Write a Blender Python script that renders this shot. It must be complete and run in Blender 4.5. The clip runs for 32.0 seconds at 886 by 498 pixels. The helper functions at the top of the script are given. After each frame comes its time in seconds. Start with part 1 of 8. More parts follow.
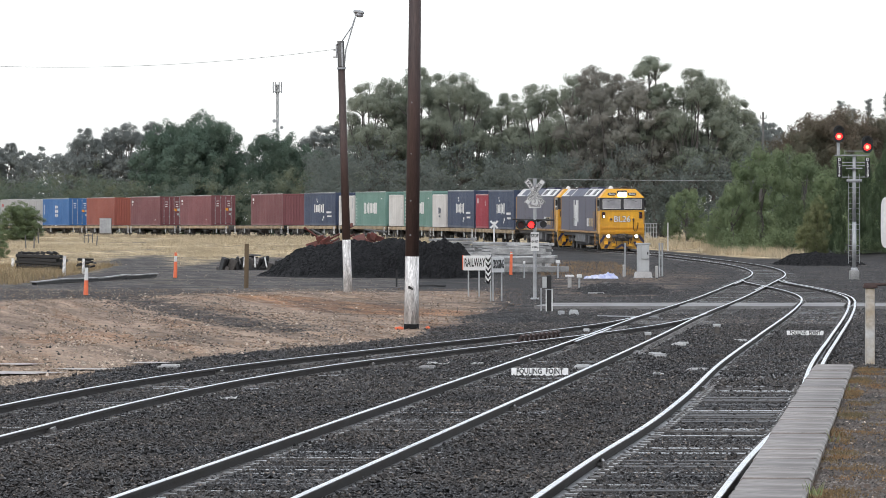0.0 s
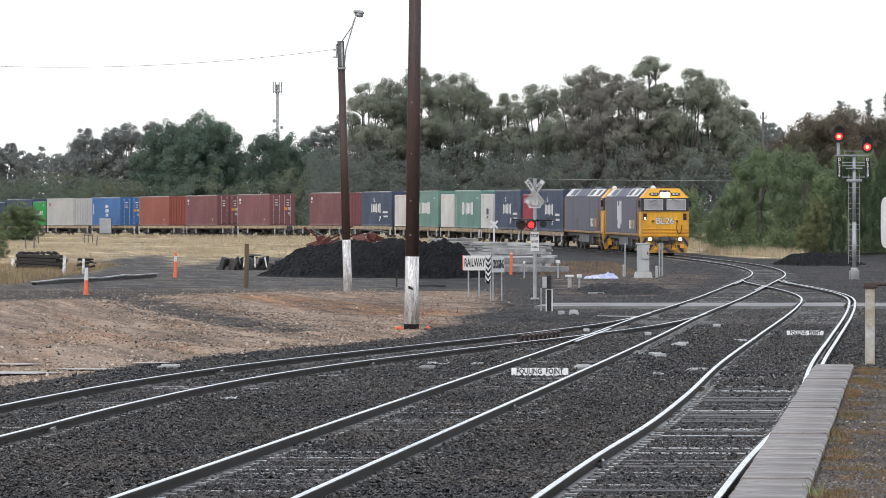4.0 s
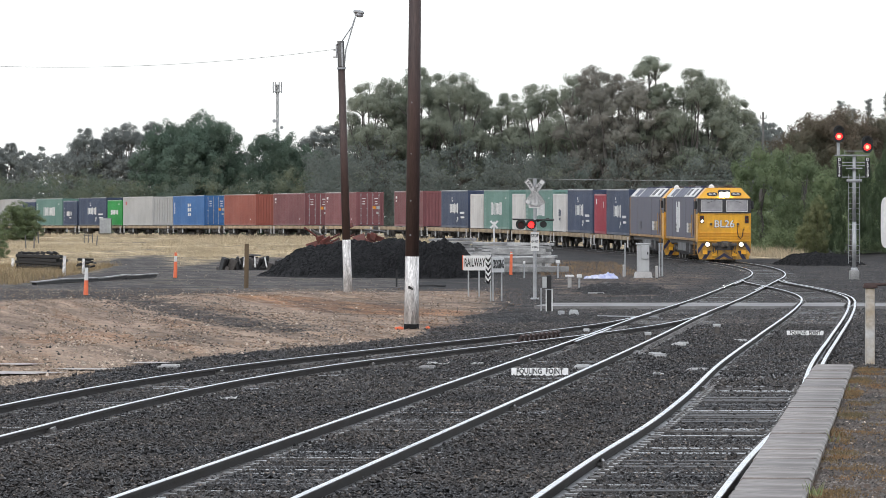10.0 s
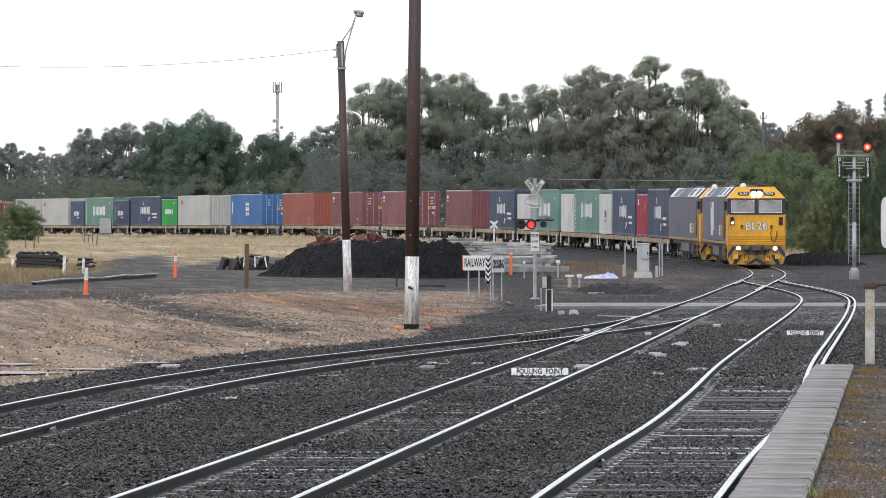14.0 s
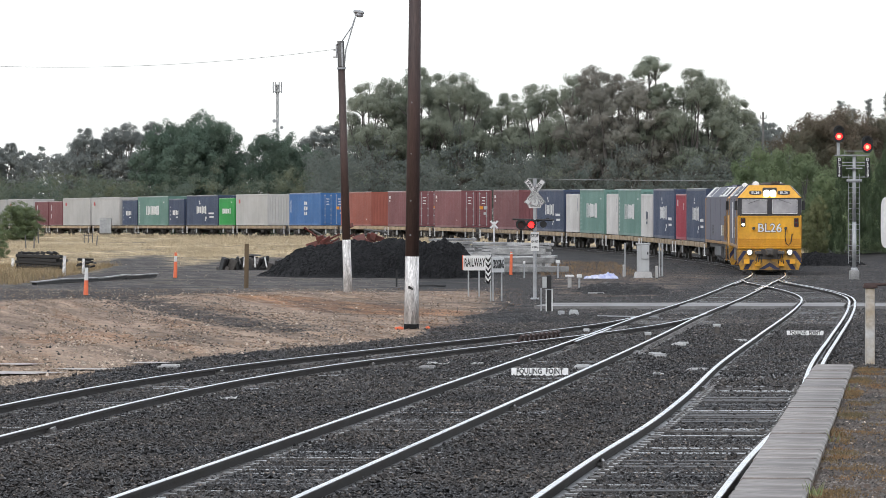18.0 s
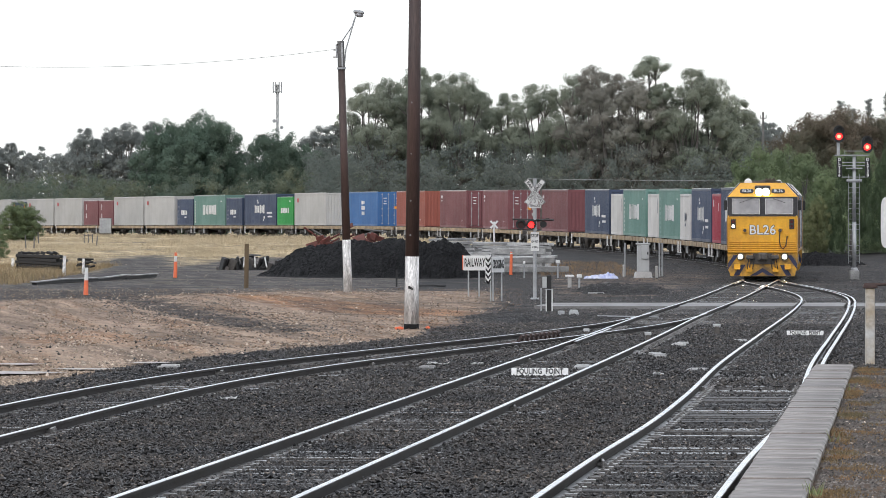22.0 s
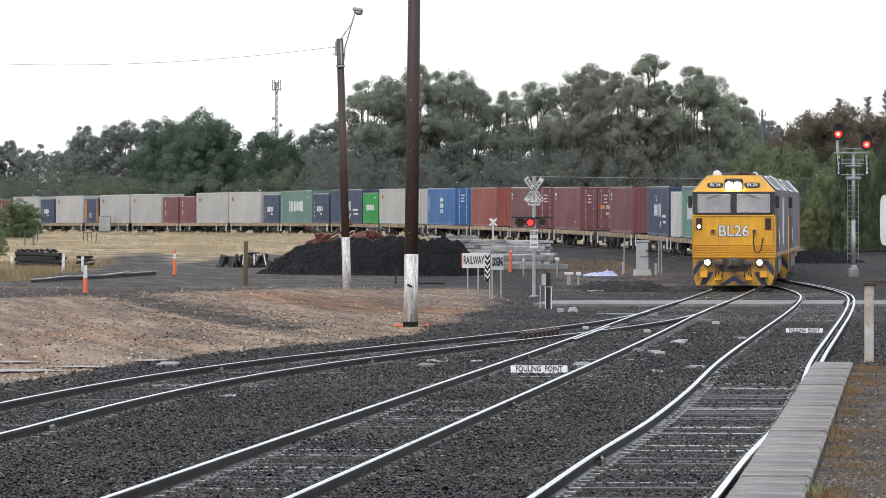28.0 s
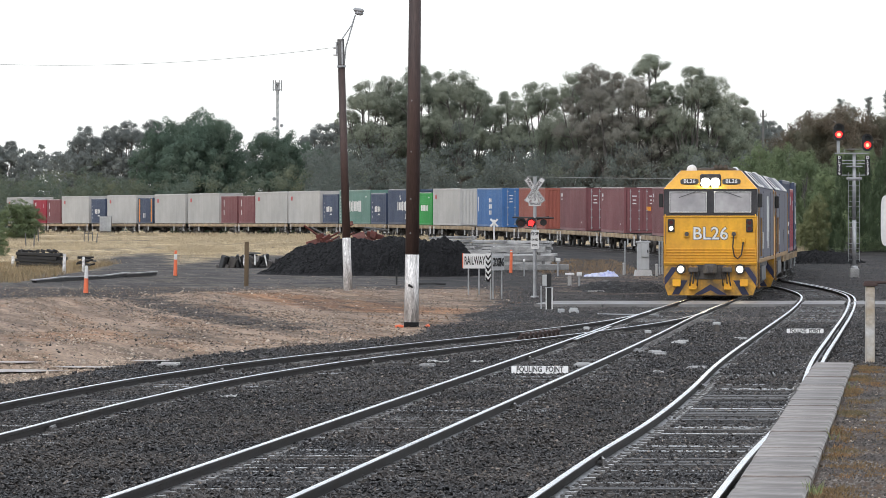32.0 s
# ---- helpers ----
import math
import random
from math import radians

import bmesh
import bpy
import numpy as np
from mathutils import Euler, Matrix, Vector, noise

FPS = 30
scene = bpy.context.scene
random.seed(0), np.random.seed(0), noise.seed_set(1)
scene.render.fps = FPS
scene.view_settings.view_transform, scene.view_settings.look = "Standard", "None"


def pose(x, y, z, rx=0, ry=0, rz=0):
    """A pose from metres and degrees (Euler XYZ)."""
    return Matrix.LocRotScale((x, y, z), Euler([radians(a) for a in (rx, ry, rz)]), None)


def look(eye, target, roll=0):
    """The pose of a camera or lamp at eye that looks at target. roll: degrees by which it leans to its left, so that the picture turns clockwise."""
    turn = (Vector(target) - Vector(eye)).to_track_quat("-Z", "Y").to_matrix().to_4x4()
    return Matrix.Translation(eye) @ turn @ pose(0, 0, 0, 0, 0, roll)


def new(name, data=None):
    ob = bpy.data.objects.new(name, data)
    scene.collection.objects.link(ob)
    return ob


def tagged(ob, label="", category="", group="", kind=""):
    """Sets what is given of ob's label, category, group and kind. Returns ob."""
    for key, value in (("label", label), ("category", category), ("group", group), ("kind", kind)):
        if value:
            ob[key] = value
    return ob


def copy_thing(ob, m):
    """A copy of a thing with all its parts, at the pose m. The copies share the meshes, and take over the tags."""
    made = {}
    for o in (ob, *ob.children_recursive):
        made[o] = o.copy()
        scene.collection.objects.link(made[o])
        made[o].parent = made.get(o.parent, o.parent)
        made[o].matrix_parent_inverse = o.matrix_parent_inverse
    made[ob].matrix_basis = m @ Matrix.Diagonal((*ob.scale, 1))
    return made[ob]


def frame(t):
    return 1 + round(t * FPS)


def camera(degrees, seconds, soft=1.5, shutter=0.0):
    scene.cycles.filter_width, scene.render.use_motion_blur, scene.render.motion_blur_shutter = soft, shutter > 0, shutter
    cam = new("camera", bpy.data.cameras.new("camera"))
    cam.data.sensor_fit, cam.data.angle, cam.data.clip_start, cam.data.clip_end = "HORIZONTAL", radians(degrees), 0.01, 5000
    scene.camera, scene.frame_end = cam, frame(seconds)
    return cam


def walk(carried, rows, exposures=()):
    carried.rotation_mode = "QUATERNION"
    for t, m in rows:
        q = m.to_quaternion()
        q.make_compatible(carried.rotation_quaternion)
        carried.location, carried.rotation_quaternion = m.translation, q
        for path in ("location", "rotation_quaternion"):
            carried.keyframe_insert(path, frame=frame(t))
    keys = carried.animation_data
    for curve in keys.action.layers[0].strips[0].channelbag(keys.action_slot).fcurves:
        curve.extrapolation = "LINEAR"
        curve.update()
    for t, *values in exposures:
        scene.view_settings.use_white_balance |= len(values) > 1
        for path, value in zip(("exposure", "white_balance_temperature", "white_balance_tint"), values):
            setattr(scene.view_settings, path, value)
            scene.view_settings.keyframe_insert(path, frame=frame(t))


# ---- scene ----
cam = camera(9.5197, 32.0, soft=0.75)


# ---- the camera: on a tripod at the platform's end, nudged once ----
def aim(right, up):
    """The tripod's pose, with a nudge of the head in thousandths of a degree."""
    return pose(0, 0, 2.25, 90 - 0.2495 - up / 1000, 0, right / 1000)


walk(cam, [(0.0, aim(0, 0)), (25.7, aim(0, 0)), (27.3, aim(0, 26)), (27.5, aim(0, 26)), (28.0, aim(-9, 26)),
           (28.5, aim(0, 26)), (29.0, aim(-8, 26)), (29.5, aim(9, 26)), (30.0, aim(0, 26)), (30.5, aim(0, 26)),
           (31.0, aim(0, 19)), (31.5, aim(-4, 26)), (32.0, aim(0, 21))])

# ---- world and sun: an overcast, wet day ----
world = bpy.data.worlds.new("overcast")
scene.world = world
world.use_nodes = True
wn, wl = world.node_tree.nodes, world.node_tree.links
wn.clear()
w_out = wn.new("ShaderNodeOutputWorld")
w_sky = wn.new("ShaderNodeTexSky")
w_sky.sky_type = "NISHITA"
w_sky.sun_disc = False
w_sky.sun_elevation, w_sky.sun_rotation = radians(43), radians(203)
w_bg = wn.new("ShaderNodeBackground")
w_bg.inputs["Strength"].default_value = 0.05
w_cloud = wn.new("ShaderNodeBackground")
w_cloud.inputs["Color"].default_value = (0.966, 0.985, 1.035, 1)
w_cloud.inputs["Strength"].default_value = 0.88
w_add = wn.new("ShaderNodeAddShader")
wl.new(w_sky.outputs["Color"], w_bg.inputs["Color"])
wl.new(w_bg.outputs[0], w_add.inputs[0])
wl.new(w_cloud.outputs[0], w_add.inputs[1])
wl.new(w_add.outputs[0], w_out.inputs["Surface"])
sun = new("sun", bpy.data.lights.new("sun", "SUN"))
sun.data.energy, sun.data.angle, sun.data.color = 1.1, radians(40), (1.0, 0.97, 0.955)
sun.matrix_world = look((-45, -105, 106), (0, 0, 0))
scene.view_settings.exposure = 0.0


# ---- materials ----
def mat(name, c1, c2=None, rough=0.6, metal=0.0, scale=2.0, fine=30.0, bump=0.15, dist=0.01, fleck=0.25, piece=0.0, island=0.0,
        emit=0.0, spec=0.5, stretch=(1, 1, 1), coat=0.0, streak=0.0, thin=0.0):
    """A surface with large patches from c1 to c2, fine grain, uneven gloss and relief."""
    m = bpy.data.materials.new(name)
    m.use_nodes = True
    n, l = m.node_tree.nodes, m.node_tree.links
    p = n["Principled BSDF"]
    p.inputs["Metallic"].default_value = metal
    p.inputs["Specular IOR Level"].default_value = spec
    p.inputs["Coat Weight"].default_value = coat
    c2 = c2 or tuple(x * 0.75 for x in c1)
    tc, mp = n.new("ShaderNodeTexCoord"), n.new("ShaderNodeMapping")
    mp.inputs["Scale"].default_value = stretch
    l.new(tc.outputs["Object"], mp.inputs["Vector"])
    big, small = n.new("ShaderNodeTexNoise"), n.new("ShaderNodeTexNoise")
    big.inputs["Scale"].default_value, big.inputs["Detail"].default_value = scale, 4
    small.inputs["Scale"].default_value, small.inputs["Detail"].default_value = fine, 3
    l.new(mp.outputs[0], big.inputs["Vector"])
    l.new(mp.outputs[0], small.inputs["Vector"])
    ramp = n.new("ShaderNodeValToRGB")
    ramp.color_ramp.elements[0].position, ramp.color_ramp.elements[1].position = 0.35, 0.65
    ramp.color_ramp.elements[0].color, ramp.color_ramp.elements[1].color = (*c1, 1), (*c2, 1)
    l.new(big.outputs["Fac"], ramp.inputs["Fac"])
    tone = n.new("ShaderNodeMapRange")
    tone.inputs["From Min"].default_value, tone.inputs["From Max"].default_value = 0.25, 0.75
    tone.inputs["To Min"].default_value, tone.inputs["To Max"].default_value = 1 - fleck, 1 + fleck
    l.new(small.outputs["Fac"], tone.inputs["Value"])
    value = tone.outputs[0]

    def times(a, source, amount):
        r = n.new("ShaderNodeMapRange")
        r.inputs["To Min"].default_value, r.inputs["To Max"].default_value = 1 - amount, 1 + amount
        l.new(source, r.inputs["Value"])
        q = n.new("ShaderNodeMath")
        q.operation = "MULTIPLY"
        l.new(a, q.inputs[0])
        l.new(r.outputs[0], q.inputs[1])
        return q.outputs[0]
    if piece:
        value = times(value, n.new("ShaderNodeObjectInfo").outputs["Random"], piece)
    if island:
        value = times(value, n.new("ShaderNodeNewGeometry").outputs["Random Per Island"], island)
    if streak:
        sm, st = n.new("ShaderNodeMapping"), n.new("ShaderNodeTexNoise")
        sm.inputs["Scale"].default_value = (7, 7, 0.5)
        st.inputs["Scale"].default_value = 1.0
        l.new(tc.outputs["Object"], sm.inputs["Vector"])
        l.new(sm.outputs[0], st.inputs["Vector"])
        value = times(value, st.outputs["Fac"], streak)
    mul = n.new("ShaderNodeVectorMath")
    mul.operation = "SCALE"
    l.new(ramp.outputs["Color"], mul.inputs[0])
    l.new(value, mul.inputs["Scale"])
    l.new(mul.outputs[0], p.inputs["Base Color"])
    rr = n.new("ShaderNodeMapRange")
    rr.inputs["To Min"].default_value, rr.inputs["To Max"].default_value = max(0.02, rough - 0.15), min(1, rough + 0.15)
    l.new(big.outputs["Fac"], rr.inputs["Value"])
    l.new(rr.outputs[0], p.inputs["Roughness"])
    if bump:
        b = n.new("ShaderNodeBump")
        b.inputs["Strength"].default_value, b.inputs["Distance"].default_value = bump, dist
        l.new(small.outputs["Fac"], b.inputs["Height"])
        l.new(b.outputs[0], p.inputs["Normal"])
    if thin:
        t, x = n.new("ShaderNodeBsdfTranslucent"), n.new("ShaderNodeMixShader")
        l.new(mul.outputs[0], t.inputs["Color"])
        x.inputs[0].default_value = thin
        l.new(p.outputs[0], x.inputs[1])
        l.new(t.outputs[0], x.inputs[2])
        l.new(x.outputs[0], n["Material Output"].inputs["Surface"])
    if emit:
        p.inputs["Emission Color"].default_value = (*c1, 1)
        p.inputs["Emission Strength"].default_value = emit
    return m


def glass(name, tint, rough=0.05):
    m = bpy.data.materials.new(name)
    m.use_nodes = True
    p = m.node_tree.nodes["Principled BSDF"]
    p.inputs["Base Color"].default_value = (*tint, 1)
    p.inputs["Roughness"].default_value = rough
    p.inputs["Transmission Weight"].default_value = 0.0
    p.inputs["Coat Weight"].default_value = 1.0
    return m


M = {
    # dusty glass; its pale grey also paints in the skylight seen in the panes
    "screen": mat("dusty_skylit_windscreen", (0.40, 0.39, 0.40), (0.27, 0.265, 0.28), rough=0.15, scale=1.1, fine=5, fleck=0.12, bump=0, coat=1.0),
    "ballast": mat("dark_ballast_stone", (0.0115, 0.0112, 0.012), (0.042, 0.036, 0.031), rough=0.4, scale=0.35, fine=25, fleck=0.3, island=0.98, bump=0.3, spec=0.42),
    "pale_stone": mat("brownish_pale_stone", (0.19, 0.155, 0.125), (0.085, 0.075, 0.068), rough=0.5, scale=0.8, fine=20, island=0.7, bump=0.2),
    "tan_stone": mat("tan_dirt_stone", (0.38, 0.31, 0.245), (0.26, 0.20, 0.145), rough=0.8, scale=0.6, fine=20, island=0.6, bump=0, spec=0.2),
    "clod": mat("brown_dirt_clod", (0.21, 0.135, 0.085), (0.10, 0.072, 0.054), rough=0.85, scale=0.5, fine=20, island=0.7, bump=0, spec=0.15),
    "heap_stone": mat("wet_black_heap_stone", (0.006, 0.0065, 0.0072), (0.0135, 0.0137, 0.015), rough=0.6, scale=0.8, fine=20, fleck=0.25, island=0.85, bump=0.2, spec=0.14),
    "rock": mat("pale_dirt_rock", (0.50, 0.43, 0.36), (0.30, 0.24, 0.185), rough=0.75, scale=0.6, fine=20, island=0.6, bump=0.2, spec=0.2),
    "coal": mat("wet_black_gravel", (0.009, 0.0095, 0.0105), (0.018, 0.018, 0.0195), spec=0.2, rough=0.8, scale=1.2, fine=9, fleck=0.35, bump=0.8, dist=0.08),
    "rail_top": mat("wet_polished_rail_head", (0.90, 0.90, 0.90), (0.74, 0.74, 0.745), rough=0.25, metal=1.0, scale=0.7, fine=18, fleck=0.1, bump=0.02),
    "rail_edge": mat("dull_rail_head_edge", (0.30, 0.295, 0.29), (0.20, 0.19, 0.185), rough=0.35, metal=0.7, scale=1, fine=30, fleck=0.15, bump=0.02),
    # wet foot, paler than the web: the light along it is in the colour
    "rail_foot": mat("lit_rail_foot", (0.075, 0.071, 0.068), (0.045, 0.041, 0.038), rough=0.38, metal=0.2, scale=3, fine=30),
    "rail": mat("rusty_rail_web", (0.022, 0.019, 0.018), (0.036, 0.029, 0.026), rough=0.7, metal=0.0, scale=1.2, fine=30, fleck=0.35, spec=0.25),
    "sleeper": mat("weathered_timber_sleeper", (0.019, 0.018, 0.0175), (0.04, 0.037, 0.034), rough=0.5, scale=3, fine=14, stretch=(1, 8, 8), fleck=0.4, piece=0.5, bump=0.5),
    # glossy wet sleeper, its colour raised to paint in the bright sheen on top
    "wet_sheen_timber": mat("sheen_pale_wet_sleeper", (0.065, 0.063, 0.061), (0.10, 0.096, 0.092), rough=0.24, scale=3, fine=14, stretch=(1, 8, 8), fleck=0.4, piece=0.5, bump=0.2),
    "plate": mat("worn_steel_plate", (0.25, 0.245, 0.24), (0.12, 0.112, 0.105), rough=0.3, metal=0.4, fine=40, piece=0.4),
    "concrete": mat("pale_concrete", (0.46, 0.45, 0.435), (0.34, 0.33, 0.32), rough=0.6, scale=1.5, fine=25, fleck=0.15, piece=0.18),
    "post_concrete": mat("rust_stained_white_concrete", (0.52, 0.51, 0.49), (0.40, 0.315, 0.21), rough=0.6, scale=2.6, fine=18, fleck=0.2),
    "wet_concrete": mat("wet_concrete_coping", (0.215, 0.182, 0.16), (0.08, 0.064, 0.053), rough=0.45, scale=2.4, fine=13, fleck=0.45, piece=0.25, spec=0.35),
    "old_concrete": mat("grey_concrete_sleeper", (0.40, 0.40, 0.39), (0.22, 0.22, 0.217), rough=0.42, scale=2, fine=18, piece=0.35),
    "gravel_top": mat("rusty_platform_gravel", (0.048, 0.043, 0.039), (0.098, 0.066, 0.043), rough=0.85, scale=0.9, fine=30, fleck=0.5, bump=0.7, dist=0.03, spec=0.2),
    "road": mat("wet_concrete_road", (0.23, 0.225, 0.22), (0.15, 0.145, 0.14), spec=0.3, rough=0.5, scale=0.7, fine=12, fleck=0.2),
    "pole_wood": mat("tarred_pole_timber", (0.075, 0.044, 0.037), (0.042, 0.029, 0.027), rough=0.6, scale=0.7, fine=12, stretch=(5, 5, 0.4), fleck=0.35, bump=0.4),
    "pole_white": mat("flaking_white_paint", (0.80, 0.79, 0.775), (0.40, 0.385, 0.37), rough=0.6, scale=2.6, fine=13, stretch=(4, 4, 0.8), fleck=0.5, bump=0.6),
    "pole_grey": mat("grey_weathered_timber", (0.16, 0.155, 0.15), (0.10, 0.1, 0.1), rough=0.7, stretch=(4, 4, 0.5), fine=14),
    "post_brown": mat("treated_brown_timber", (0.13, 0.088, 0.045), (0.09, 0.06, 0.032), rough=0.65, stretch=(4, 4, 0.5), fine=15),
    "galv": mat("galvanised_steel", (0.42, 0.43, 0.44), (0.33, 0.34, 0.35), rough=0.4, metal=0.4, scale=4, fine=20, fleck=0.1),
    "grey_paint": mat("grey_cabinet_paint", (0.45, 0.46, 0.46), (0.38, 0.39, 0.39), rough=0.45, scale=2, fine=25, fleck=0.06, streak=0.12),
    "white": mat("white_sign_paint", (0.74, 0.74, 0.73), (0.66, 0.66, 0.65), rough=0.5, scale=3, fine=30, fleck=0.08),
    "black": mat("black_paint", (0.012, 0.012, 0.013), (0.02, 0.02, 0.02), rough=0.45, scale=3, fine=30),
    "orange": mat("fluorescent_orange_plastic", (0.85, 0.19, 0.08), (0.76, 0.16, 0.07), rough=0.5, fine=20, fleck=0.08),
    "rust": mat("rusty_red_scrap_steel", (0.17, 0.045, 0.035), (0.09, 0.035, 0.028), rough=0.6, scale=2, fine=14, fleck=0.35),
    "chair": mat("brown_rusty_chairs", (0.07, 0.036, 0.03), (0.04, 0.026, 0.023), rough=0.6, scale=2, fine=14, fleck=0.35),
    "loco_blue": mat("faded_blue_loco_paint", (0.092, 0.092, 0.132), (0.135, 0.128, 0.158), rough=0.6, scale=0.9, fine=14, fleck=0.14, streak=0.25, bump=0.05),
    "loco_yellow": mat("yellow_loco_paint", (0.80, 0.41, 0.025), (0.66, 0.325, 0.03), rough=0.4, scale=1.0, fine=12, fleck=0.09, streak=0.12, bump=0.04),
    "pilot": mat("grimy_yellow_pilot_paint", (0.62, 0.32, 0.03), (0.17, 0.11, 0.05), rough=0.55, scale=2.6, fine=12, fleck=0.25),
    "loco_sill": mat("grimy_orange_sill", (0.42, 0.22, 0.05), (0.24, 0.13, 0.05), rough=0.55, scale=1.4, fine=14, fleck=0.25),
    "roof_white": mat("dirty_white_roof_paint", (0.78, 0.775, 0.76), (0.58, 0.57, 0.55), rough=0.5, scale=1.5, fine=12, fleck=0.25),
    "loco_dark": mat("dark_window_surround", (0.030, 0.029, 0.033), (0.045, 0.042, 0.045), rough=0.45, fine=20),
    "loco_navy": mat("navy_stripe_paint", (0.025, 0.028, 0.075), (0.018, 0.02, 0.05), rough=0.45, fine=20),
    "grime": mat("oily_underframe_grime", (0.060, 0.054, 0.050), (0.095, 0.084, 0.074), rough=0.6, scale=2, fine=14, fleck=0.35),
    "tank": mat("grimy_grey_tank", (0.14, 0.14, 0.145), (0.09, 0.088, 0.088), rough=0.55, scale=2, fine=14, fleck=0.2),
    "deck": mat("sun_bleached_wagon_sill", (0.46, 0.34, 0.20), (0.30, 0.22, 0.14), rough=0.6, scale=1.1, fine=10, fleck=0.3, piece=0.15),
    # opaque pane; the grey tint paints in the sky's reflection
    "glass": glass("sky_tinted_glass", (0.30, 0.305, 0.32), 0.1),
    "head": mat("lit_headlamp", (1.0, 0.93, 0.74), (1.0, 0.93, 0.74), emit=60.0, fleck=0.0, bump=0),
    "ditch": mat("lit_ditch_lamp", (1.0, 0.86, 0.55), (1.0, 0.86, 0.55), emit=45.0, fleck=0.0, bump=0),
    "marker": mat("lit_marker_lamp", (1.0, 0.95, 0.85), (1.0, 0.95, 0.85), emit=6.0, fleck=0.0, bump=0),
    "red_lamp": mat("lit_red_signal_lamp", (1.0, 0.012, 0.012), (1.0, 0.012, 0.012), emit=7.0, fleck=0.0, bump=0),
    "red_core": mat("bright_red_lamp_core", (1.0, 0.30, 0.16), (1.0, 0.30, 0.16), emit=3.2, fleck=0.0, bump=0),
    "red_lens": mat("dark_red_lens", (0.09, 0.012, 0.012), (0.06, 0.01, 0.01), rough=0.25, fleck=0.05, bump=0),
    "bark": mat("grey_brown_bark", (0.165, 0.15, 0.14), (0.09, 0.082, 0.076), rough=0.85, scale=1.2, fine=8, stretch=(3, 3, 0.5), fleck=0.3),
    "olive_leaf": mat("pale_olive_bush_leaves", (0.30, 0.31, 0.17), (0.21, 0.235, 0.12), rough=0.6, scale=0.6, fine=2, fleck=0.15, island=0.2, bump=0, thin=0.4, spec=0.12),
    # far gum, undergrowth and scrub leaves: colours lifted to paint in distance haze
    "under_leaf": mat("haze_pale_undergrowth_leaves", (0.145, 0.175, 0.158), (0.178, 0.198, 0.178), rough=0.6, scale=0.2, fine=1.5, fleck=0.12, island=0.12, bump=0, thin=0.4, spec=0.12),
    "gum_brown": mat("brownish_gum_leaves", (0.285, 0.285, 0.248), (0.33, 0.31, 0.27), rough=0.6, scale=0.25, fine=1.5, fleck=0.12, island=0.12, bump=0, thin=0.4, spec=0.12, piece=0.15),
    "gum": mat("olive_gum_leaves", (0.25, 0.285, 0.225), (0.315, 0.335, 0.265), rough=0.6, scale=0.25, fine=1.5, fleck=0.12, island=0.12, bump=0, thin=0.4, spec=0.12, piece=0.15),
    "gum_grey": mat("haze_pale_gum_leaves", (0.205, 0.228, 0.22), (0.24, 0.262, 0.25), rough=0.6, scale=0.25, fine=1.5, fleck=0.12, island=0.12, bump=0, thin=0.4, spec=0.12, piece=0.15),
    "dark_leaf": mat("deep_green_leaves", (0.112, 0.168, 0.128), (0.142, 0.19, 0.145), rough=0.55, scale=0.3, fine=1.5, fleck=0.12, island=0.12, bump=0, thin=0.4, spec=0.12, piece=0.1),
    "pepper": mat("fresh_green_weeping_leaves", (0.245, 0.30, 0.165), (0.185, 0.24, 0.135), rough=0.55, scale=0.5, fine=2.0, fleck=0.12, island=0.12, bump=0, thin=0.4, spec=0.12, piece=0.15),
    # darker copy of the pepper leaves, with under-tree shade painted into the colour
    "shaded_pepper": mat("shaded_green_leaves", (0.115, 0.155, 0.085), (0.085, 0.12, 0.068), rough=0.6, scale=0.4, fine=2.0, fleck=0.12, island=0.12, bump=0, thin=0.4, spec=0.12),
    "red_leaf": mat("reddish_brown_leaves", (0.185, 0.153, 0.116), (0.13, 0.152, 0.11), rough=0.6, scale=0.16, fine=1.5, fleck=0.12, island=0.12, bump=0, thin=0.4, spec=0.12),
    "shrub": mat("yellowish_scrub_leaves", (0.132, 0.172, 0.144), (0.172, 0.192, 0.13), rough=0.6, scale=0.15, fine=1.0, fleck=0.12, island=0.12, bump=0, thin=0.4, spec=0.12),
    "straw": mat("dry_straw_grass", (0.58, 0.485, 0.33), (0.37, 0.305, 0.205), rough=0.75, scale=0.16, fine=0.9, fleck=0.2, island=0.4, bump=0),
    "platform_stone": mat("platform_chips", (0.15, 0.135, 0.122), (0.05, 0.045, 0.042), rough=0.7, scale=1.2, fine=30, island=0.8, bump=0, spec=0.3),
    "weed": mat("brownish_weeds", (0.31, 0.215, 0.115), (0.215, 0.175, 0.095), rough=0.7, scale=1.0, fine=4, island=0.4, bump=0),
    "plastic": mat("blue_white_plastic_sheet", (0.62, 0.64, 0.74), (0.36, 0.4, 0.66), rough=0.35, scale=3, fine=9, fleck=0.2),
    "tower": mat("hazy_grey_tower_steel", (0.34, 0.35, 0.36), (0.28, 0.29, 0.3), rough=0.5, fine=8, bump=0),
    "wire": mat("grey_cable", (0.20, 0.20, 0.21), (0.16, 0.16, 0.17), rough=0.5, bump=0),
}
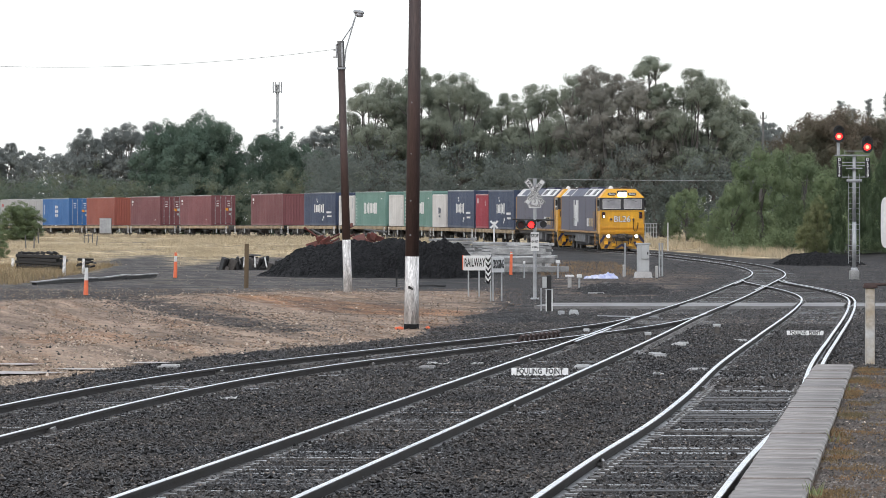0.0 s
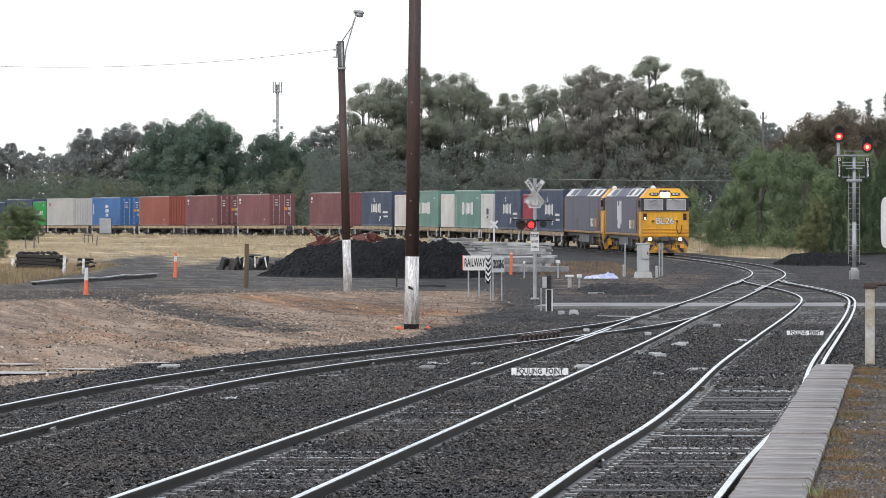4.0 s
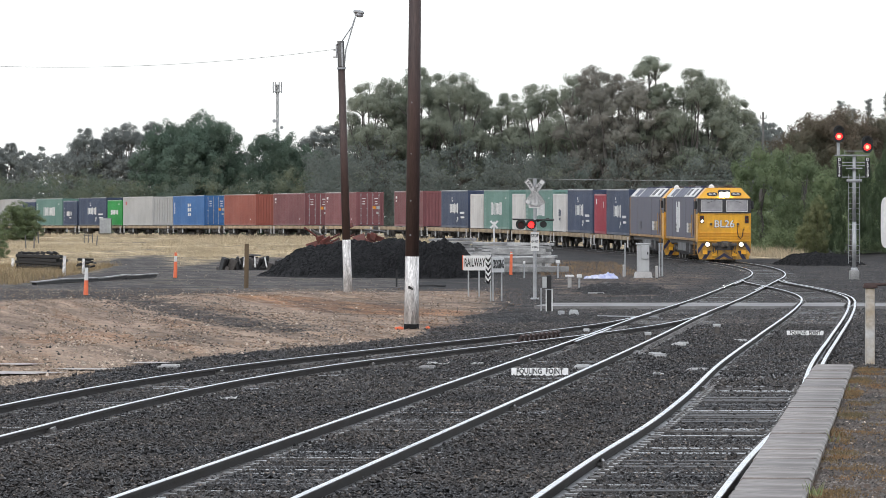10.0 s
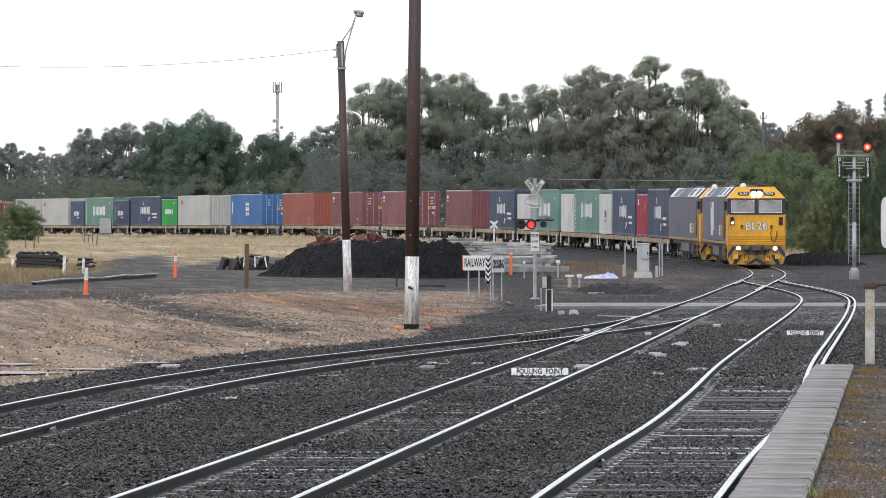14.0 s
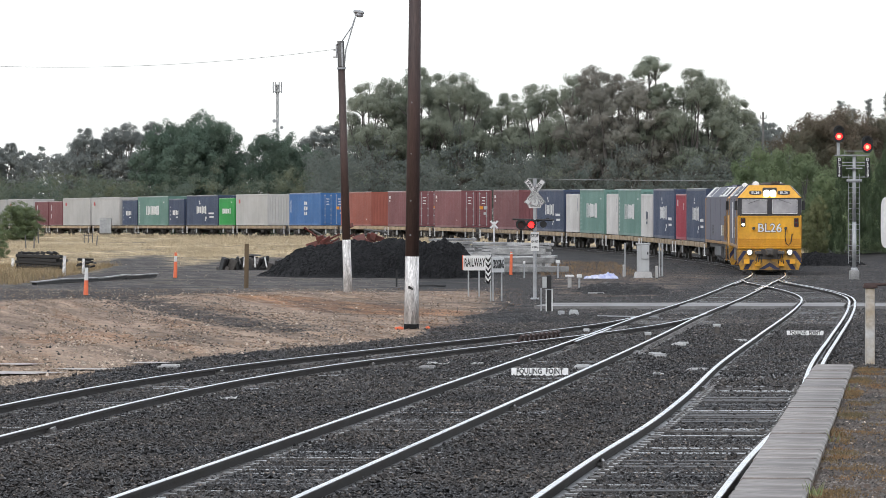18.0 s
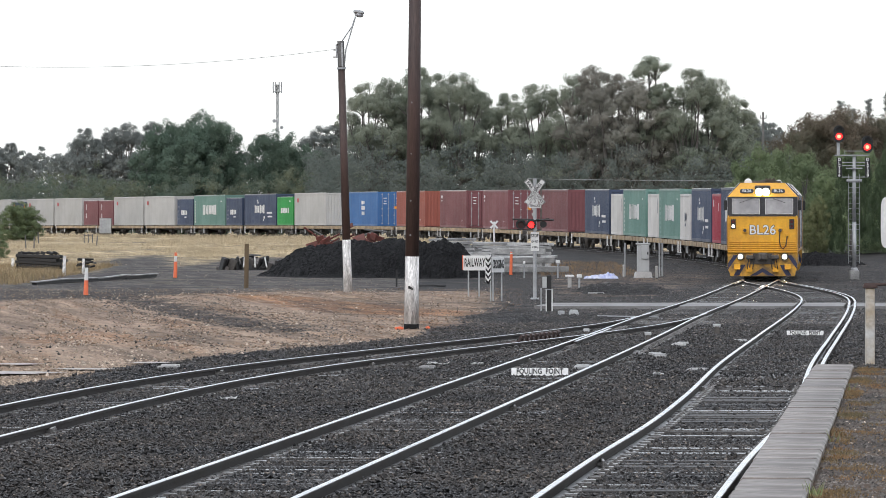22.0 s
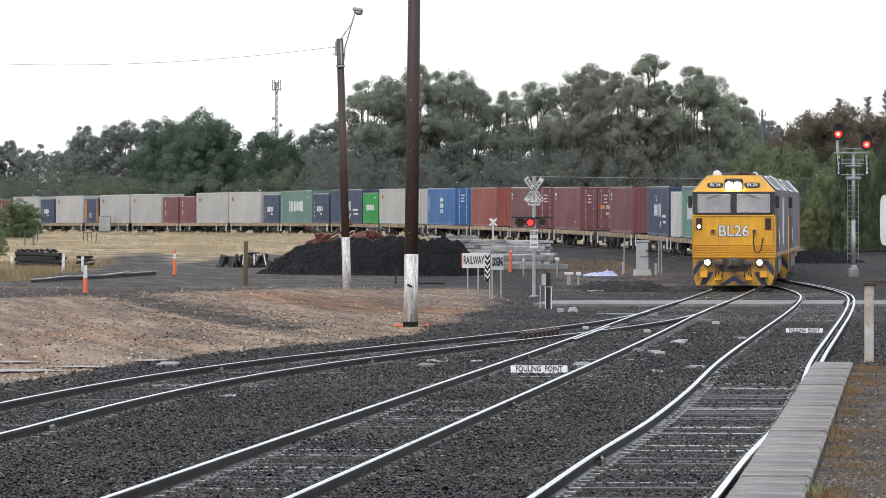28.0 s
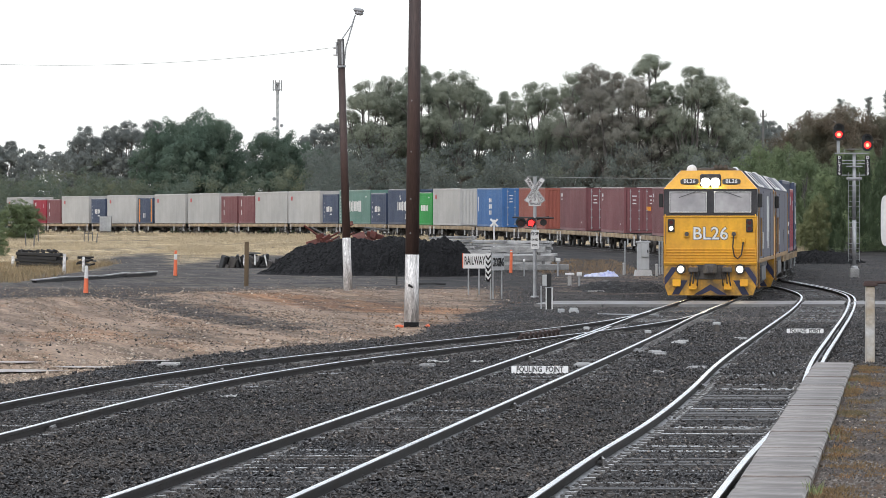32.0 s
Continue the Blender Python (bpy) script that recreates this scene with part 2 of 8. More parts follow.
BOX_PAINT = {
    "grey": mat("grey_container_paint", (0.465, 0.46, 0.447), (0.405, 0.40, 0.387), rough=0.5, scale=0.5, fine=9, fleck=0.06, streak=0.1, piece=0.06, bump=0.03),
    "maroon": mat("maroon_container_paint", (0.20, 0.07, 0.077), (0.165, 0.058, 0.063), rough=0.5, scale=0.5, fine=9, fleck=0.08, streak=0.12, piece=0.1, bump=0.03),
    "rust": mat("rust_orange_container_paint", (0.30, 0.085, 0.06), (0.25, 0.07, 0.05), rough=0.5, scale=0.5, fine=9, fleck=0.08, streak=0.12, bump=0.03),
    "red": mat("red_container_paint", (0.33, 0.022, 0.045), (0.28, 0.02, 0.04), rough=0.5, scale=0.5, fine=9, fleck=0.08, streak=0.12, bump=0.03),
    "navy": mat("dark_blue_container_paint", (0.044, 0.064, 0.118), (0.036, 0.052, 0.095), rough=0.48, scale=0.5, fine=9, fleck=0.08, streak=0.12, piece=0.1, bump=0.03),
    "blue": mat("bright_blue_container_paint", (0.045, 0.15, 0.37), (0.038, 0.125, 0.31), rough=0.48, scale=0.5, fine=9, fleck=0.08, streak=0.12, bump=0.03),
    "teal": mat("faded_teal_container_paint", (0.14, 0.255, 0.22), (0.112, 0.215, 0.182), rough=0.5, scale=0.5, fine=9, fleck=0.08, streak=0.14, piece=0.1, bump=0.03),
    "green": mat("bright_green_container_paint", (0.02, 0.30, 0.06), (0.018, 0.25, 0.05), rough=0.48, scale=0.5, fine=9, fleck=0.08, streak=0.12, bump=0.03),
    "white": mat("dirty_white_container_paint", (0.62, 0.605, 0.58), (0.52, 0.5, 0.48), rough=0.5, scale=0.5, fine=9, fleck=0.07, streak=0.16, piece=0.05, bump=0.03),
}


# ---- mesh helpers ----
def finish(name, bm, material, smooth=False):
    me = bpy.data.meshes.new(name)
    bmesh.ops.recalc_face_normals(bm, faces=bm.faces)
    bm.to_mesh(me)
    bm.free()
    for x in material if isinstance(material, (list, tuple)) else [material]:
        me.materials.append(x)
    if smooth:
        me.polygons.foreach_set("use_smooth", [True] * len(me.polygons))
    return me


def put(name, me, parent=None, m=None):
    ob = new(name, me)
    if parent:
        ob.parent = parent
    if m is not None:
        ob.matrix_basis = m
    return ob


def part(name, bm, material, parent, label="", m=None, smooth=False):
    return tagged(put(name, finish(name, bm, material, smooth), parent, m), label)


def thing(name, m, label, category, group="", kind=""):
    ob = new(name)
    ob.empty_display_size = 0.2
    ob.matrix_basis = m
    return tagged(ob, label, category, group, kind)


def box(bm, c, s, bevel=0.0, m=None, index=0):
    made = []
    for i in (-0.5, 0.5):
        for j in (-0.5, 0.5):
            for k in (-0.5, 0.5):
                v = Vector((c[0] + i * s[0], c[1] + j * s[1], c[2] + k * s[2]))
                made.append(bm.verts.new(m @ v if m is not None else v))
    faces = [bm.faces.new([made[a] for a in q]) for q in ((0, 1, 3, 2), (4, 6, 7, 5), (0, 4, 5, 1), (2, 3, 7, 6), (0, 2, 6, 4), (1, 5, 7, 3))]
    for q in faces:
        q.material_index = index
    if bevel:
        bmesh.ops.bevel(bm, geom=list({e for q in faces for e in q.edges}), offset=bevel, segments=1, affect="EDGES")
    return bm


def cyl(bm, p0, p1, r0, r1=None, seg=10, index=0):
    p0, p1 = Vector(p0), Vector(p1)
    r1 = r0 if r1 is None else r1
    q = (p1 - p0).to_track_quat("Z", "Y")
    rings = []
    for p, r in ((p0, r0), (p1, r1)):
        rings.append([bm.verts.new(p + q @ Vector((r * math.cos(a), r * math.sin(a), 0))) for a in (2 * math.pi * i / seg for i in range(seg))])
    for i in range(seg):
        j = (i + 1) % seg
        bm.faces.new((rings[0][i], rings[0][j], rings[1][j], rings[1][i])).material_index = index
    bm.faces.new(rings[0][::-1]).material_index = index
    bm.faces.new(rings[1]).material_index = index
    return bm


def prism(bm, outline, x0, x1, index=0):
    """An outline in (y, z), drawn out along x."""
    a = [bm.verts.new((x0, y, z)) for y, z in outline]
    b = [bm.verts.new((x1, y, z)) for y, z in outline]
    n = len(a)
    for i in range(n):
        bm.faces.new((a[i], a[(i + 1) % n], b[(i + 1) % n], b[i])).material_index = index
    bm.faces.new(a[::-1]).material_index = index
    bm.faces.new(b).material_index = index
    return bm


def tube(bm, pts, r, seg=6):
    """One bent pipe through the points."""
    pts = [Vector(p) for p in pts]
    rings = []
    for i, p in enumerate(pts):
        q = (pts[min(i + 1, len(pts) - 1)] - pts[max(i - 1, 0)]).to_track_quat("Z", "Y")
        rings.append([bm.verts.new(p + q @ Vector((r * math.cos(a), r * math.sin(a), 0))) for a in (math.tau * k / seg for k in range(seg))])
    for a, b in zip(rings, rings[1:]):
        for k in range(seg):
            bm.faces.new((a[k], a[(k + 1) % seg], b[(k + 1) % seg], b[k]))
    bm.faces.new(rings[0][::-1])
    bm.faces.new(rings[-1])
    return bm


def faces_mesh(name, verts, faces, material, smooth=False, normals=None):
    me = bpy.data.meshes.new(name)
    me.from_pydata(verts.tolist(), [], faces.tolist())
    me.materials.append(material)
    if smooth or normals is not None:
        me.polygons.foreach_set("use_smooth", [True] * len(me.polygons))
    if normals is not None:
        me.normals_split_custom_set_from_vertices(normals.tolist())
    return me


def words(text, height, material, parent, m, name="lettering", bold=0.0):
    """Raised flat letters; their middle lies on the origin of m, they read along x and stand along y."""
    cu = bpy.data.curves.new(name, "FONT")
    cu.body, cu.size, cu.align_x, cu.align_y, cu.extrude, cu.offset = text, height * 1.38, "CENTER", "CENTER", 0.004, bold
    cu.resolution_u = 3
    tmp = new("text_source", cu)
    bpy.context.view_layer.update()
    me = bpy.data.meshes.new_from_object(tmp.evaluated_get(bpy.context.evaluated_depsgraph_get()))
    bpy.data.objects.remove(tmp)
    me.materials.clear()
    me.materials.append(material)
    return put(name, me, parent, m)


# ---- the lie of the land ----
def rise(y):
    """The railhead's height at a distance y from the camera."""
    t = min(max((y - 200) / 290, 0), 1)
    return 1.2 * t * t * (3 - 2 * t) - 0.12 * math.exp(-((y - 168) / 40) ** 2)


def floor_z(y):
    return rise(y) - 0.13


def at(x, y, turn=0.0, dz=0.0):
    """A pose on the ground; turn in degrees."""
    return pose(x, y, floor_z(y) + dz, 0, 0, turn)


# the main line, from the spot where the train's head stands at the end, backwards along the train
HEADINGS = (0.0884, 0.0877, 0.0891, 0.0346, -0.0327, -0.0619, -0.0922, -0.1366, -0.1483, -0.1932, -0.2414, -0.2750, -0.2991,
            -0.3056, -0.3069, -0.3130)
LINE = [(8.38, 167.09)]
for metre in range(760):
    a = np.interp(metre, np.arange(0, 480, 30), HEADINGS)
    LINE.append((LINE[-1][0] + math.sin(a), LINE[-1][1] + math.cos(a)))
LINE = np.array(LINE)


def along(s):
    """The point of the main line's centre, at railhead height, s metres up the line."""
    if s < 0:
        x, y = 8.38 + 0.0866 * s, 167.09 + s
    else:
        x, y = np.interp(s, np.arange(len(LINE)), LINE[:, 0]), np.interp(s, np.arange(len(LINE)), LINE[:, 1])
    return Vector((x, y, rise(y)))


SPEED = 5.682


def riding(front, rear, t):
    """The pose of a vehicle that reaches from front to rear metres behind the head: x forward, its middle on the railhead."""
    length = rear - front
    p = along(front + 0.16 * length + SPEED * (32 - t))
    q = along(rear - 0.16 * length + SPEED * (32 - t))
    d = p - q
    mid = (p + q) / 2
    return Matrix.Translation(mid) @ Euler((0, -math.atan2(d.z, d.xy.length), math.atan2(d.y, d.x))).to_matrix().to_4x4()


MOVING = []  # thing, front, rear, lift


# ---- ground: one sheet to the horizon ----
def soft(a, b, x):
    t = np.clip((x - a) / (b - a), 0, 1)
    return t * t * (3 - 2 * t)


def line_x(y):
    """The main line's x at each y beyond the crossing, the straight before it."""
    return np.where(y < 167, 8.38 + 0.0866 * (y - 167.09), np.interp(y, LINE[:, 1], LINE[:, 0]))


def dirt_edge(y):
    return np.interp(y, (40, 60, 81, 93, 102, 113, 136, 162, 200), (-12.5, -9.0, -6.2, -4.9, -3.2, -0.7, 1.0, 2.0, 2.6))


def dirt_at(x, y):
    far_edge = np.interp(x, (-16, -12, -6, 0), (172, 180, 200, 204))
    d = soft(1.0, -1.2, x - dirt_edge(y)) * soft(12, -14, y - far_edge)
    d = d * (1 - 0.36 * soft(-6.0, -0.6, x) * soft(112, 130, y))
    d = d - 0.4 * d * np.exp(-((x + 3.6) / 2.4) ** 2 - ((y - 168) / 20) ** 2)
    band = 0.62 * np.exp(-((x + 7.3 + (y - 150) * 0.128) / 1.3) ** 2) * soft(108, 128, y) * soft(198, 178, y)
    far = 0.42 * soft(174, 190, y) * soft(285, 250, y) * soft(2.5, 4.5, x) * soft(1.3, 2.6, line_x(y) - x)
    far2 = 0.45 * soft(200, 240, y) * soft(20, 24, x) * soft(330, 260, y)
    return np.clip(d - band * d, 0, 1) + far + far2


def straw_at(x, y):
    left = soft(300, 345, y) * soft(1.5, -2, x - np.interp(y, (300, 380, 420, 900), (-9, -6, 0, 30)))
    near = 0.8 * soft(238, 262, y) * soft(-12.0, -15.5, x - np.maximum(0, (y - 262)) * 0.03)
    right = soft(300, 330, y) * soft(3.0, 5.0, x - line_x(y)) * np.maximum(soft(23.2, 21.2, x), soft(420, 480, y))
    beyond = soft(470, 520, y)
    clear = soft(1.6, 3.2, np.abs(x - line_x(y)))
    lane = np.exp(-((x + 17.0 + (y - 300) * 0.05) / 2.3) ** 2) * soft(362, 300, y)
    clear = clear * (1 - 0.85 * lane)
    return np.clip(np.maximum.reduce([left, near, right, beyond]), 0, 1) * clear


def ground_height(x, y):
    """The ground's height: the lie of the land, long shallow ruts on the dirt, tussocks in the straw."""
    x, y = np.asarray(x, float), np.asarray(y, float)
    d, s = np.clip(dirt_at(x, y), 0, 1), straw_at(x, y)
    across = x + 0.128 * (y - 150)
    flat = [f.ravel() for f in np.broadcast_arrays(x, y, across)]
    rut = np.array([noise.noise(Vector((u * 0.9, b * 0.03, 3))) + 0.6 * noise.noise(Vector((u * 2.2, b * 0.05, 9))) for a, b, u in zip(*flat)]).reshape(x.shape)
    tuft = np.array([noise.noise(Vector((a * 0.5, b * 0.35, 7))) for a, b, u in zip(*flat)]).reshape(x.shape)
    swell = 0.30 * np.exp(-((x + 8.5) / 4.5) ** 2 - ((y - 168) / 16) ** 2) * d
    z = 1.2 * soft(200, 490, y) - 0.12 * np.exp(-((y - 168) / 40) ** 2) - 0.13
    return z + swell + rut * (0.008 + 0.055 * d * soft(0, -3, x - dirt_edge(y))) + tuft * (0.008 + 0.10 * s)


def ground():
    xs = np.concatenate([[-3000, -900, -400, -200, -120, -80], np.arange(-60, 61, 1.0), [80, 120, 200, 400, 900, 3000]])
    ys = np.concatenate([[-300, -60, -20, 0, 15], np.arange(30, 250, 1.0), np.arange(250, 560, 3.0), [600, 680, 800, 1000, 1400, 2200, 4000]])
    gx, gy = np.meshgrid(xs, ys)
    z = ground_height(gx, gy)
    d, s = dirt_at(gx, gy), straw_at(gx, gy)
    n, k = len(ys), len(xs)
    i = np.arange(n * k).reshape(n, k)
    q = np.stack([i[:-1, :-1], i[:-1, 1:], i[1:, 1:], i[1:, :-1]], -1).reshape(-1, 4)
    me = faces_mesh("ground", np.stack([gx, gy, z], -1).reshape(-1, 3), q, ground_material(), True)
    clay = np.exp(-((gx + 3.5 + (gy - 165) * 0.2) / 2.4) ** 2) * soft(140, 152, gy) * soft(192, 180, gy) + 0.55 * np.exp(-((gx + 8) / 2.2) ** 2 - ((gy - 116) / 14) ** 2)
    way = soft(188, 212, gy) * soft(400, 360, gy) * soft(0.5, -3.5, gx)
    for name, data in (("dirt", d), ("straw", s), ("way", way), ("clay", clay)):
        me.attributes.new(name, "FLOAT", "POINT").data.foreach_set("value", data.ravel().astype(np.float32))
    return tagged(put("ground", me), "dark wet gravel yard with brown dirt and straw-coloured grass", "ground", kind="structure")


def ground_material():
    m = bpy.data.materials.new("yard_ground")
    m.use_nodes = True
    n, l = m.node_tree.nodes, m.node_tree.links
    p = n["Principled BSDF"]
    tc = n.new("ShaderNodeTexCoord")

    def noise_node(scale, detail=4):
        t = n.new("ShaderNodeTexNoise")
        t.inputs["Scale"].default_value, t.inputs["Detail"].default_value = scale, detail
        l.new(tc.outputs["Object"], t.inputs["Vector"])
        return t.outputs["Fac"]

    def ramp(source, stops):
        r = n.new("ShaderNodeValToRGB")
        while len(r.color_ramp.elements) < len(stops):
            r.color_ramp.elements.new(0.5)
        for e, (pos, c) in zip(r.color_ramp.elements, stops):
            e.position, e.color = pos, (*c, 1)
        l.new(source, r.inputs["Fac"])
        return r.outputs["Color"]

    def mask(name, amount, scale):
        at_ = n.new("ShaderNodeAttribute")
        at_.attribute_name = name
        add = n.new("ShaderNodeMath")
        add.operation = "MULTIPLY_ADD"
        l.new(noise_node(scale, 6), add.inputs[0])
        add.inputs[1].default_value = amount
        l.new(at_.outputs["Fac"], add.inputs[2])
        r = n.new("ShaderNodeMapRange")
        r.inputs["From Min"].default_value, r.inputs["From Max"].default_value = 0.5 + amount * 0.34, 0.5 + amount * 0.66
        l.new(add.outputs[0], r.inputs["Value"])
        return r.outputs[0]

    def mix(f, a, b):
        x = n.new("ShaderNodeMix")
        x.data_type = "RGBA"
        l.new(f, x.inputs[0])
        l.new(a, x.inputs[6])
        l.new(b, x.inputs[7])
        return x.outputs[2]
    grain = noise_node(9.0, 6)
    cut = n.new("ShaderNodeSeparateXYZ")
    l.new(tc.outputs["Object"], cut.inputs[0])
    skew = n.new("ShaderNodeMath")
    skew.operation = "MULTIPLY_ADD"
    skew.inputs[1].default_value = 0.128
    l.new(cut.outputs["Y"], skew.inputs[0])
    l.new(cut.outputs["X"], skew.inputs[2])
    lane = n.new("ShaderNodeCombineXYZ")
    l.new(skew.outputs[0], lane.inputs["X"])
    l.new(cut.outputs["Y"], lane.inputs["Y"])

    def along_lane(scale, along, detail=5):
        """Noise drawn out along the way that vehicles take over the dirt."""
        g, t = n.new("ShaderNodeMapping"), n.new("ShaderNodeTexNoise")
        g.inputs["Scale"].default_value = (1, along, 1)
        t.inputs["Scale"].default_value, t.inputs["Detail"].default_value, t.inputs["Roughness"].default_value = scale, detail, 0.65
        l.new(lane.outputs[0], g.inputs["Vector"])
        l.new(g.outputs[0], t.inputs["Vector"])
        return t.outputs["Fac"]
    tracks = along_lane(1.6, 0.035, 6)
    gravel = ramp(noise_node(0.35, 5), ((0.3, (0.013, 0.013, 0.014)), (0.5, (0.026, 0.025, 0.025)), (0.68, (0.062, 0.053, 0.046))))
    dirt = ramp(along_lane(0.7, 0.07, 7), ((0.28, (0.085, 0.068, 0.057)), (0.41, (0.19, 0.135, 0.098)), (0.52, (0.30, 0.222, 0.163)), (0.60, (0.265, 0.175, 0.115)), (0.70, (0.18, 0.095, 0.055))))
    straw = ramp(noise_node(0.22, 5), ((0.32, (0.13, 0.11, 0.075)), (0.45, (0.30, 0.235, 0.145)), (0.55, (0.46, 0.365, 0.22)), (0.7, (0.56, 0.45, 0.28))))
    yard = ramp(noise_node(0.3, 6), ((0.3, (0.028, 0.027, 0.028)), (0.46, (0.06, 0.056, 0.055)), (0.6, (0.112, 0.098, 0.085)), (0.7, (0.07, 0.064, 0.044))))
    c = mix(mask("way", 0.5, 0.4), gravel, yard)
    red = ramp(along_lane(1.1, 0.06, 6), ((0.32, (0.12, 0.07, 0.045)), (0.5, (0.25, 0.125, 0.062)), (0.68, (0.36, 0.215, 0.12))))
    dirt = mix(mask("clay", 0.9, 0.6), dirt, red)
    c = mix(mask("dirt", 0.9, 0.5), c, dirt)
    c = mix(mask("straw", 0.9, 0.3), c, straw)
    speck = n.new("ShaderNodeMapRange")
    speck.inputs["From Min"].default_value, speck.inputs["From Max"].default_value = 0.25, 0.75
    speck.inputs["To Min"].default_value, speck.inputs["To Max"].default_value = 0.35, 1.65
    l.new(grain, speck.inputs["Value"])
    sc = n.new("ShaderNodeVectorMath")
    sc.operation = "SCALE"
    rut = n.new("ShaderNodeMapRange")
    rut.inputs["From Min"].default_value, rut.inputs["From Max"].default_value = 0.3, 0.7
    rut.inputs["To Min"].default_value, rut.inputs["To Max"].default_value = 0.4, 1.55
    l.new(tracks, rut.inputs["Value"])
    both = n.new("ShaderNodeMath")
    both.operation = "MULTIPLY"
    l.new(speck.outputs[0], both.inputs[0])
    l.new(rut.outputs[0], both.inputs[1])
    l.new(c, sc.inputs[0])
    l.new(both.outputs[0], sc.inputs["Scale"])
    l.new(sc.outputs[0], p.inputs["Base Color"])
    rr = n.new("ShaderNodeMapRange")
    p.inputs["Specular IOR Level"].default_value = 0.18
    rr.inputs["To Min"].default_value, rr.inputs["To Max"].default_value = 0.6, 0.95
    l.new(noise_node(0.8, 4), rr.inputs["Value"])
    l.new(rr.outputs[0], p.inputs["Roughness"])
    b = n.new("ShaderNodeBump")
    b.inputs["Strength"].default_value, b.inputs["Distance"].default_value = 0.8, 0.05
    l.new(grain, b.inputs["Height"])
    l.new(b.outputs[0], p.inputs["Normal"])
    return m


ground()

# ---- railway tracks ----
RAIL = ((-0.07, -0.16), (0.07, -0.16), (0.07, -0.121), (0.012, -0.100), (0.012, -0.045), (0.036, -0.036), (0.036, -0.008), (0.031, -0.003), (0.026, 0.0),
        (-0.031, 0.0), (-0.034, -0.004), (-0.036, -0.009), (-0.036, -0.036), (-0.012, -0.045), (-0.012, -0.100), (-0.07, -0.121))


def smooth_line(knots, step=2.0):
    """A smooth line through (y, x) knots, as an array of x, y."""
    ky, kx = np.array(knots, float).T
    y = np.arange(ky[0], ky[-1] + 0.01, step)
    slope = np.gradient(kx, ky)
    j = np.clip(np.searchsorted(ky, y) - 1, 0, len(ky) - 2)
    w = ky[j + 1] - ky[j]
    t = (y - ky[j]) / w
    x = ((2 * t ** 3 - 3 * t ** 2 + 1) * kx[j] + (t ** 3 - 2 * t ** 2 + t) * w * slope[j]
         + (-2 * t ** 3 + 3 * t ** 2) * kx[j + 1] + (t ** 3 - t ** 2) * w * slope[j + 1])
    return np.stack([x, y], 1)


def rail_mesh(centre, offset, y0, y1, profile=RAIL):
    d = np.gradient(centre, axis=0)
    d /= np.linalg.norm(d, axis=1)[:, None]
    side = np.stack([d[:, 1], -d[:, 0]], 1)
    keep = (centre[:, 1] >= y0) & (centre[:, 1] <= y1)
    c, side = centre[keep], side[keep]
    bm = bmesh.new()
    rows = []
    for p, s in zip(c, side):
        q = p + s * offset
        z = rise(q[1])
        rows.append([bm.verts.new((q[0] + s[0] * u, q[1] + s[1] * u, z + v)) for u, v in profile])
    n = len(profile)
    for a, b in zip(rows, rows[1:]):
        for i in range(n):
            f = bm.faces.new((a[i], a[(i + 1) % n], b[(i + 1) % n], b[i]))
            f.material_index = {8: 1, 7: 2, 9: 2, 2: 3, 14: 3}.get(i, 0)
    bm.faces.new(rows[0])
    bm.faces.new(rows[-1])
    return finish("rail", bm, (M["rail"], M["rail_top"], M["rail_edge"], M["rail_foot"]))


def sleeper_mesh(material):
    bm = bmesh.new()
    box(bm, (0, 0, -0.07), (2.55, 0.24, 0.14), 0.012)
    for x in (-0.75, 0.75):
        box(bm, (x, 0, 0.006), (0.33, 0.17, 0.016), 0, None, 1)
        for dx, dy in ((-0.12, 0.05), (0.12, -0.05), (0.12, 0.05), (-0.12, -0.05)):
            box(bm, (x + dx, dy, 0.022), (0.035, 0.03, 0.025), 0, None, 1)
    return finish("sleeper", bm, (material, M["plate"]))


def track(label, centre, y0, y1, sunk, pitch=0.66, skip=(), turned=0.0):
    root = thing("railway_track", Matrix(), label, "railway track", "tracks of the yard")
    for o in (-0.7525, 0.7525):
        put("rail", rail_mesh(centre, o, y0, y1), root)
    y = y0 + 1
    while y < y1 - 0.5:
        x = np.interp(y, centre[:, 1], centre[:, 0])
        slope = (np.interp(y + 1, centre[:, 1], centre[:, 0]) - np.interp(y - 1, centre[:, 1], centre[:, 0])) / 2
        if not any(a < y < b for a, b in skip):
            put("sleeper", SHEEN_SLEEPER if random.random() < 0.45 else SLEEPER, root, pose(x, y, rise(y) - 0.13 + sunk + random.uniform(-0.018, 0.012), random.uniform(-1.5, 1.5), 0, -math.degrees(math.atan(slope)) + random.uniform(-1.5, 1.5)))
        y += pitch + random.uniform(-0.03, 0.03)
    return root


SLEEPER, SHEEN_SLEEPER = sleeper_mesh(M["sleeper"]), sleeper_mesh(M["wet_sheen_timber"])
MAIN = np.concatenate([smooth_line([(-30, -8.35), (10, -4.92), (44, -1.99), (106.8, 3.45), (151.5, 7.02), (166, 8.29)], 1.0), LINE[:440:2]])
LEFT = smooth_line([(20, -8.5), (40, -6.85), (57.6, -5.45), (67.7, -4.72), (78.0, -3.7), (87.1, -2.4), (96.2, -0.7), (110.8, 2.17), (125.1, 4.49), (136.9, 5.82), (147.9, 6.77)], 1.0)
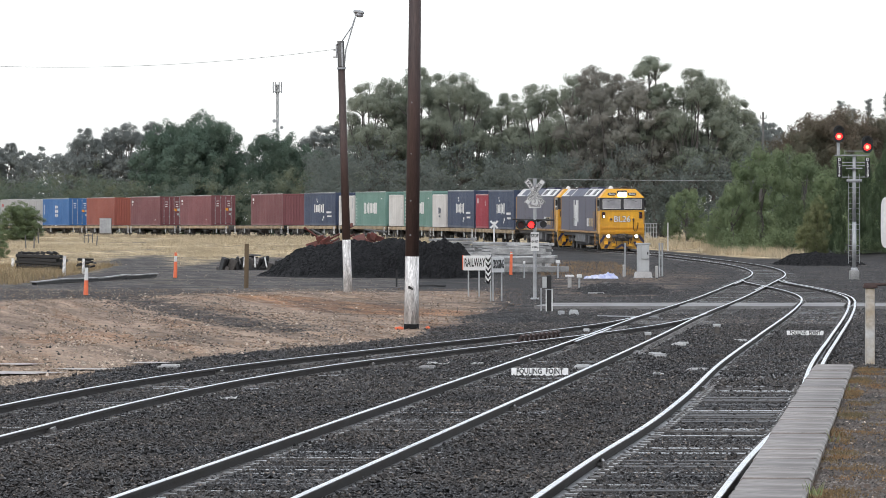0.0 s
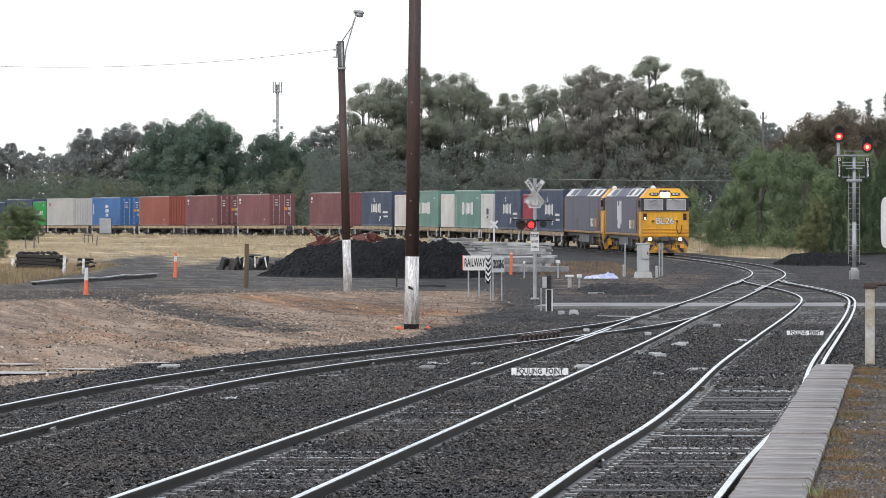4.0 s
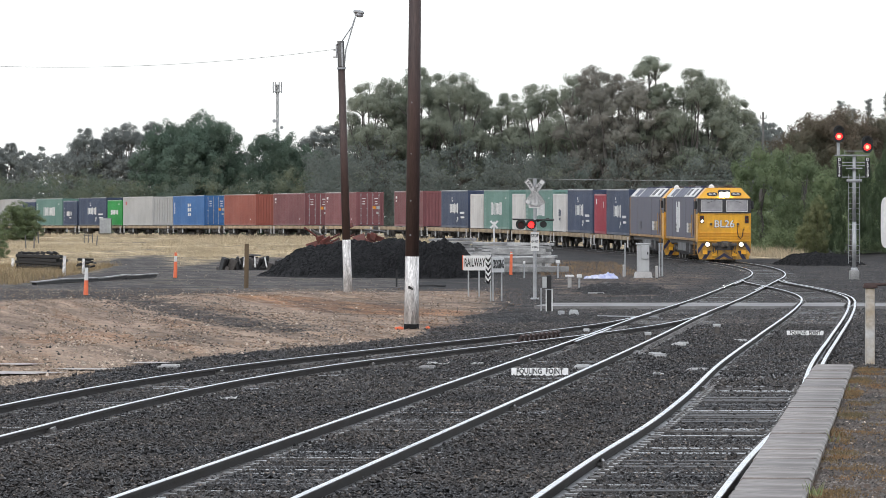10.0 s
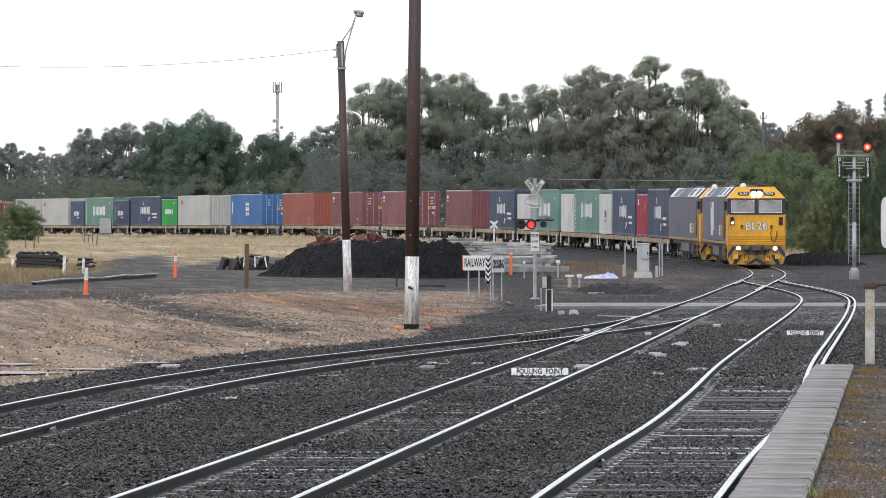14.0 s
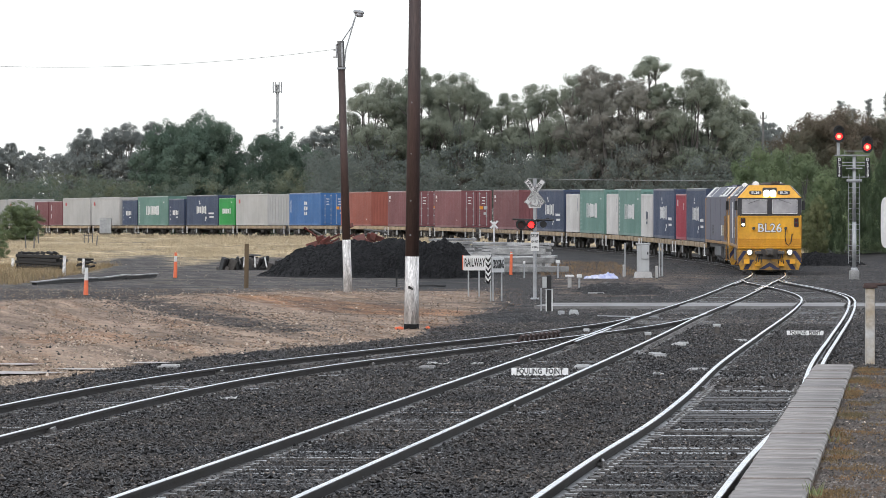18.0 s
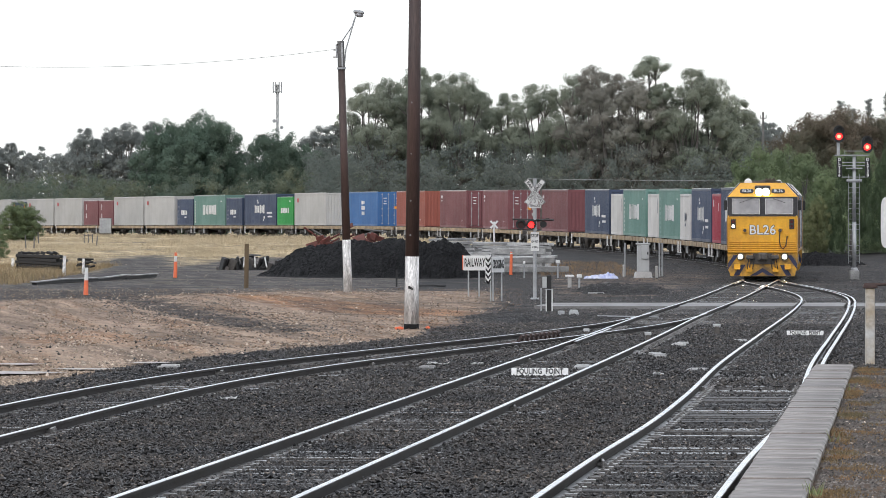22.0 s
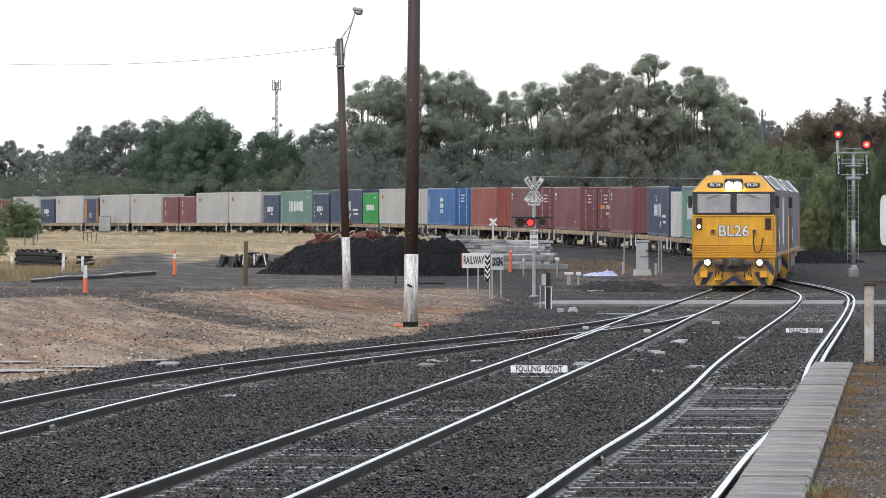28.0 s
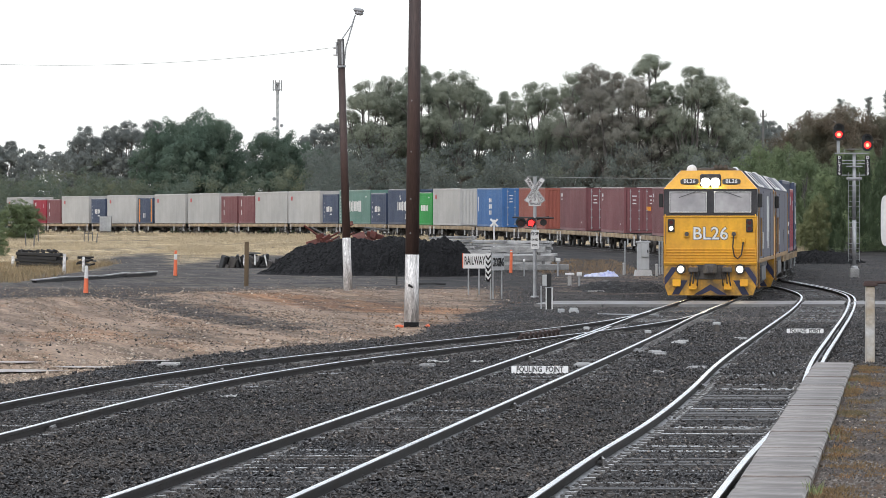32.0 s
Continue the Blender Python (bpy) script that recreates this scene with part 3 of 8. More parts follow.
RIGHT = smooth_line([(-30, -5.0), (10, -1.5), (44, 1.51), (51.4, 2.19), (60.5, 3.09), (70.6, 3.97), (85.1, 5.12), (110, 7.27), (135.7, 9.48), (158.6, 11.35), (168.5, 12.11), (176.6, 12.63), (184.0, 12.94), (191.9, 13.09), (204.6, 13.09), (214.6, 13.02), (223.5, 13.29)], 1.0)
track("main line of steel rails on dark ballast, wet", MAIN, 20, 580, 0.012, 0.68, ((158.6, 166.8),))
track("siding rails on dark ballast curving into the main line", LEFT, 24, 142, 0.012, 0.68)
track("platform line with exposed timber sleepers", RIGHT, -28, 223, 0.014, 0.62, ((158.6, 166.8),))
crossing_rails = thing("check_rails", Matrix(), "third rail and short check rails beside the running rails", "rail")
for line, o, a, b in ((RIGHT, 0.93, 60, 222), (MAIN, -0.64, 104, 118), (MAIN, 0.64, 192, 206), (MAIN, -0.64, 208, 220)):
    put("check_rail", rail_mesh(line, o, a, b), crossing_rails)


def rail_joints():
    root = thing("rail_joint_plates", Matrix(), "bolted steel plates joining rail ends", "rail joint", kind="stuff")
    bm = bmesh.new()
    for line, o, y in ((LEFT, -0.7525, 84.5), (LEFT, 0.7525, 89.5), (LEFT, 0.7525, 60.5), (RIGHT, -0.7525, 52.2), (MAIN, 0.7525, 68), (RIGHT, -0.7525, 76), (MAIN, -0.7525, 92), (LEFT, -0.7525, 113)):
        x = np.interp(y, line[:, 1], line[:, 0]) + o
        for sx in (-0.05, 0.05):
            box(bm, (x + sx, y, -0.085), (0.03, 0.65, 0.09), 0.006)
        for k in (-0.22, -0.07, 0.07, 0.22):
            box(bm, (x, y + k, -0.08), (0.17, 0.035, 0.035))
    part("plates", bm, M["plate"], root)


rail_joints()


def guard_grating():
    """A rusty row of steel chairs between the crossing rails of the turnout."""
    root = thing("turnout_chairs", Matrix(), "rusty steel chairs in the turnout between the rails", "rail chairs")
    for i in range(9):
        y = 107.4 + i * 0.55
        bm = bmesh.new()
        box(bm, (0, 0, 0.015), (0.5, 0.3, 0.04), 0.012)
        box(bm, (0, 0, 0.09), (0.06, 0.34, 0.21), 0.005, Matrix.Rotation(radians(26), 4, "Y"))
        box(bm, (0.09, 0, 0.06), (0.05, 0.2, 0.09), 0.012)
        part("chair", bm, M["chair"], root, "", pose(float(np.interp(y, LEFT[:, 1], LEFT[:, 0])), y, -0.13, 0, 0, -10))


guard_grating()


def rail_clips():
    """Springs and spikes that hold the rails of the turnout."""
    root = thing("rail_fastenings", Matrix(), "pale steel spring clips along the turnout rails", "rail fastening", kind="stuff")
    bm = bmesh.new()
    for line, o, y0, y1 in ((LEFT, 0.7525, 84, 116), (LEFT, -0.7525, 90, 112), (MAIN, -0.7525, 98, 124), (MAIN, 0.7525, 98, 140), (RIGHT, -0.7525, 40, 84), (MAIN, -0.7525, 40, 70), (LEFT, 0.7525, 56, 80)):
        y = y0
        while y < y1:
            x = line_at(line, y) + o
            for s in (-1, 1):
                ring = [(x + s * 0.105 + 0.045 * math.cos(a), y + 0.01 * s, rise(y) - 0.085 + 0.035 * math.sin(a)) for a in (math.tau * q / 8 for q in range(9))]
                if y > 101 and s > 0 and not (line is LEFT and o < 0):
                    tube(bm, ring, 0.010, 4)
                box(bm, (x + s * 0.125, y, rise(y) - 0.112), (0.11, 0.15, 0.03))
            y += 0.66
    part("clips", bm, M["plate"], root)


def line_at(line, y):
    return float(np.interp(y, line[:, 1], line[:, 0]))


rail_clips()


def crossing():
    root = thing("road", Matrix(), "pale wet concrete road over the level crossing", "road", kind="structure")
    bm = bmesh.new()
    edges = [3.2]
    for line in (MAIN, RIGHT):
        for o in (-0.7525, 0.7525):
            edges.append(line_at(line, 164.8) + o)
    edges.append(60)
    for a, b in zip(edges, edges[1:]):
        lo, hi = a + (0.1 if a > 3.3 else 0), b - (0.1 if b < 59 else 0)
        n = max(1, round((hi - lo) / 2.4))
        for i in range(n):
            for y0, y1 in ((159.0, 162.6), (162.6, 166.2)):
                k = bmesh.new()
                s = 0.0866
                u0, u1 = lo + (hi - lo) * i / n + 0.012, lo + (hi - lo) * (i + 1) / n - 0.012
                v = []
                for z in (-0.5, -0.15):
                    v.append([k.verts.new((u + (y - 164.8) * s, y, z)) for u, y in ((u0, y0 + 0.01), (u1, y0 + 0.01), (u1, y1 - 0.01), (u0, y1 - 0.01))])
                k.faces.new(v[0][::-1]), k.faces.new(v[1])
                for e in range(4):
                    k.faces.new((v[0][e], v[0][(e + 1) % 4], v[1][(e + 1) % 4], v[1][e]))
                part("panel", k, M["road"], root)
    bm.free()


crossing()


# ---- platform ----
def platform():
    turn = -math.degrees(math.atan(0.0866))
    m = pose(-0.842, 0, 0, 0, 0, turn)
    root = thing("platform", m, "low gravel platform with wet concrete coping slabs", "platform", kind="structure")
    bm = bmesh.new()
    box(bm, (8.06, 10, 0.385), (16, 80.2, 1.05), 0.01)
    part("platform_body", bm, M["gravel_top"], root)
    for i in range(60):
        bm = bmesh.new()
        box(bm, (0, 0, 0), (0.37, 1.172, 0.10), 0.016)
        part("coping_slab", bm, M["wet_concrete"], root, "", pose(0.185 + random.uniform(-0.003, 0.003), 49.55 - i * 1.2, 0.905 + random.uniform(-0.004, 0.004), random.uniform(-0.13, 0.13), random.uniform(-0.3, 0.3), random.uniform(-0.2, 0.2)))
    rng = np.random.default_rng(5)
    shards(root, rng, 30000, lambda r, k: (0.39 + 1.7 * r.uniform(0, 1, k) ** 1.2, r.uniform(23, 50, k), np.full(k, 0.912)), (0.005, 0.015), "platform_pebbles", M["platform_stone"])
    pebbles(root, rng, 700, lambda r, k: (r.uniform(0.45, 3.0, k), r.uniform(22, 50, k), np.full(k, 0.912)), (0.005, 0.013), "pale_platform_pebbles", M["rock"])


def shards(root, rng, count, where, size, name, material):
    """Broken stones set into the ground: four uneven faces each."""
    x, y, z = where(rng, count)
    ax = np.array([[1, 0, -0.35], [0, 1, -0.35], [-1, 0, -0.35], [0, -1, -0.35], [0, 0, 0.42]], float)
    tri = np.array([[0, 1, 4], [1, 2, 4], [2, 3, 4], [3, 0, 4]])
    s = rng.uniform(size[0], size[1], count) * rng.uniform(0.7, 1.25, count)
    v = ax[None] * rng.uniform(0.7, 1.25, (count, 5, 1)) + rng.normal(0, 0.22, (count, 5, 3)) * np.array((1, 1, 0.55))
    th = rng.uniform(0, 6.28, count)
    c, sn = np.cos(th)[:, None], np.sin(th)[:, None]
    v = np.stack([v[:, :, 0] * c - v[:, :, 1] * sn, v[:, :, 0] * sn + v[:, :, 1] * c, v[:, :, 2]], -1)
    v = v * s[:, None, None] + np.stack([x, y, z], -1)[:, None, :]
    f = (tri[None] + 5 * np.arange(count)[:, None, None]).reshape(-1, 3)
    return tagged(put(name, faces_mesh(name, v.reshape(-1, 3), f, material), root), kind="stuff")


def pebbles(root, rng, count, where, size, name, material):
    x, y, z = where(rng, count)
    ax = np.array([[1, 0, 0], [-1, 0, 0], [0, 1, 0], [0, -1, 0], [0, 0, 1], [0, 0, -1]], float)
    tri = np.array([[0, 2, 4], [2, 1, 4], [1, 3, 4], [3, 0, 4], [2, 0, 5], [1, 2, 5], [3, 1, 5], [0, 3, 5]])
    s = rng.uniform(size[0], size[1], count) * rng.uniform(0.7, 1.25, count)
    v = ax[None] * rng.uniform(0.55, 1.25, (count, 6, 1)) + rng.normal(0, 0.25, (count, 6, 3))
    v[:, :, 2] *= 0.75
    th = rng.uniform(0, 6.28, count)
    c, sn = np.cos(th)[:, None], np.sin(th)[:, None]
    v = np.stack([v[:, :, 0] * c - v[:, :, 1] * sn, v[:, :, 0] * sn + v[:, :, 1] * c, v[:, :, 2]], -1)
    v = v * s[:, None, None] + np.stack([x, y, z], -1)[:, None, :]
    f = (tri[None] + 6 * np.arange(count)[:, None, None]).reshape(-1, 3)
    ob = put(name, faces_mesh(name, v.reshape(-1, 3), f, material), root)
    return tagged(ob, kind="stuff")


platform()


def ballast_stones():
    """Loose stones of the track bed, thickest on the nearest stretch."""
    rng = np.random.default_rng(11)
    root = thing("track_ballast", Matrix(), "dark wet crushed stone ballast round the tracks", "ballast", kind="stuff")
    def off_dirt(x, y):
        return (dirt_at(x, y) < np.where(x > 2.6, 0.5, 0.42) + 0.14 * np.sin(y * 0.35 + x * 1.9) * np.sin(x * 2.3 - y * 0.21)) & (straw_at(x, y) < 0.4)

    def bed(y):
        return 1.2 * soft(200, 490, y) - 0.12 * np.exp(-((y - 168) / 40) ** 2) - 0.13

    def spread(y0, y1, power, deep=0.014):
        def where(r, k):
            y = y0 + (y1 - y0) * r.uniform(0, 1, k) ** power
            half = y * 0.0845 + 0.3
            x = r.uniform(-1, 1, k) * half
            bad = ~off_dirt(x, y) & (r.uniform(0, 1, k) > 0.012)
            x = np.where(bad, r.uniform(-0.1, 1, k) * half, x)
            z = bed(y) + np.abs(r.normal(0.0, deep, k)) - 0.3 * (bad & ~off_dirt(x, y) & (y > 100))
            z = np.where((y > 186 + 6 * np.sin(x)) & (x < 1.5), bed(y) - 0.2, z)
            # between the rails of the platform line the stones lie below the sleepers' tops
            lx = np.interp(y, RIGHT[:, 1], RIGHT[:, 0])
            side = np.abs(x - lx)
            z = np.where(side < 0.72, bed(y) - 0.008 + np.abs(r.normal(0, 0.010, k)), z)
            z = np.where((side > 0.79) & (side < 1.4), bed(y) + 0.03 + np.abs(r.normal(0, 0.012, k)), z)
            for line, a0, a1 in ((MAIN, 40, 56), (LEFT, 56, 67), (LEFT, 69, 80), (MAIN, 60, 66), (RIGHT, 112, 118)):
                z = np.where((np.abs(x - np.interp(y, line[:, 1], line[:, 0])) < 0.7) & (y > a0) & (y < a1), bed(y) + 0.001 + np.abs(r.normal(0, 0.011, k)), z)
            z = np.where((side < 0.72) & ((y < 45) | (y > 78)) & (r.uniform(0, 1, k) < 0.65), bed(y) + 0.028, z)
            for line in (MAIN, LEFT, RIGHT):
                for o in (-0.7525, 0.7525):
                    z = np.where(np.abs(x - np.interp(y, line[:, 1], line[:, 0]) - o) < 0.07, bed(y) - 0.2, z)
            return x, y, z
        return where
    pebbles(root, rng, 105000, spread(40, 76, 1.25, 0.022), (0.012, 0.029), "near_stones", M["ballast"])
    pebbles(root, rng, 20000, spread(40, 80, 1.2, 0.02), (0.008, 0.021), "near_pale_stones", M["pale_stone"])
    pebbles(root, rng, 68000, spread(72, 130, 1.1, 0.016), (0.017, 0.036), "middle_stones", M["ballast"])
    shards(root, rng, 9000, spread(74, 140, 1.1, 0.02), (0.014, 0.03), "middle_pale_stones", M["pale_stone"])
    shards(root, rng, 56000, spread(125, 300, 1.0, 0.016), (0.02, 0.042), "far_stones", M["ballast"])
    shards(root, rng, 7000, spread(125, 300, 1.0, 0.02), (0.016, 0.036), "far_pale_stones", M["pale_stone"])

    def dirt_spread(r, k):
        y = r.uniform(78, 204, k)
        x = dirt_edge(y) - r.uniform(0, 1, k) ** 1.2 * (dirt_edge(y) + y * 0.085)
        low = (x > -2.5) & (y > 118) & (r.uniform(0, 1, k) < 0.8)
        return x, y, ground_height(x, y) + np.where(low, -0.2, r.uniform(0, 0.02, k))

    def heap_spread(r, k):
        y = r.normal(150, 17, k)
        x = -7.3 - (y - 150) * 0.128 + r.normal(0, 1.0, k)
        return x, y, ground_height(x, y) + r.uniform(0, 0.03, k)
    pebbles(root, rng, 1100, dirt_spread, (0.02, 0.045), "dirt_rocks", M["rock"])
    def yard_spread(r, k):
        y = r.uniform(188, 310, k)
        return r.uniform(-0.085, -0.012, k) * y + r.uniform(-1, 1.0, k), y, bed(y) + r.uniform(0, 0.012, k)
    shards(root, rng, 8000, yard_spread, (0.012, 0.03), "yard_chips", M["platform_stone"])
    shards(root, rng, 2500, yard_spread, (0.012, 0.026), "yard_pale_chips", M["tan_stone"])
    def far_dirt(r, k):
        y = r.uniform(104, 206, k)
        x = dirt_edge(y) + 0.4 - r.uniform(0, 1, k) * (dirt_edge(y) + y * 0.085)
        return x, y, ground_height(x, y) + r.uniform(0, 0.02, k)
    shards(root, rng, 9000, far_dirt, (0.014, 0.034), "dirt_clods", M["clod"])
    shards(root, rng, 6000, far_dirt, (0.012, 0.03), "dirt_gravel", M["pale_stone"])
    shards(root, rng, 20000, dirt_spread, (0.009, 0.026), "dirt_stones", M["tan_stone"])
    shards(root, rng, 6500, heap_spread, (0.012, 0.034), "dark_spread", M["ballast"])


ballast_stones()


def puddle(x, y, sx, sy, seed):
    r = random.Random(seed)
    bm = bmesh.new()
    vs = [bm.verts.new((sx * math.cos(a) * r.uniform(0.6, 1.1), sy * math.sin(a) * r.uniform(0.6, 1.1), 0)) for a in (i * math.tau / 22 for i in range(22))]
    bm.faces.new(vs)
    ob = put("puddle", finish("puddle", bm, PUDDLE), None, pose(x, y, float(ground_height(np.array([x]), np.array([y]))[0]) + 0.035))
    tagged(ob, "shallow muddy rain puddle on the dirt", "puddle", "puddles")


PUDDLE = mat("muddy_rain_water", (0.26, 0.195, 0.15), (0.18, 0.135, 0.105), rough=0.32, spec=0.4, fleck=0.05, bump=0.02, fine=6)
for i, (x, y, sx, sy) in enumerate(((-7.0, 85.0, 1.0, 1.0), (-5.9, 87.6, 0.6, 0.6), (-7.6, 90.5, 0.9, 0.6), (-5.0, 91.5, 0.4, 0.5))):
    puddle(x, y, sx, sy, i)


# ---- the train ----
def wheel_mesh(r, w=0.13):
    bm = bmesh.new()
    cyl(bm, (0, -w / 2, 0), (0, w / 2, 0), r, r, 20)
    cyl(bm, (0, w / 2, 0), (0, w / 2 + 0.03, 0), r + 0.028, r + 0.028, 20)
    cyl(bm, (0, -w / 2 - 0.05, 0), (0, -w / 2, 0), 0.13, 0.15, 10)
    return finish("wheel", bm, M["grime"])


def bogie(parent, x, wheels, radius, reach, name="bogie"):
    bm = bmesh.new()
    for s in (-1, 1):
        box(bm, (0, s * 0.98, radius + 0.1), (reach * 2 + 0.5, 0.12, 0.22), 0.03)
        for w in wheels:
            box(bm, (w, s * 1.04, radius), (0.26, 0.16, 0.30), 0.03)
            cyl(bm, (w - 0.28, s * 1.02, radius + 0.02), (w - 0.28, s * 1.02, radius + 0.3), 0.08, 0.08, 8)
            cyl(bm, (w + 0.28, s * 1.02, radius + 0.02), (w + 0.28, s * 1.02, radius + 0.3), 0.08, 0.08, 8)
    box(bm, (0, 0, radius + 0.12), (0.5, 2.0, 0.25), 0.03)
    ob = part(name, bm, M["grime"], parent, "", pose(x, 0, 0))
    for w in wheels:
        for s in (-1, 1):
            put("wheel", WHEEL[radius], ob, pose(w, s * 0.7525, radius, 0, 0, 0 if s < 0 else 180))
    return ob


WHEEL = {0.46: wheel_mesh(0.46), 0.51: wheel_mesh(0.51)}
SHELL = ((-1.47, 1.2), (-1.47, 3.42), (-0.95, 3.96), (0.95, 3.96), (1.47, 3.42), (1.47, 1.2))


def locomotive(first):
    L2 = 9.95
    root = thing("locomotive", Matrix(), "yellow-nosed diesel locomotive with faded blue sides, headlights lit" if first else "faded blue diesel locomotive with grimy orange ends, coupled behind", "locomotive", "locomotives")
    cab0 = L2 - 1.15
    bm = prism(bmesh.new(), SHELL, -L2 + 0.55, cab0)
    part("body", bm, M["loco_blue"], root)
    # corner posts and sill
    for x in (-L2 + 0.75, cab0 - 0.22):
        for s in (-1, 1):
            bm = bmesh.new()
            box(bm, (x, s * 1.48, 2.3), (0.36, 0.05, 2.2), 0.01)
            part("corner_post", bm, M["loco_sill"], root, "grimy orange corner post")
    bm = bmesh.new()
    box(bm, (-0.3, 0, 1.16), (2 * L2 - 1.2, 2.98, 0.14), 0.02)
    part("side_sill", bm, M["loco_sill"], root, "grimy orange sill")
    bm = bmesh.new()
    box(bm, (0, 0, 0.98), (2 * L2 - 1.0, 2.5, 0.26), 0.03)
    part("underframe", bm, M["grime"], root)
    # side panels, doors and louvres
    for s in (-1, 1):
        for i in range(4):
            x = -L2 + 2.9 + i * 4.1
            bm = bmesh.new()
            box(bm, (x, s * 1.475, 2.28), (4.06, 0.03, 2.05), 0.006)
            part("side_panel", bm, M["loco_blue"], root)
            for k in range(2 if i in (1, 3) else 0):
                bm = bmesh.new()
                for j in range(7):
                    box(bm, (x - 0.4 + 0.8 * k, s * 1.495, 1.55 + j * 0.075), (0.55, 0.03, 0.03))
                part("louvre", bm, M["loco_dark"], root)
            if i in (0, 2):
                bm = bmesh.new()
                box(bm, (x + 2.05, s * 1.482, 2.28), (0.04, 0.03, 2.1))
                part("panel_seam", bm, M["loco_dark"], root)
        bm = bmesh.new()
        box(bm, (cab0 - 1.2, s * 1.5, 2.35), (0.62, 0.03, 1.9), 0.01)
        part("cab_door", bm, M["loco_blue"], root)
        bm = bmesh.new()
        box(bm, (cab0 + 0.3, s * 1.478, 3.0), (0.62, 0.03, 0.62), 0.01)
        part("side_window", bm, M["glass"], root)
        if first:
            for x, w, z0, z1 in ((-0.6, 0.5, 1.75, 3.2), (-1.25, 0.5, 1.5, 3.2), (-1.9, 0.45, 1.5, 2.9), (-2.5, 0.4, 1.5, 3.2)):
                bm = bmesh.new()
                box(bm, (x, s * 1.497, (z0 + z1) / 2), (w, 0.014, z1 - z0), 0.004)
                part("logo_block", bm, M["white"], root, "plain white block of a painted logo")
        for x, w, paint in ((4.4, 1.0, "roof_white"), (5.85, 1.7, "deck")):
            bm = bmesh.new()
            box(bm, (x, s * 1.495, 1.78), (w, 0.02, 0.52), 0.005)
            part("side_plate", bm, M[paint], root, "pale painted plate low on the side")
        # striped chamfer of the roof
        slope = Matrix.Translation((0, s * 1.235, 3.70)) @ Matrix.Rotation(-s * radians(46), 4, "X")
        bm = bmesh.new()
        box(bm, (-0.3, 0, -0.01), (17.4, 0.70, 0.03), 0.01, slope)
        part("roof_slope", bm, M["loco_navy"], root, "navy roof slope")
        for x, w in ((-8.7, 0.5), (-7.7, 0.9), (5.1, 6.2), (-4.2, 0.25)):
            bm = bmesh.new()
            box(bm, (x, 0, 0.0), (w, 0.67, 0.05), 0.01, slope)
            part("roof_stripe", bm, M["roof_white"], root, "dirty white roof stripe")
        for x, w in ((3.4, 1.5), (6.5, 1.1)):
            bm = bmesh.new()
            box(bm, (x, 0, 0.015), (w, 0.5, 0.05), 0.01, slope)
            part("roof_grille", bm, M["loco_dark"], root, "dark grille in the pale roof slope")
        for z in (-0.3, 0.3):
            for x in (-6.8,):
                bm = bmesh.new()
                box(bm, (x, z, 0.0), (3.0, 0.07, 0.045), 0.01, slope)
                part("roof_edge", bm, M["roof_white"], root)
        # steps and handrails behind the cab
        bm = bmesh.new()
        for k in range(3):
            box(bm, (cab0 - 1.2, s * 1.4, 0.35 + k * 0.28), (0.6, 0.2, 0.03))
        for dx in (-0.32, 0.32):
            cyl(bm, (cab0 - 1.2 + dx, s * 1.46, 0.3), (cab0 - 1.2 + dx, s * 1.46, 1.1), 0.02, 0.02, 6)
        part("cab_steps", bm, M["loco_sill"], root)
        for dx in (-0.4, 0.4):
            bm = bmesh.new()
            cyl(bm, (cab0 - 1.2 + dx, s * 1.54, 1.3), (cab0 - 1.2 + dx, s * 1.54, 2.5), 0.018, 0.018, 6)
            part("handrail", bm, M["loco_sill"], root)
    # roof top: fans, exhaust
    for x in (-7.2, -5.0, -2.8):
        bm = bmesh.new()
        cyl(bm, (x, 0, 3.9), (x, 0, 4.03), 0.62, 0.6, 18)
        part("roof_fan", bm, M["loco_navy"], root)
    bm = bmesh.new()
    box(bm, (1.5, 0, 4.0), (3.4, 1.3, 0.12), 0.03)
    part("roof_hatch", bm, M["loco_navy"], root)
    bm = bmesh.new()
    box(bm, (3.9, 0, 4.02), (0.9, 0.35, 0.16), 0.02)
    part("exhaust_stack", bm, M["grime"], root)
    # below
    bogie(root, -6.1, (-1.85, 0, 1.85), 0.51, 2.2)
    bogie(root, 6.0, (-1.85, 0, 1.85), 0.51, 2.2)
    bm = prism(bmesh.new(), ((-1.2, 0.3), (-1.4, 0.5), (-1.4, 0.95), (1.4, 0.95), (1.4, 0.5), (1.2, 0.3)), -2.6, 2.4)
    part("fuel_tank", bm, M["tank"], root)
    for x in (-3.1, 2.9):
        bm = bmesh.new()
        box(bm, (x, 0, 0.66), (0.6, 2.5, 0.55), 0.04)
        part("equipment_box", bm, M["tank"], root)
    bm = bmesh.new()
    box(bm, (-L2 + 0.4, 0, 0.95), (0.6, 0.4, 0.3), 0.03)
    cyl(bm, (-L2 - 0.25, 0, 0.9), (-L2 + 0.4, 0, 0.9), 0.12, 0.12, 8)
    part("rear_coupler", bm, M["grime"], root)
    bm = bmesh.new()
    box(bm, (-L2 + 0.52, 0, 2.3), (0.04, 2.6, 2.1))
    part("rear_wall", bm, M["loco_sill"], root)
    cab(root, cab0, L2, first)
    stretch_up(root, 1.027)
    return root


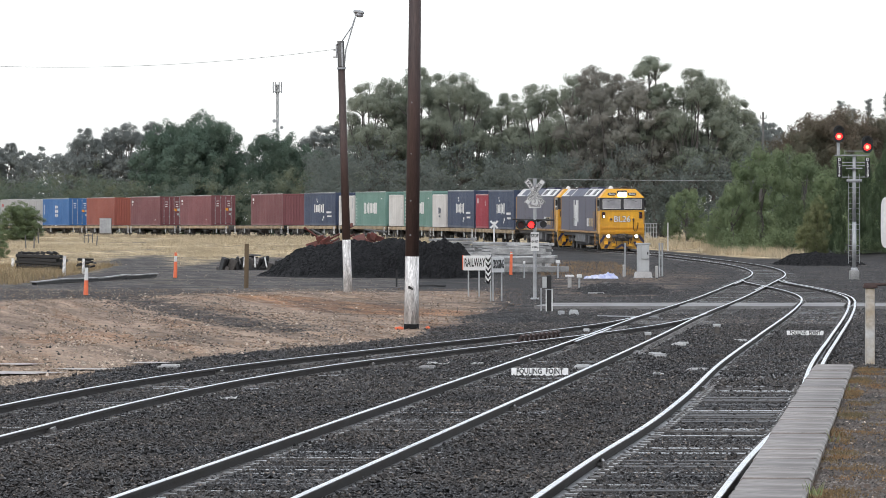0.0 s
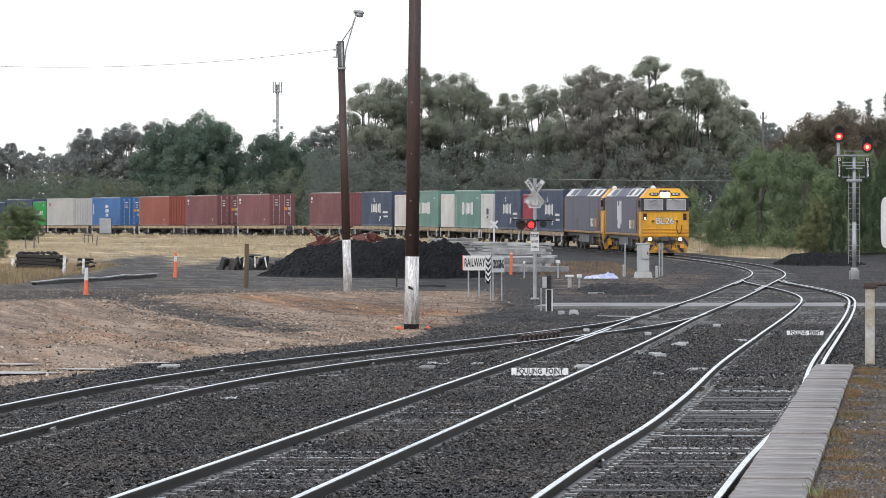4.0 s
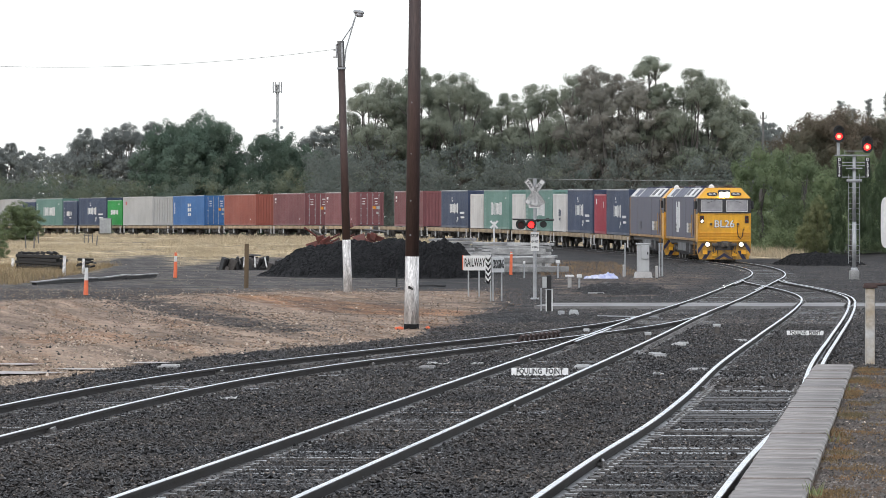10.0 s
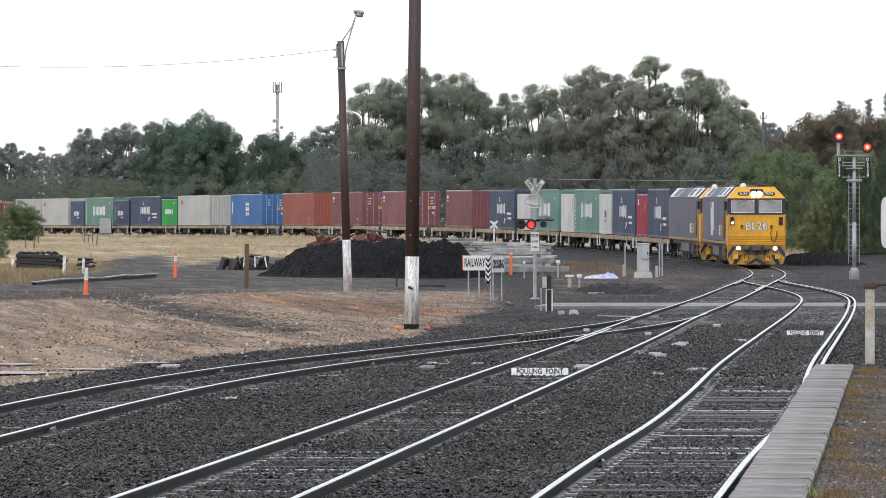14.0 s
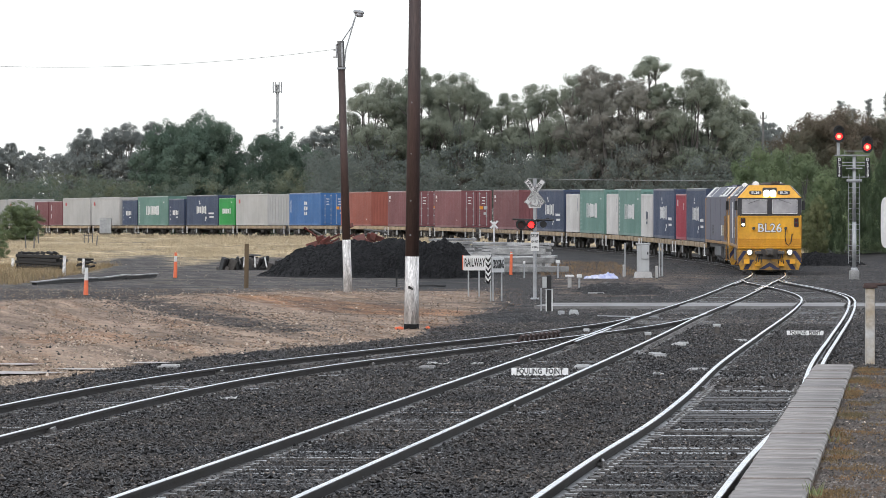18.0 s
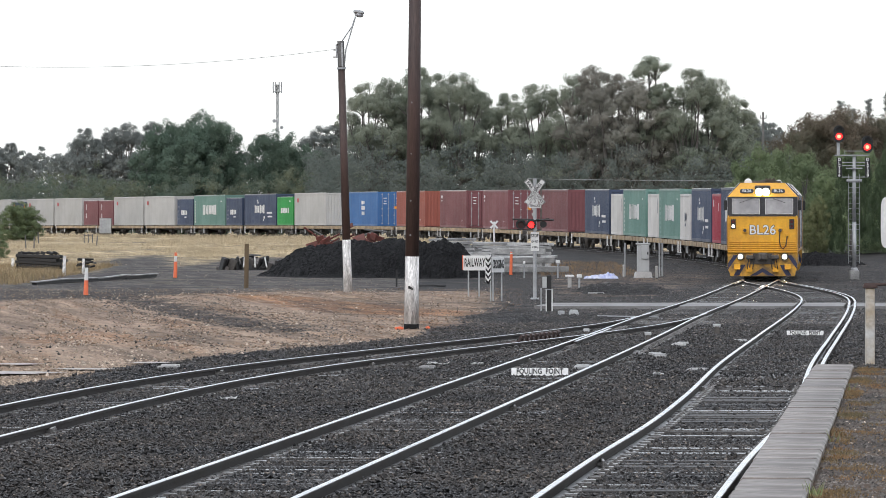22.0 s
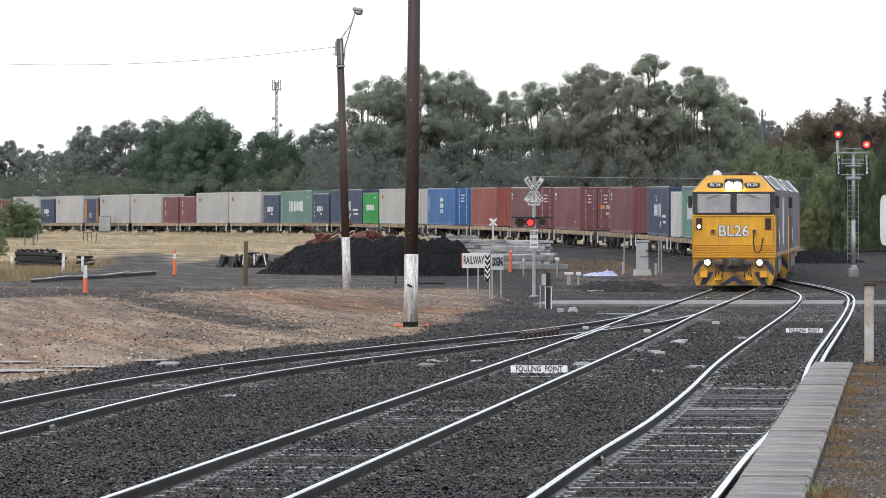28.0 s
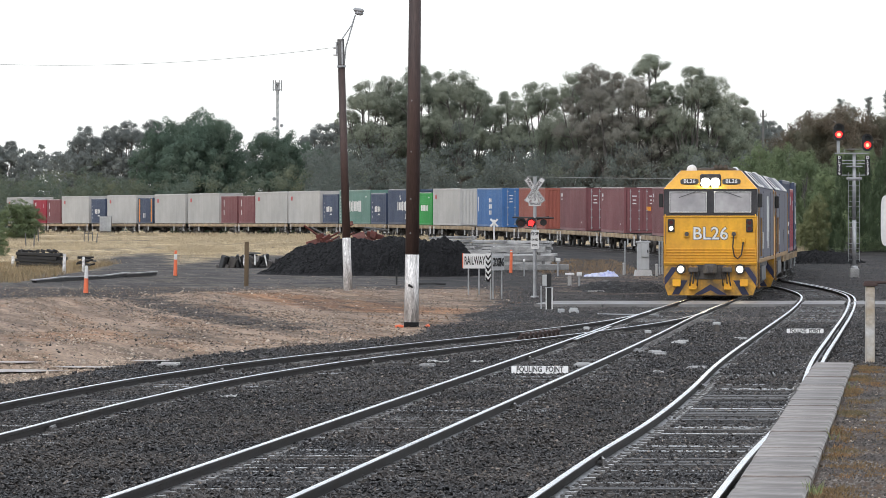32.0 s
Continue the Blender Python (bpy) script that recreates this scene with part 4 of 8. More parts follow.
def stretch_up(ob, k):
    """Raises the upper works to the true height, wheels and bogies left alone."""
    done = set()
    for o in ob.children:
        if o.name.startswith("bogie"):
            continue
        if o.matrix_basis != Matrix():
            o.location.z *= k
            continue
        for q in (o, *o.children):
            if q.data.name not in done and q.matrix_basis == Matrix():
                q.data.transform(Matrix.Diagonal((1, 1, k, 1)))
                done.add(q.data.name)


def cab(root, cab0, L2, first):
    yellow = M["loco_yellow"]
    nose = ((-1.47, 1.06), (-1.47, 2.54), (1.47, 2.54), (1.47, 1.06))
    part("nose", prism(bmesh.new(), nose, cab0, L2), yellow, root, "yellow nose")
    band = ((-1.47, 2.54), (-1.47, 3.38), (1.47, 3.38), (1.47, 2.54))
    part("window_band", prism(bmesh.new(), band, cab0, L2 - 0.03), M["loco_dark"], root, "dark window surround")
    bm = bmesh.new()
    low = [bm.verts.new((x, y, 3.38)) for x, y in ((cab0, -1.47), (L2, -1.47), (L2, 1.47), (cab0, 1.47))]
    top = [bm.verts.new((x, y, 3.95)) for x, y in ((cab0, -0.95), (L2 - 0.32, -0.93), (L2 - 0.32, 0.93), (cab0, 0.95))]
    bm.faces.new(top)
    bm.faces.new(low[::-1])
    for i in range(4):
        bm.faces.new((low[i], low[(i + 1) % 4], top[(i + 1) % 4], top[i]))
    part("cab_roof", bm, yellow, root, "yellow cab roof")
    lean = Matrix.Rotation(-radians(29), 4, "Y")
    for s in (-1, 1):
        bm = bmesh.new()
        box(bm, (L2 - 0.02, s * 0.70, 2.98), (0.05, 1.13, 0.60), 0.02)
        part("windscreen", bm, M["screen"], root)
        bm = bmesh.new()
        for dy, dz, sy, sz in ((0, 0.308, 1.17, 0.022), (0, -0.308, 1.17, 0.03), (-0.575, 0, 0.022, 0.61), (0.575, 0, 0.022, 0.61)):
            box(bm, (L2 - 0.005, s * 0.70 + dy, 2.98 + dz), (0.05, sy, sz), 0.008)
        part("windscreen_trim", bm, M["roof_white"], root, "pale windscreen trim")
        bm = bmesh.new()
        tube(bm, [(L2 + 0.035, s * 0.45, 3.30), (L2 + 0.035, s * 0.98, 3.12)], 0.009, 5)
        part("wiper", bm, M["black"], root)
        # oval number boards on the sloping roof front
        bm = bmesh.new()
        o = [(0.29 * math.copysign(abs(math.cos(a)) ** 0.6, math.cos(a)), 0.105 * math.copysign(abs(math.sin(a)) ** 0.6, math.sin(a))) for a in (i * math.tau / 20 for i in range(20))]
        prism(bm, o, -0.02, 0.03)
        board = part("number_board", bm, M["black"], root, "black oval number board", Matrix.Translation((L2 - 0.125, s * 0.66, 3.60)) @ lean)
        words("BL26", 0.135, M["white"], board, pose(0.036, 0, 0, 90, 0, 90), "board_number")
        # marker lamps
        bm = bmesh.new()
        box(bm, (L2 + 0.03, s * 1.23, 2.26), (0.06, 0.21, 0.40), 0.015)
        marker = part("marker_lamp", bm, M["black"], root)
        for dz, lit in ((0.09, False), (-0.09, first and s < 0)):
            bm = bmesh.new()
            cyl(bm, (L2 + 0.06, s * 1.23, 2.26 + dz), (L2 + 0.075, s * 1.23, 2.26 + dz), 0.062, 0.062, 14)
            part("marker_lens", bm, M["marker"] if lit else M["red_lens"], marker)
        # ditch lights
        bm = bmesh.new()
        cyl(bm, (L2 + 0.0, s * 0.93, 0.92), (L2 + 0.12, s * 0.93, 0.92), 0.16, 0.15, 16)
        d = part("ditch_light", bm, M["loco_dark"], root)
        bm = bmesh.new()
        cyl(bm, (L2 + 0.12, s * 0.93, 0.92), (L2 + 0.13, s * 0.93, 0.92), 0.095, 0.095, 16)
        part("ditch_lens", bm, M["ditch"] if first else M["tank"], d, "lit ditch light")
        # sockets on the nose
        bm = bmesh.new()
        box(bm, (L2 + 0.03, s * 0.74, 2.0), (0.08, 0.20, 0.22), 0.02)
        cyl(bm, (L2 + 0.06, s * 0.74, 2.0), (L2 + 0.12, s * 0.74, 2.0), 0.075, 0.065, 10, 1)
        part("jumper_socket", bm, (yellow, M["grime"]), root)
        bm = bmesh.new()
        box(bm, (L2 - 0.2, s * 1.56, 3.03), (0.12, 0.14, 0.42), 0.02)
        part("mirror", bm, M["black"], root)
        # handrails down the nose
        bm = bmesh.new()
        tube(bm, [(L2 + 0.02, s * 1.42, 1.3), (L2 + 0.08, s * 1.42, 1.34), (L2 + 0.08, s * 1.42, 2.55), (L2 + 0.02, s * 1.42, 2.6)], 0.016, 6)
        part("nose_handrail", bm, yellow, root)
        # footsteps on the pilot
        for dy, dz in ((0.55, 0.32), (1.06, 0.42)):
            bm = bmesh.new()
            box(bm, (L2 + 0.06, s * dy, dz), (0.22, 0.24, 0.05), 0.01)
            box(bm, (L2 + 0.02, s * dy, dz + 0.1), (0.04, 0.26, 0.18), 0.01)
            part("footstep", bm, yellow, root)
        # brake hoses
        for k in range(3):
            bm = bmesh.new()
            y0 = s * (0.36 + 0.115 * k + 0.02 * (k % 2))
            tube(bm, [(L2 + 0.05, y0, 0.85), (L2 + 0.2, y0, 0.75), (L2 + 0.22, y0 + s * 0.04, 0.5), (L2 + 0.14, y0 + s * 0.05, 0.42 + 0.07 * (k % 2))], 0.026, 6)
            part("brake_hose", bm, M["black"], root)
        bm = bmesh.new()
        box(bm, (L2 + 0.06, s * 0.52, 0.9), (0.16, 0.34, 0.16), 0.03)
        part("hose_manifold", bm, M["grime"], root)
    # bars under the window band and the ribs low on the nose
    bm = bmesh.new()
    box(bm, (L2 + 0.01, 0, 2.54), (0.05, 2.96, 0.05), 0.01)
    part("nose_ledge", bm, yellow, root)
    for i in range(6):
        bm = bmesh.new()
        box(bm, (L2 + 0.015, 0, 1.11 + i * 0.085), (0.05, 2.94, 0.042), 0.01)
        part("nose_rib", bm, yellow, root)
    words("BL26", 0.40, M["loco_dark"], root, pose(L2 + 0.003, 0, 2.0, 90, 0, 90), "number_outline", 0.024)
    words("BL26", 0.40, M["white"], root, pose(L2 + 0.009, 0, 2.0, 90, 0, 90), "nose_number", 0.006)
    bm = bmesh.new()
    box(bm, (L2 + 0.004, 0, 2.525), (0.03, 2.86, 0.026), 0.006)
    for s in (-1, 1):
        box(bm, (L2 + 0.004, s * 1.415, 2.1), (0.026, 0.022, 0.82), 0.006)
    part("nose_trim", bm, M["deck"], root, "pale worn edge of the nose panel")
    # jumper cable
    bm = bmesh.new()
    tube(bm, [(L2 + 0.12, 0.74, 1.98), (L2 + 0.15, 0.71, 1.6), (L2 + 0.15, 0.76, 1.32), (L2 + 0.15, 0.87, 1.24), (L2 + 0.15, 0.98, 1.36), (L2 + 0.1, 1.04, 1.76)], 0.024, 6)
    part("jumper_cable", bm, M["black"], root)
    bm = bmesh.new()
    box(bm, (L2 + 0.04, 1.04, 1.8), (0.08, 0.14, 0.16), 0.02)
    part("cable_socket", bm, yellow, root)
    # twin headlight
    bm = bmesh.new()
    box(bm, (L2 - 0.10, 0, 3.64), (0.16, 0.66, 0.40), 0.04)
    h = part("headlight", bm, M["loco_dark"], root)
    for s in (-1, 1):
        bm = bmesh.new()
        cyl(bm, (L2 - 0.02, s * 0.15, 3.575), (L2 + 0.0, s * 0.15, 3.575), 0.14, 0.14, 18)
        part("headlight_lens", bm, M["head"] if first else M["tank"], h, "lit headlight")
    # roof gear
    for y, x, r in ((-0.62, L2 - 0.9, 0.165), (0.62, L2 - 4.6, 0.13)):
        bm = bmesh.new()
        bmesh.ops.create_uvsphere(bm, u_segments=14, v_segments=8, radius=r, matrix=pose(x, y, 3.97))
        cyl(bm, (x, y, 3.85), (x, y, 3.98), r, r, 14)
        part("aerial_dome", bm, M["white"], root, "white dome aerial", smooth=True)
    bm = bmesh.new()
    for y in (0.15, 0.3, 0.45):
        cyl(bm, (L2 - 1.2, y, 4.08), (L2 - 0.75, y, 4.08), 0.025, 0.06, 8)
    box(bm, (L2 - 1.1, 0.3, 4.03), (0.1, 0.45, 0.08))
    part("horn", bm, M["grime"], root)
    bm = bmesh.new()
    box(bm, (L2 - 1.7, 0, 3.98), (1.3, 1.5, 0.12), 0.03)
    part("cab_air_conditioner", bm, M["grime"], root)
    # pilot with chevrons
    out = ((-1.47, 1.2), (1.47, 1.2), (1.47, 0.5), (1.34, 0.12), (-1.34, 0.12), (-1.47, 0.5))
    pilot = part("pilot", prism(bmesh.new(), out, L2 - 0.5, L2 - 0.06), M["pilot"], root, "yellow and navy chevron pilot")
    for s in (-1, 1):
        for a in ([(s * 0.0, 0.46), (s * 0.0, 0.28), (s * 0.26, 0.14), (s * 0.52, 0.14)],
                  [(s * 0.72, 0.58), (s * 0.95, 0.58), (s * 1.22, 0.14), (s * 0.99, 0.14)],
                  [(s * 1.02, 0.98), (s * 1.22, 0.98), (s * 1.45, 0.66), (s * 1.45, 0.40)]):
            bm = bmesh.new()
            prism(bm, a, L2 - 0.058, L2 - 0.045)
            part("chevron", bm, M["loco_navy"], pilot)
    # flat dark panel in place of the shade round the drawgear; nothing is recessed
    bm = bmesh.new()
    box(bm, (L2 - 0.04, 0, 0.86), (0.05, 0.96, 0.5), 0.01)
    part("drawgear_recess", bm, M["grime"], pilot)
    for y in (-0.62, -0.45, 0.45, 0.62):
        bm = bmesh.new()
        cyl(bm, (L2 + 0.0, y, 0.98), (L2 + 0.1, y, 0.98), 0.06, 0.05, 8)
        part("pipe_cock", bm, M["loco_sill"], pilot)
    bm = bmesh.new()
    box(bm, (L2 + 0.05, 0, 0.92), (0.35, 0.42, 0.34), 0.05)
    box(bm, (L2 + 0.3, 0.03, 0.92), (0.35, 0.26, 0.30), 0.06)
    box(bm, (L2 + 0.45, -0.08, 0.92), (0.16, 0.12, 0.28), 0.04)
    part("coupler", bm, M["grime"], root)


def wagon():
    L2 = 9.5
    root = thing("flat_wagon", Matrix(), "container flat wagon with a sun-bleached side sill", "freight wagon", "wagons of the train")
    for s in (-1, 1):
        bm = bmesh.new()
        box(bm, (0, s * 1.24, 0.93), (2 * L2, 0.09, 0.27), 0.015)
        for i in range(13):
            box(bm, (-9 + i * 1.5, s * 1.295, 0.93), (0.06, 0.03, 0.24))
        part("side_sill", bm, M["deck"], root)
        for x in (-9.0, -5.9, -0.1, 3.0, 6.05, 9.1):
            bm = bmesh.new()
            box(bm, (x, s * 1.22, 1.085), (0.2, 0.2, 0.05), 0.01)
            part("twistlock", bm, M["grime"], root)
        for x in (-5.6, 4.9):
            bm = bmesh.new()
            box(bm, (x, s * 1.2, 0.62), (0.32, 0.06, 0.5), 0.01)
            part("stencil_plate", bm, M["grey_paint"], root)
    bm = bmesh.new()
    box(bm, (0, 0, 0.85), (2 * L2 - 0.1, 0.6, 0.45), 0.02)
    for i in range(9):
        box(bm, (-8.8 + i * 2.2, 0, 0.9), (0.16, 2.4, 0.2))
    part("centre_sill", bm, M["grime"], root)
    for x in (-7.0, 7.0):
        bogie(root, x, (-0.9, 0.9), 0.46, 1.2)
    for y, x1, r in ((0.75, 0.2, 0.2), (-0.75, -0.2, 0.18)):
        bm = bmesh.new()
        cyl(bm, (-1.2, y, 0.55), (x1, y, 0.55), r, r, 12)
        part("brake_reservoir", bm, M["grime"], root)
    for s in (-1, 1):
        bm = bmesh.new()
        cyl(bm, (s * L2, 0, 0.85), (s * (L2 + 0.45), 0, 0.85), 0.11, 0.11, 8)
        box(bm, (s * (L2 + 0.4), 0, 0.85), (0.25, 0.26, 0.28), 0.04)
        part("coupler", bm, M["grime"], root)
        bm = bmesh.new()
        cyl(bm, (s * (L2 - 0.3), -1.3, 0.35), (s * (L2 - 0.3), -1.3, 1.0), 0.02, 0.02, 6)
        cyl(bm, (s * (L2 - 0.65), -1.3, 0.35), (s * (L2 - 0.65), -1.3, 1.0), 0.02, 0.02, 6)
        box(bm, (s * (L2 - 0.47), -1.28, 0.37), (0.38, 0.12, 0.03))
        part("shunter_step", bm, M["white"], root)
    return root


def corrugated(bm, length, height, z0, y, out, pitch=0.278, depth=0.036):
    """A corrugated wall along x at y; out is +1 or -1."""
    n = int(length / pitch)
    xs, ys = [], []
    for i in range(n):
        b = -length / 2 + i * length / n
        for u, d in ((0.0, 0), (0.26, 0), (0.5, 1), (0.76, 1)):
            xs.append(b + u * length / n)
            ys.append(y - out * depth * d)
    xs.append(length / 2)
    ys.append(y)
    lo = [bm.verts.new((a, b, z0)) for a, b in zip(xs, ys)]
    hi = [bm.verts.new((a, b, z0 + height)) for a, b in zip(xs, ys)]
    for i in range(len(xs) - 1):
        bm.faces.new((lo[i], lo[i + 1], hi[i + 1], hi[i]))


LOGO = {}


def container(paint, long, doors_first, marks, label):
    L, H, W = (12.19, 2.896, 2.438) if long else (6.058, 2.591, 2.438)
    material = BOX_PAINT[paint]
    root = thing("shipping_container", Matrix(), label, "shipping container", "containers on the train")
    for s in (-1, 1):
        bm = bmesh.new()
        corrugated(bm, L - 0.3, H - 0.26, 0.15, s * (W / 2 - 0.012), s)
        part("side_wall", bm, material, root)
        bm = bmesh.new()
        box(bm, (0, s * (W / 2 - 0.04), 0.075), (L - 0.3, 0.08, 0.15))
        part("bottom_rail", bm, material, root)
        bm = bmesh.new()
        box(bm, (0, s * (W / 2 - 0.03), H - 0.06), (L - 0.3, 0.06, 0.1))
        part("top_rail", bm, material, root)
        # added white strip that paints the bright highlight along the top edge
        bm = bmesh.new()
        box(bm, (0, s * (W / 2 - 0.05), H + 0.0), (L - 0.3, 0.09, 0.03), 0.008)
        part("roof_trim", bm, M["roof_white"], root, "pale strip painted as the highlight on the roof edge")
        for e in (-1, 1):
            bm = bmesh.new()
            box(bm, (e * (L / 2 - 0.075), s * (W / 2 - 0.075), H / 2), (0.15, 0.15, H), 0.012)
            part("corner_post", bm, material, root)
    bm = bmesh.new()
    k = 24 if long else 12
    for i in range(k):
        box(bm, ((i + 0.5) * (L - 0.3) / k - (L - 0.3) / 2, 0, H - 0.035), ((L - 0.3) / k * 0.6, W - 0.2, 0.03))
    box(bm, (0, 0, H - 0.07), (L - 0.25, W - 0.12, 0.04))
    part("roof", bm, material, root)
    for e in (-1, 1):
        doors = (e > 0) == doors_first
        for z, t in ((H - 0.09, 0.16), (0.08, 0.15)):
            bm = bmesh.new()
            box(bm, (e * (L / 2 - 0.06), 0, z), (0.11, W - 0.3, t), 0.01)
            part("end_beam", bm, material, root)
        if not doors:
            bm = bmesh.new()
            corrugated(bm, W - 0.3, H - 0.3, 0.15, 0, -1, 0.25, 0.045)
            part("end_wall", bm, material, root, "", pose(e * (L / 2 - 0.02), 0, 0, 0, 0, 90 if e > 0 else -90))
            continue
        for s in (-1, 1):
            bm = bmesh.new()
            box(bm, (e * (L / 2 - 0.06), s * (W / 4 - 0.08), H / 2), (0.05, W / 2 - 0.18, H - 0.34), 0.01)
            for j in range(4):
                box(bm, (e * (L / 2 - 0.045), s * (W / 4 - 0.08), 0.45 + j * (H - 0.9) / 3), (0.04, W / 2 - 0.28, 0.3), 0.01)
            d = part("door", bm, material, root)
            for y in (0.25, 0.8):
                bm = bmesh.new()
                cyl(bm, (e * (L / 2 + 0.005), s * y, 0.1), (e * (L / 2 + 0.005), s * y, H - 0.1), 0.019, 0.019, 6)
                for z in (0.2, 0.9, H / 2, H - 0.25):
                    box(bm, (e * (L / 2 - 0.005), s * y, z), (0.05, 0.12, 0.06))
                part("lock_rod", bm, M["galv"], d, "galvanised lock rod")
            bm = bmesh.new()
            for j, (z, w) in enumerate(((H - 0.55, 0.3), (H - 0.8, 0.22), (H - 1.02, 0.26))):
                box(bm, (e * (L / 2 + 0.004), s * 0.55, z), (0.01, w, 0.07))
            part("door_marking", bm, M["white"], d, "rows of white marking bars")
            if s > 0:
                for z, y, w, h, tint in ((H - 1.35, 0.36, 0.3, 0.26, "orange"), (H - 1.35, 0.72, 0.28, 0.26, "grey"), (H - 1.8, 0.66, 0.2, 0.2, "grey")):
                    bm = bmesh.new()
                    box(bm, (e * (L / 2 + 0.004), s * y, z), (0.01, w, h), 0.003)
                    part("placard", bm, LOGO["orange"] if tint == "orange" else M["grey_paint"], d, tint + " placard")
    # plain marks on the sides, in bars
    for s in (-1, 1):
        for x, z, w, h, colour in marks:
            bm = bmesh.new()
            n = max(1, round(w / 0.62)) if h > 0.25 else 1
            rr = random.Random(int(w * 100 + h * 10))
            for i in range(n):
                c, cw = x + (i + 0.5) * w / n - w / 2, w / n * 0.78
                if n == 1:
                    box(bm, (-s * c, s * (W / 2 + 0.004), z), (cw, 0.008, h))
                    continue
                box(bm, (-s * c, s * (W / 2 + 0.004), z), (cw * 1.1 * rr.choice((1, 0.8, 0.6)), 0.008, h * rr.choice((1, 0.9, 0.8))))
            part("marking", bm, LOGO.get(colour, M["white"]), root, "plain blocks of a painted logo")
    return root


LOGO["red"] = mat("red_logo_paint", (0.5, 0.04, 0.04), (0.42, 0.04, 0.04), rough=0.5)
LOGO["orange"] = mat("orange_logo_paint", (0.75, 0.28, 0.02), (0.65, 0.24, 0.02), rough=0.5)
LOGO["navy"] = BOX_PAINT["navy"]

BIG = ((-0.2, 1.5, 4.0, 0.8, "white"), (3.6, 1.15, 2.6, 0.16, "white"), (3.8, 0.8, 2.2, 0.14, "white"), (-1.0, 2.3, 0.35, 0.18, "white"), (-0.8, 2.1, 0.5, 0.12, "white"), (1.6, 0.72, 0.6, 0.22, "white"), (1.3, 0.5, 0.4, 0.16, "white"))
TEAL = ((0.0, 1.5, 5.4, 0.95, "white"), (4.6, 2.3, 0.5, 0.1, "white"), *((-5.5, 2.3 - 0.28 * q, 0.22, 0.16, "white") for q in range(8)))
SMALL = ((-0.3, 1.25, 2.4, 0.5, "white"), (0.2, 0.8, 1.0, 0.12, "white"), (-2.4, 1.8, 0.12, 0.12, "white"), (-2.4, 1.4, 0.12, 0.2, "white"), (-2.4, 1.0, 0.12, 0.2, "white"), (-2.4, 0.6, 0.12, 0.2, "white"))
CORNER = ((-4.7, 2.25, 0.75, 0.36, "red"),)
SIDE = ((-5.4, 1.7, 0.3, 1.1, "white"), (0.4, 1.98, 1.35, 0.34, "white"), (0.4, 1.52, 1.5, 0.36, "white"), (0.4, 1.06, 1.3, 0.34, "white"))
TAG = ((-5.2, 2.4, 0.8, 0.22, "white"), (-5.2, 2.1, 0.5, 0.12, "white"), (4.2, 0.55, 0.25, 0.1, "white"))
KINDS = {
    "navy": ("navy", True, False, BIG, "dark blue forty-foot container with white logo blocks"),
    "teal": ("teal", True, False, TEAL, "faded teal forty-foot container with white logo blocks"),
    "maroon": ("maroon", True, True, TAG, "maroon forty-foot container with doors facing forward"),
    "maroon plain": ("maroon", True, False, TAG[:2], "maroon forty-foot container with a plain corrugated end"),
    "rust": ("rust", True, False, TAG[2:], "rust-orange forty-foot steel container on a wagon"),
    "blue": ("blue", True, True, SIDE, "bright blue forty-foot container with doors facing forward"),
    "grey": ("grey", True, False, CORNER, "light grey forty-foot container with a small red mark"),
    "white small": ("white", False, False, ((0.2, 1.3, 1.1, 0.5, "navy"), (0.2, 0.85, 0.9, 0.16, "navy")), "dirty white twenty-foot steel container"),
    "white worn": ("white", False, False, ((2.5, 1.9, 0.08, 0.9, "navy"),), "dirty white twenty-foot container, streaked and unmarked"),
    "red small": ("red", False, False, ((-1.9, 2.1, 0.6, 0.35, "white"), (1.7, 1.9, 0.2, 0.4, "white")), "red twenty-foot steel container on a wagon"),
    "green small": ("green", False, False, ((0.0, 1.35, 3.4, 0.5, "white"), (1.9, 2.2, 0.6, 0.1, "white")), "bright green twenty-foot container with white logo blocks"),
    "navy small": ("navy", False, False, SMALL, "dark blue twenty-foot container with white logo blocks"),
    "maroon small": ("maroon", False, False, ((-1.9, 1.9, 0.25, 0.6, "white"), (-1.9, 1.0, 0.25, 0.5, "white")), "maroon twenty-foot steel container on a wagon"),
    "orange small": ("navy", False, True, ((-2.4, 1.3, 0.6, 2.3, "orange"), (2.5, 1.3, 0.5, 2.3, "orange"), (-0.4, 0.8, 1.0, 0.5, "white")), "navy twenty-foot container with orange edges"),
}
LOADS = (("navy", 43.3), ("red small", 55.7), ("navy", 62.9), ("white small", 75.9), ("teal", 82.3), ("white worn", 94.8), ("teal", 102.4),
         ("white worn", 115.1), ("navy", 122.6), ("maroon plain", 143.2), ("maroon", 171.1), ("maroon", 191.4), ("rust", 210.5), ("blue", 230.7),
         ("grey", 251.4), ("green small", 264.2), ("navy", 270.8), ("navy small", 284.0), ("teal", 290.6), ("navy small", 303.3), ("grey", 310.6),
         ("grey", 323.4), ("maroon small", 336.0), ("maroon small", 342.8), ("grey", 349.9), ("grey", 363.2), ("orange small", 376.2),
         ("grey", 383.2), ("navy small", 396.3), ("grey", 403.6), ("maroon small", 416.5), ("red small", 423.1), ("grey", 430.0))
WAGONS = (42.9, 62.7, 82.1, 102.1, 122.3, 142.9, 164.4, 184.6, 203.9, 224.0, 244.3, 264.0, 283.8, 303.1, 323.2, 342.6, 363.0, 383.0, 403.4, 423.0)


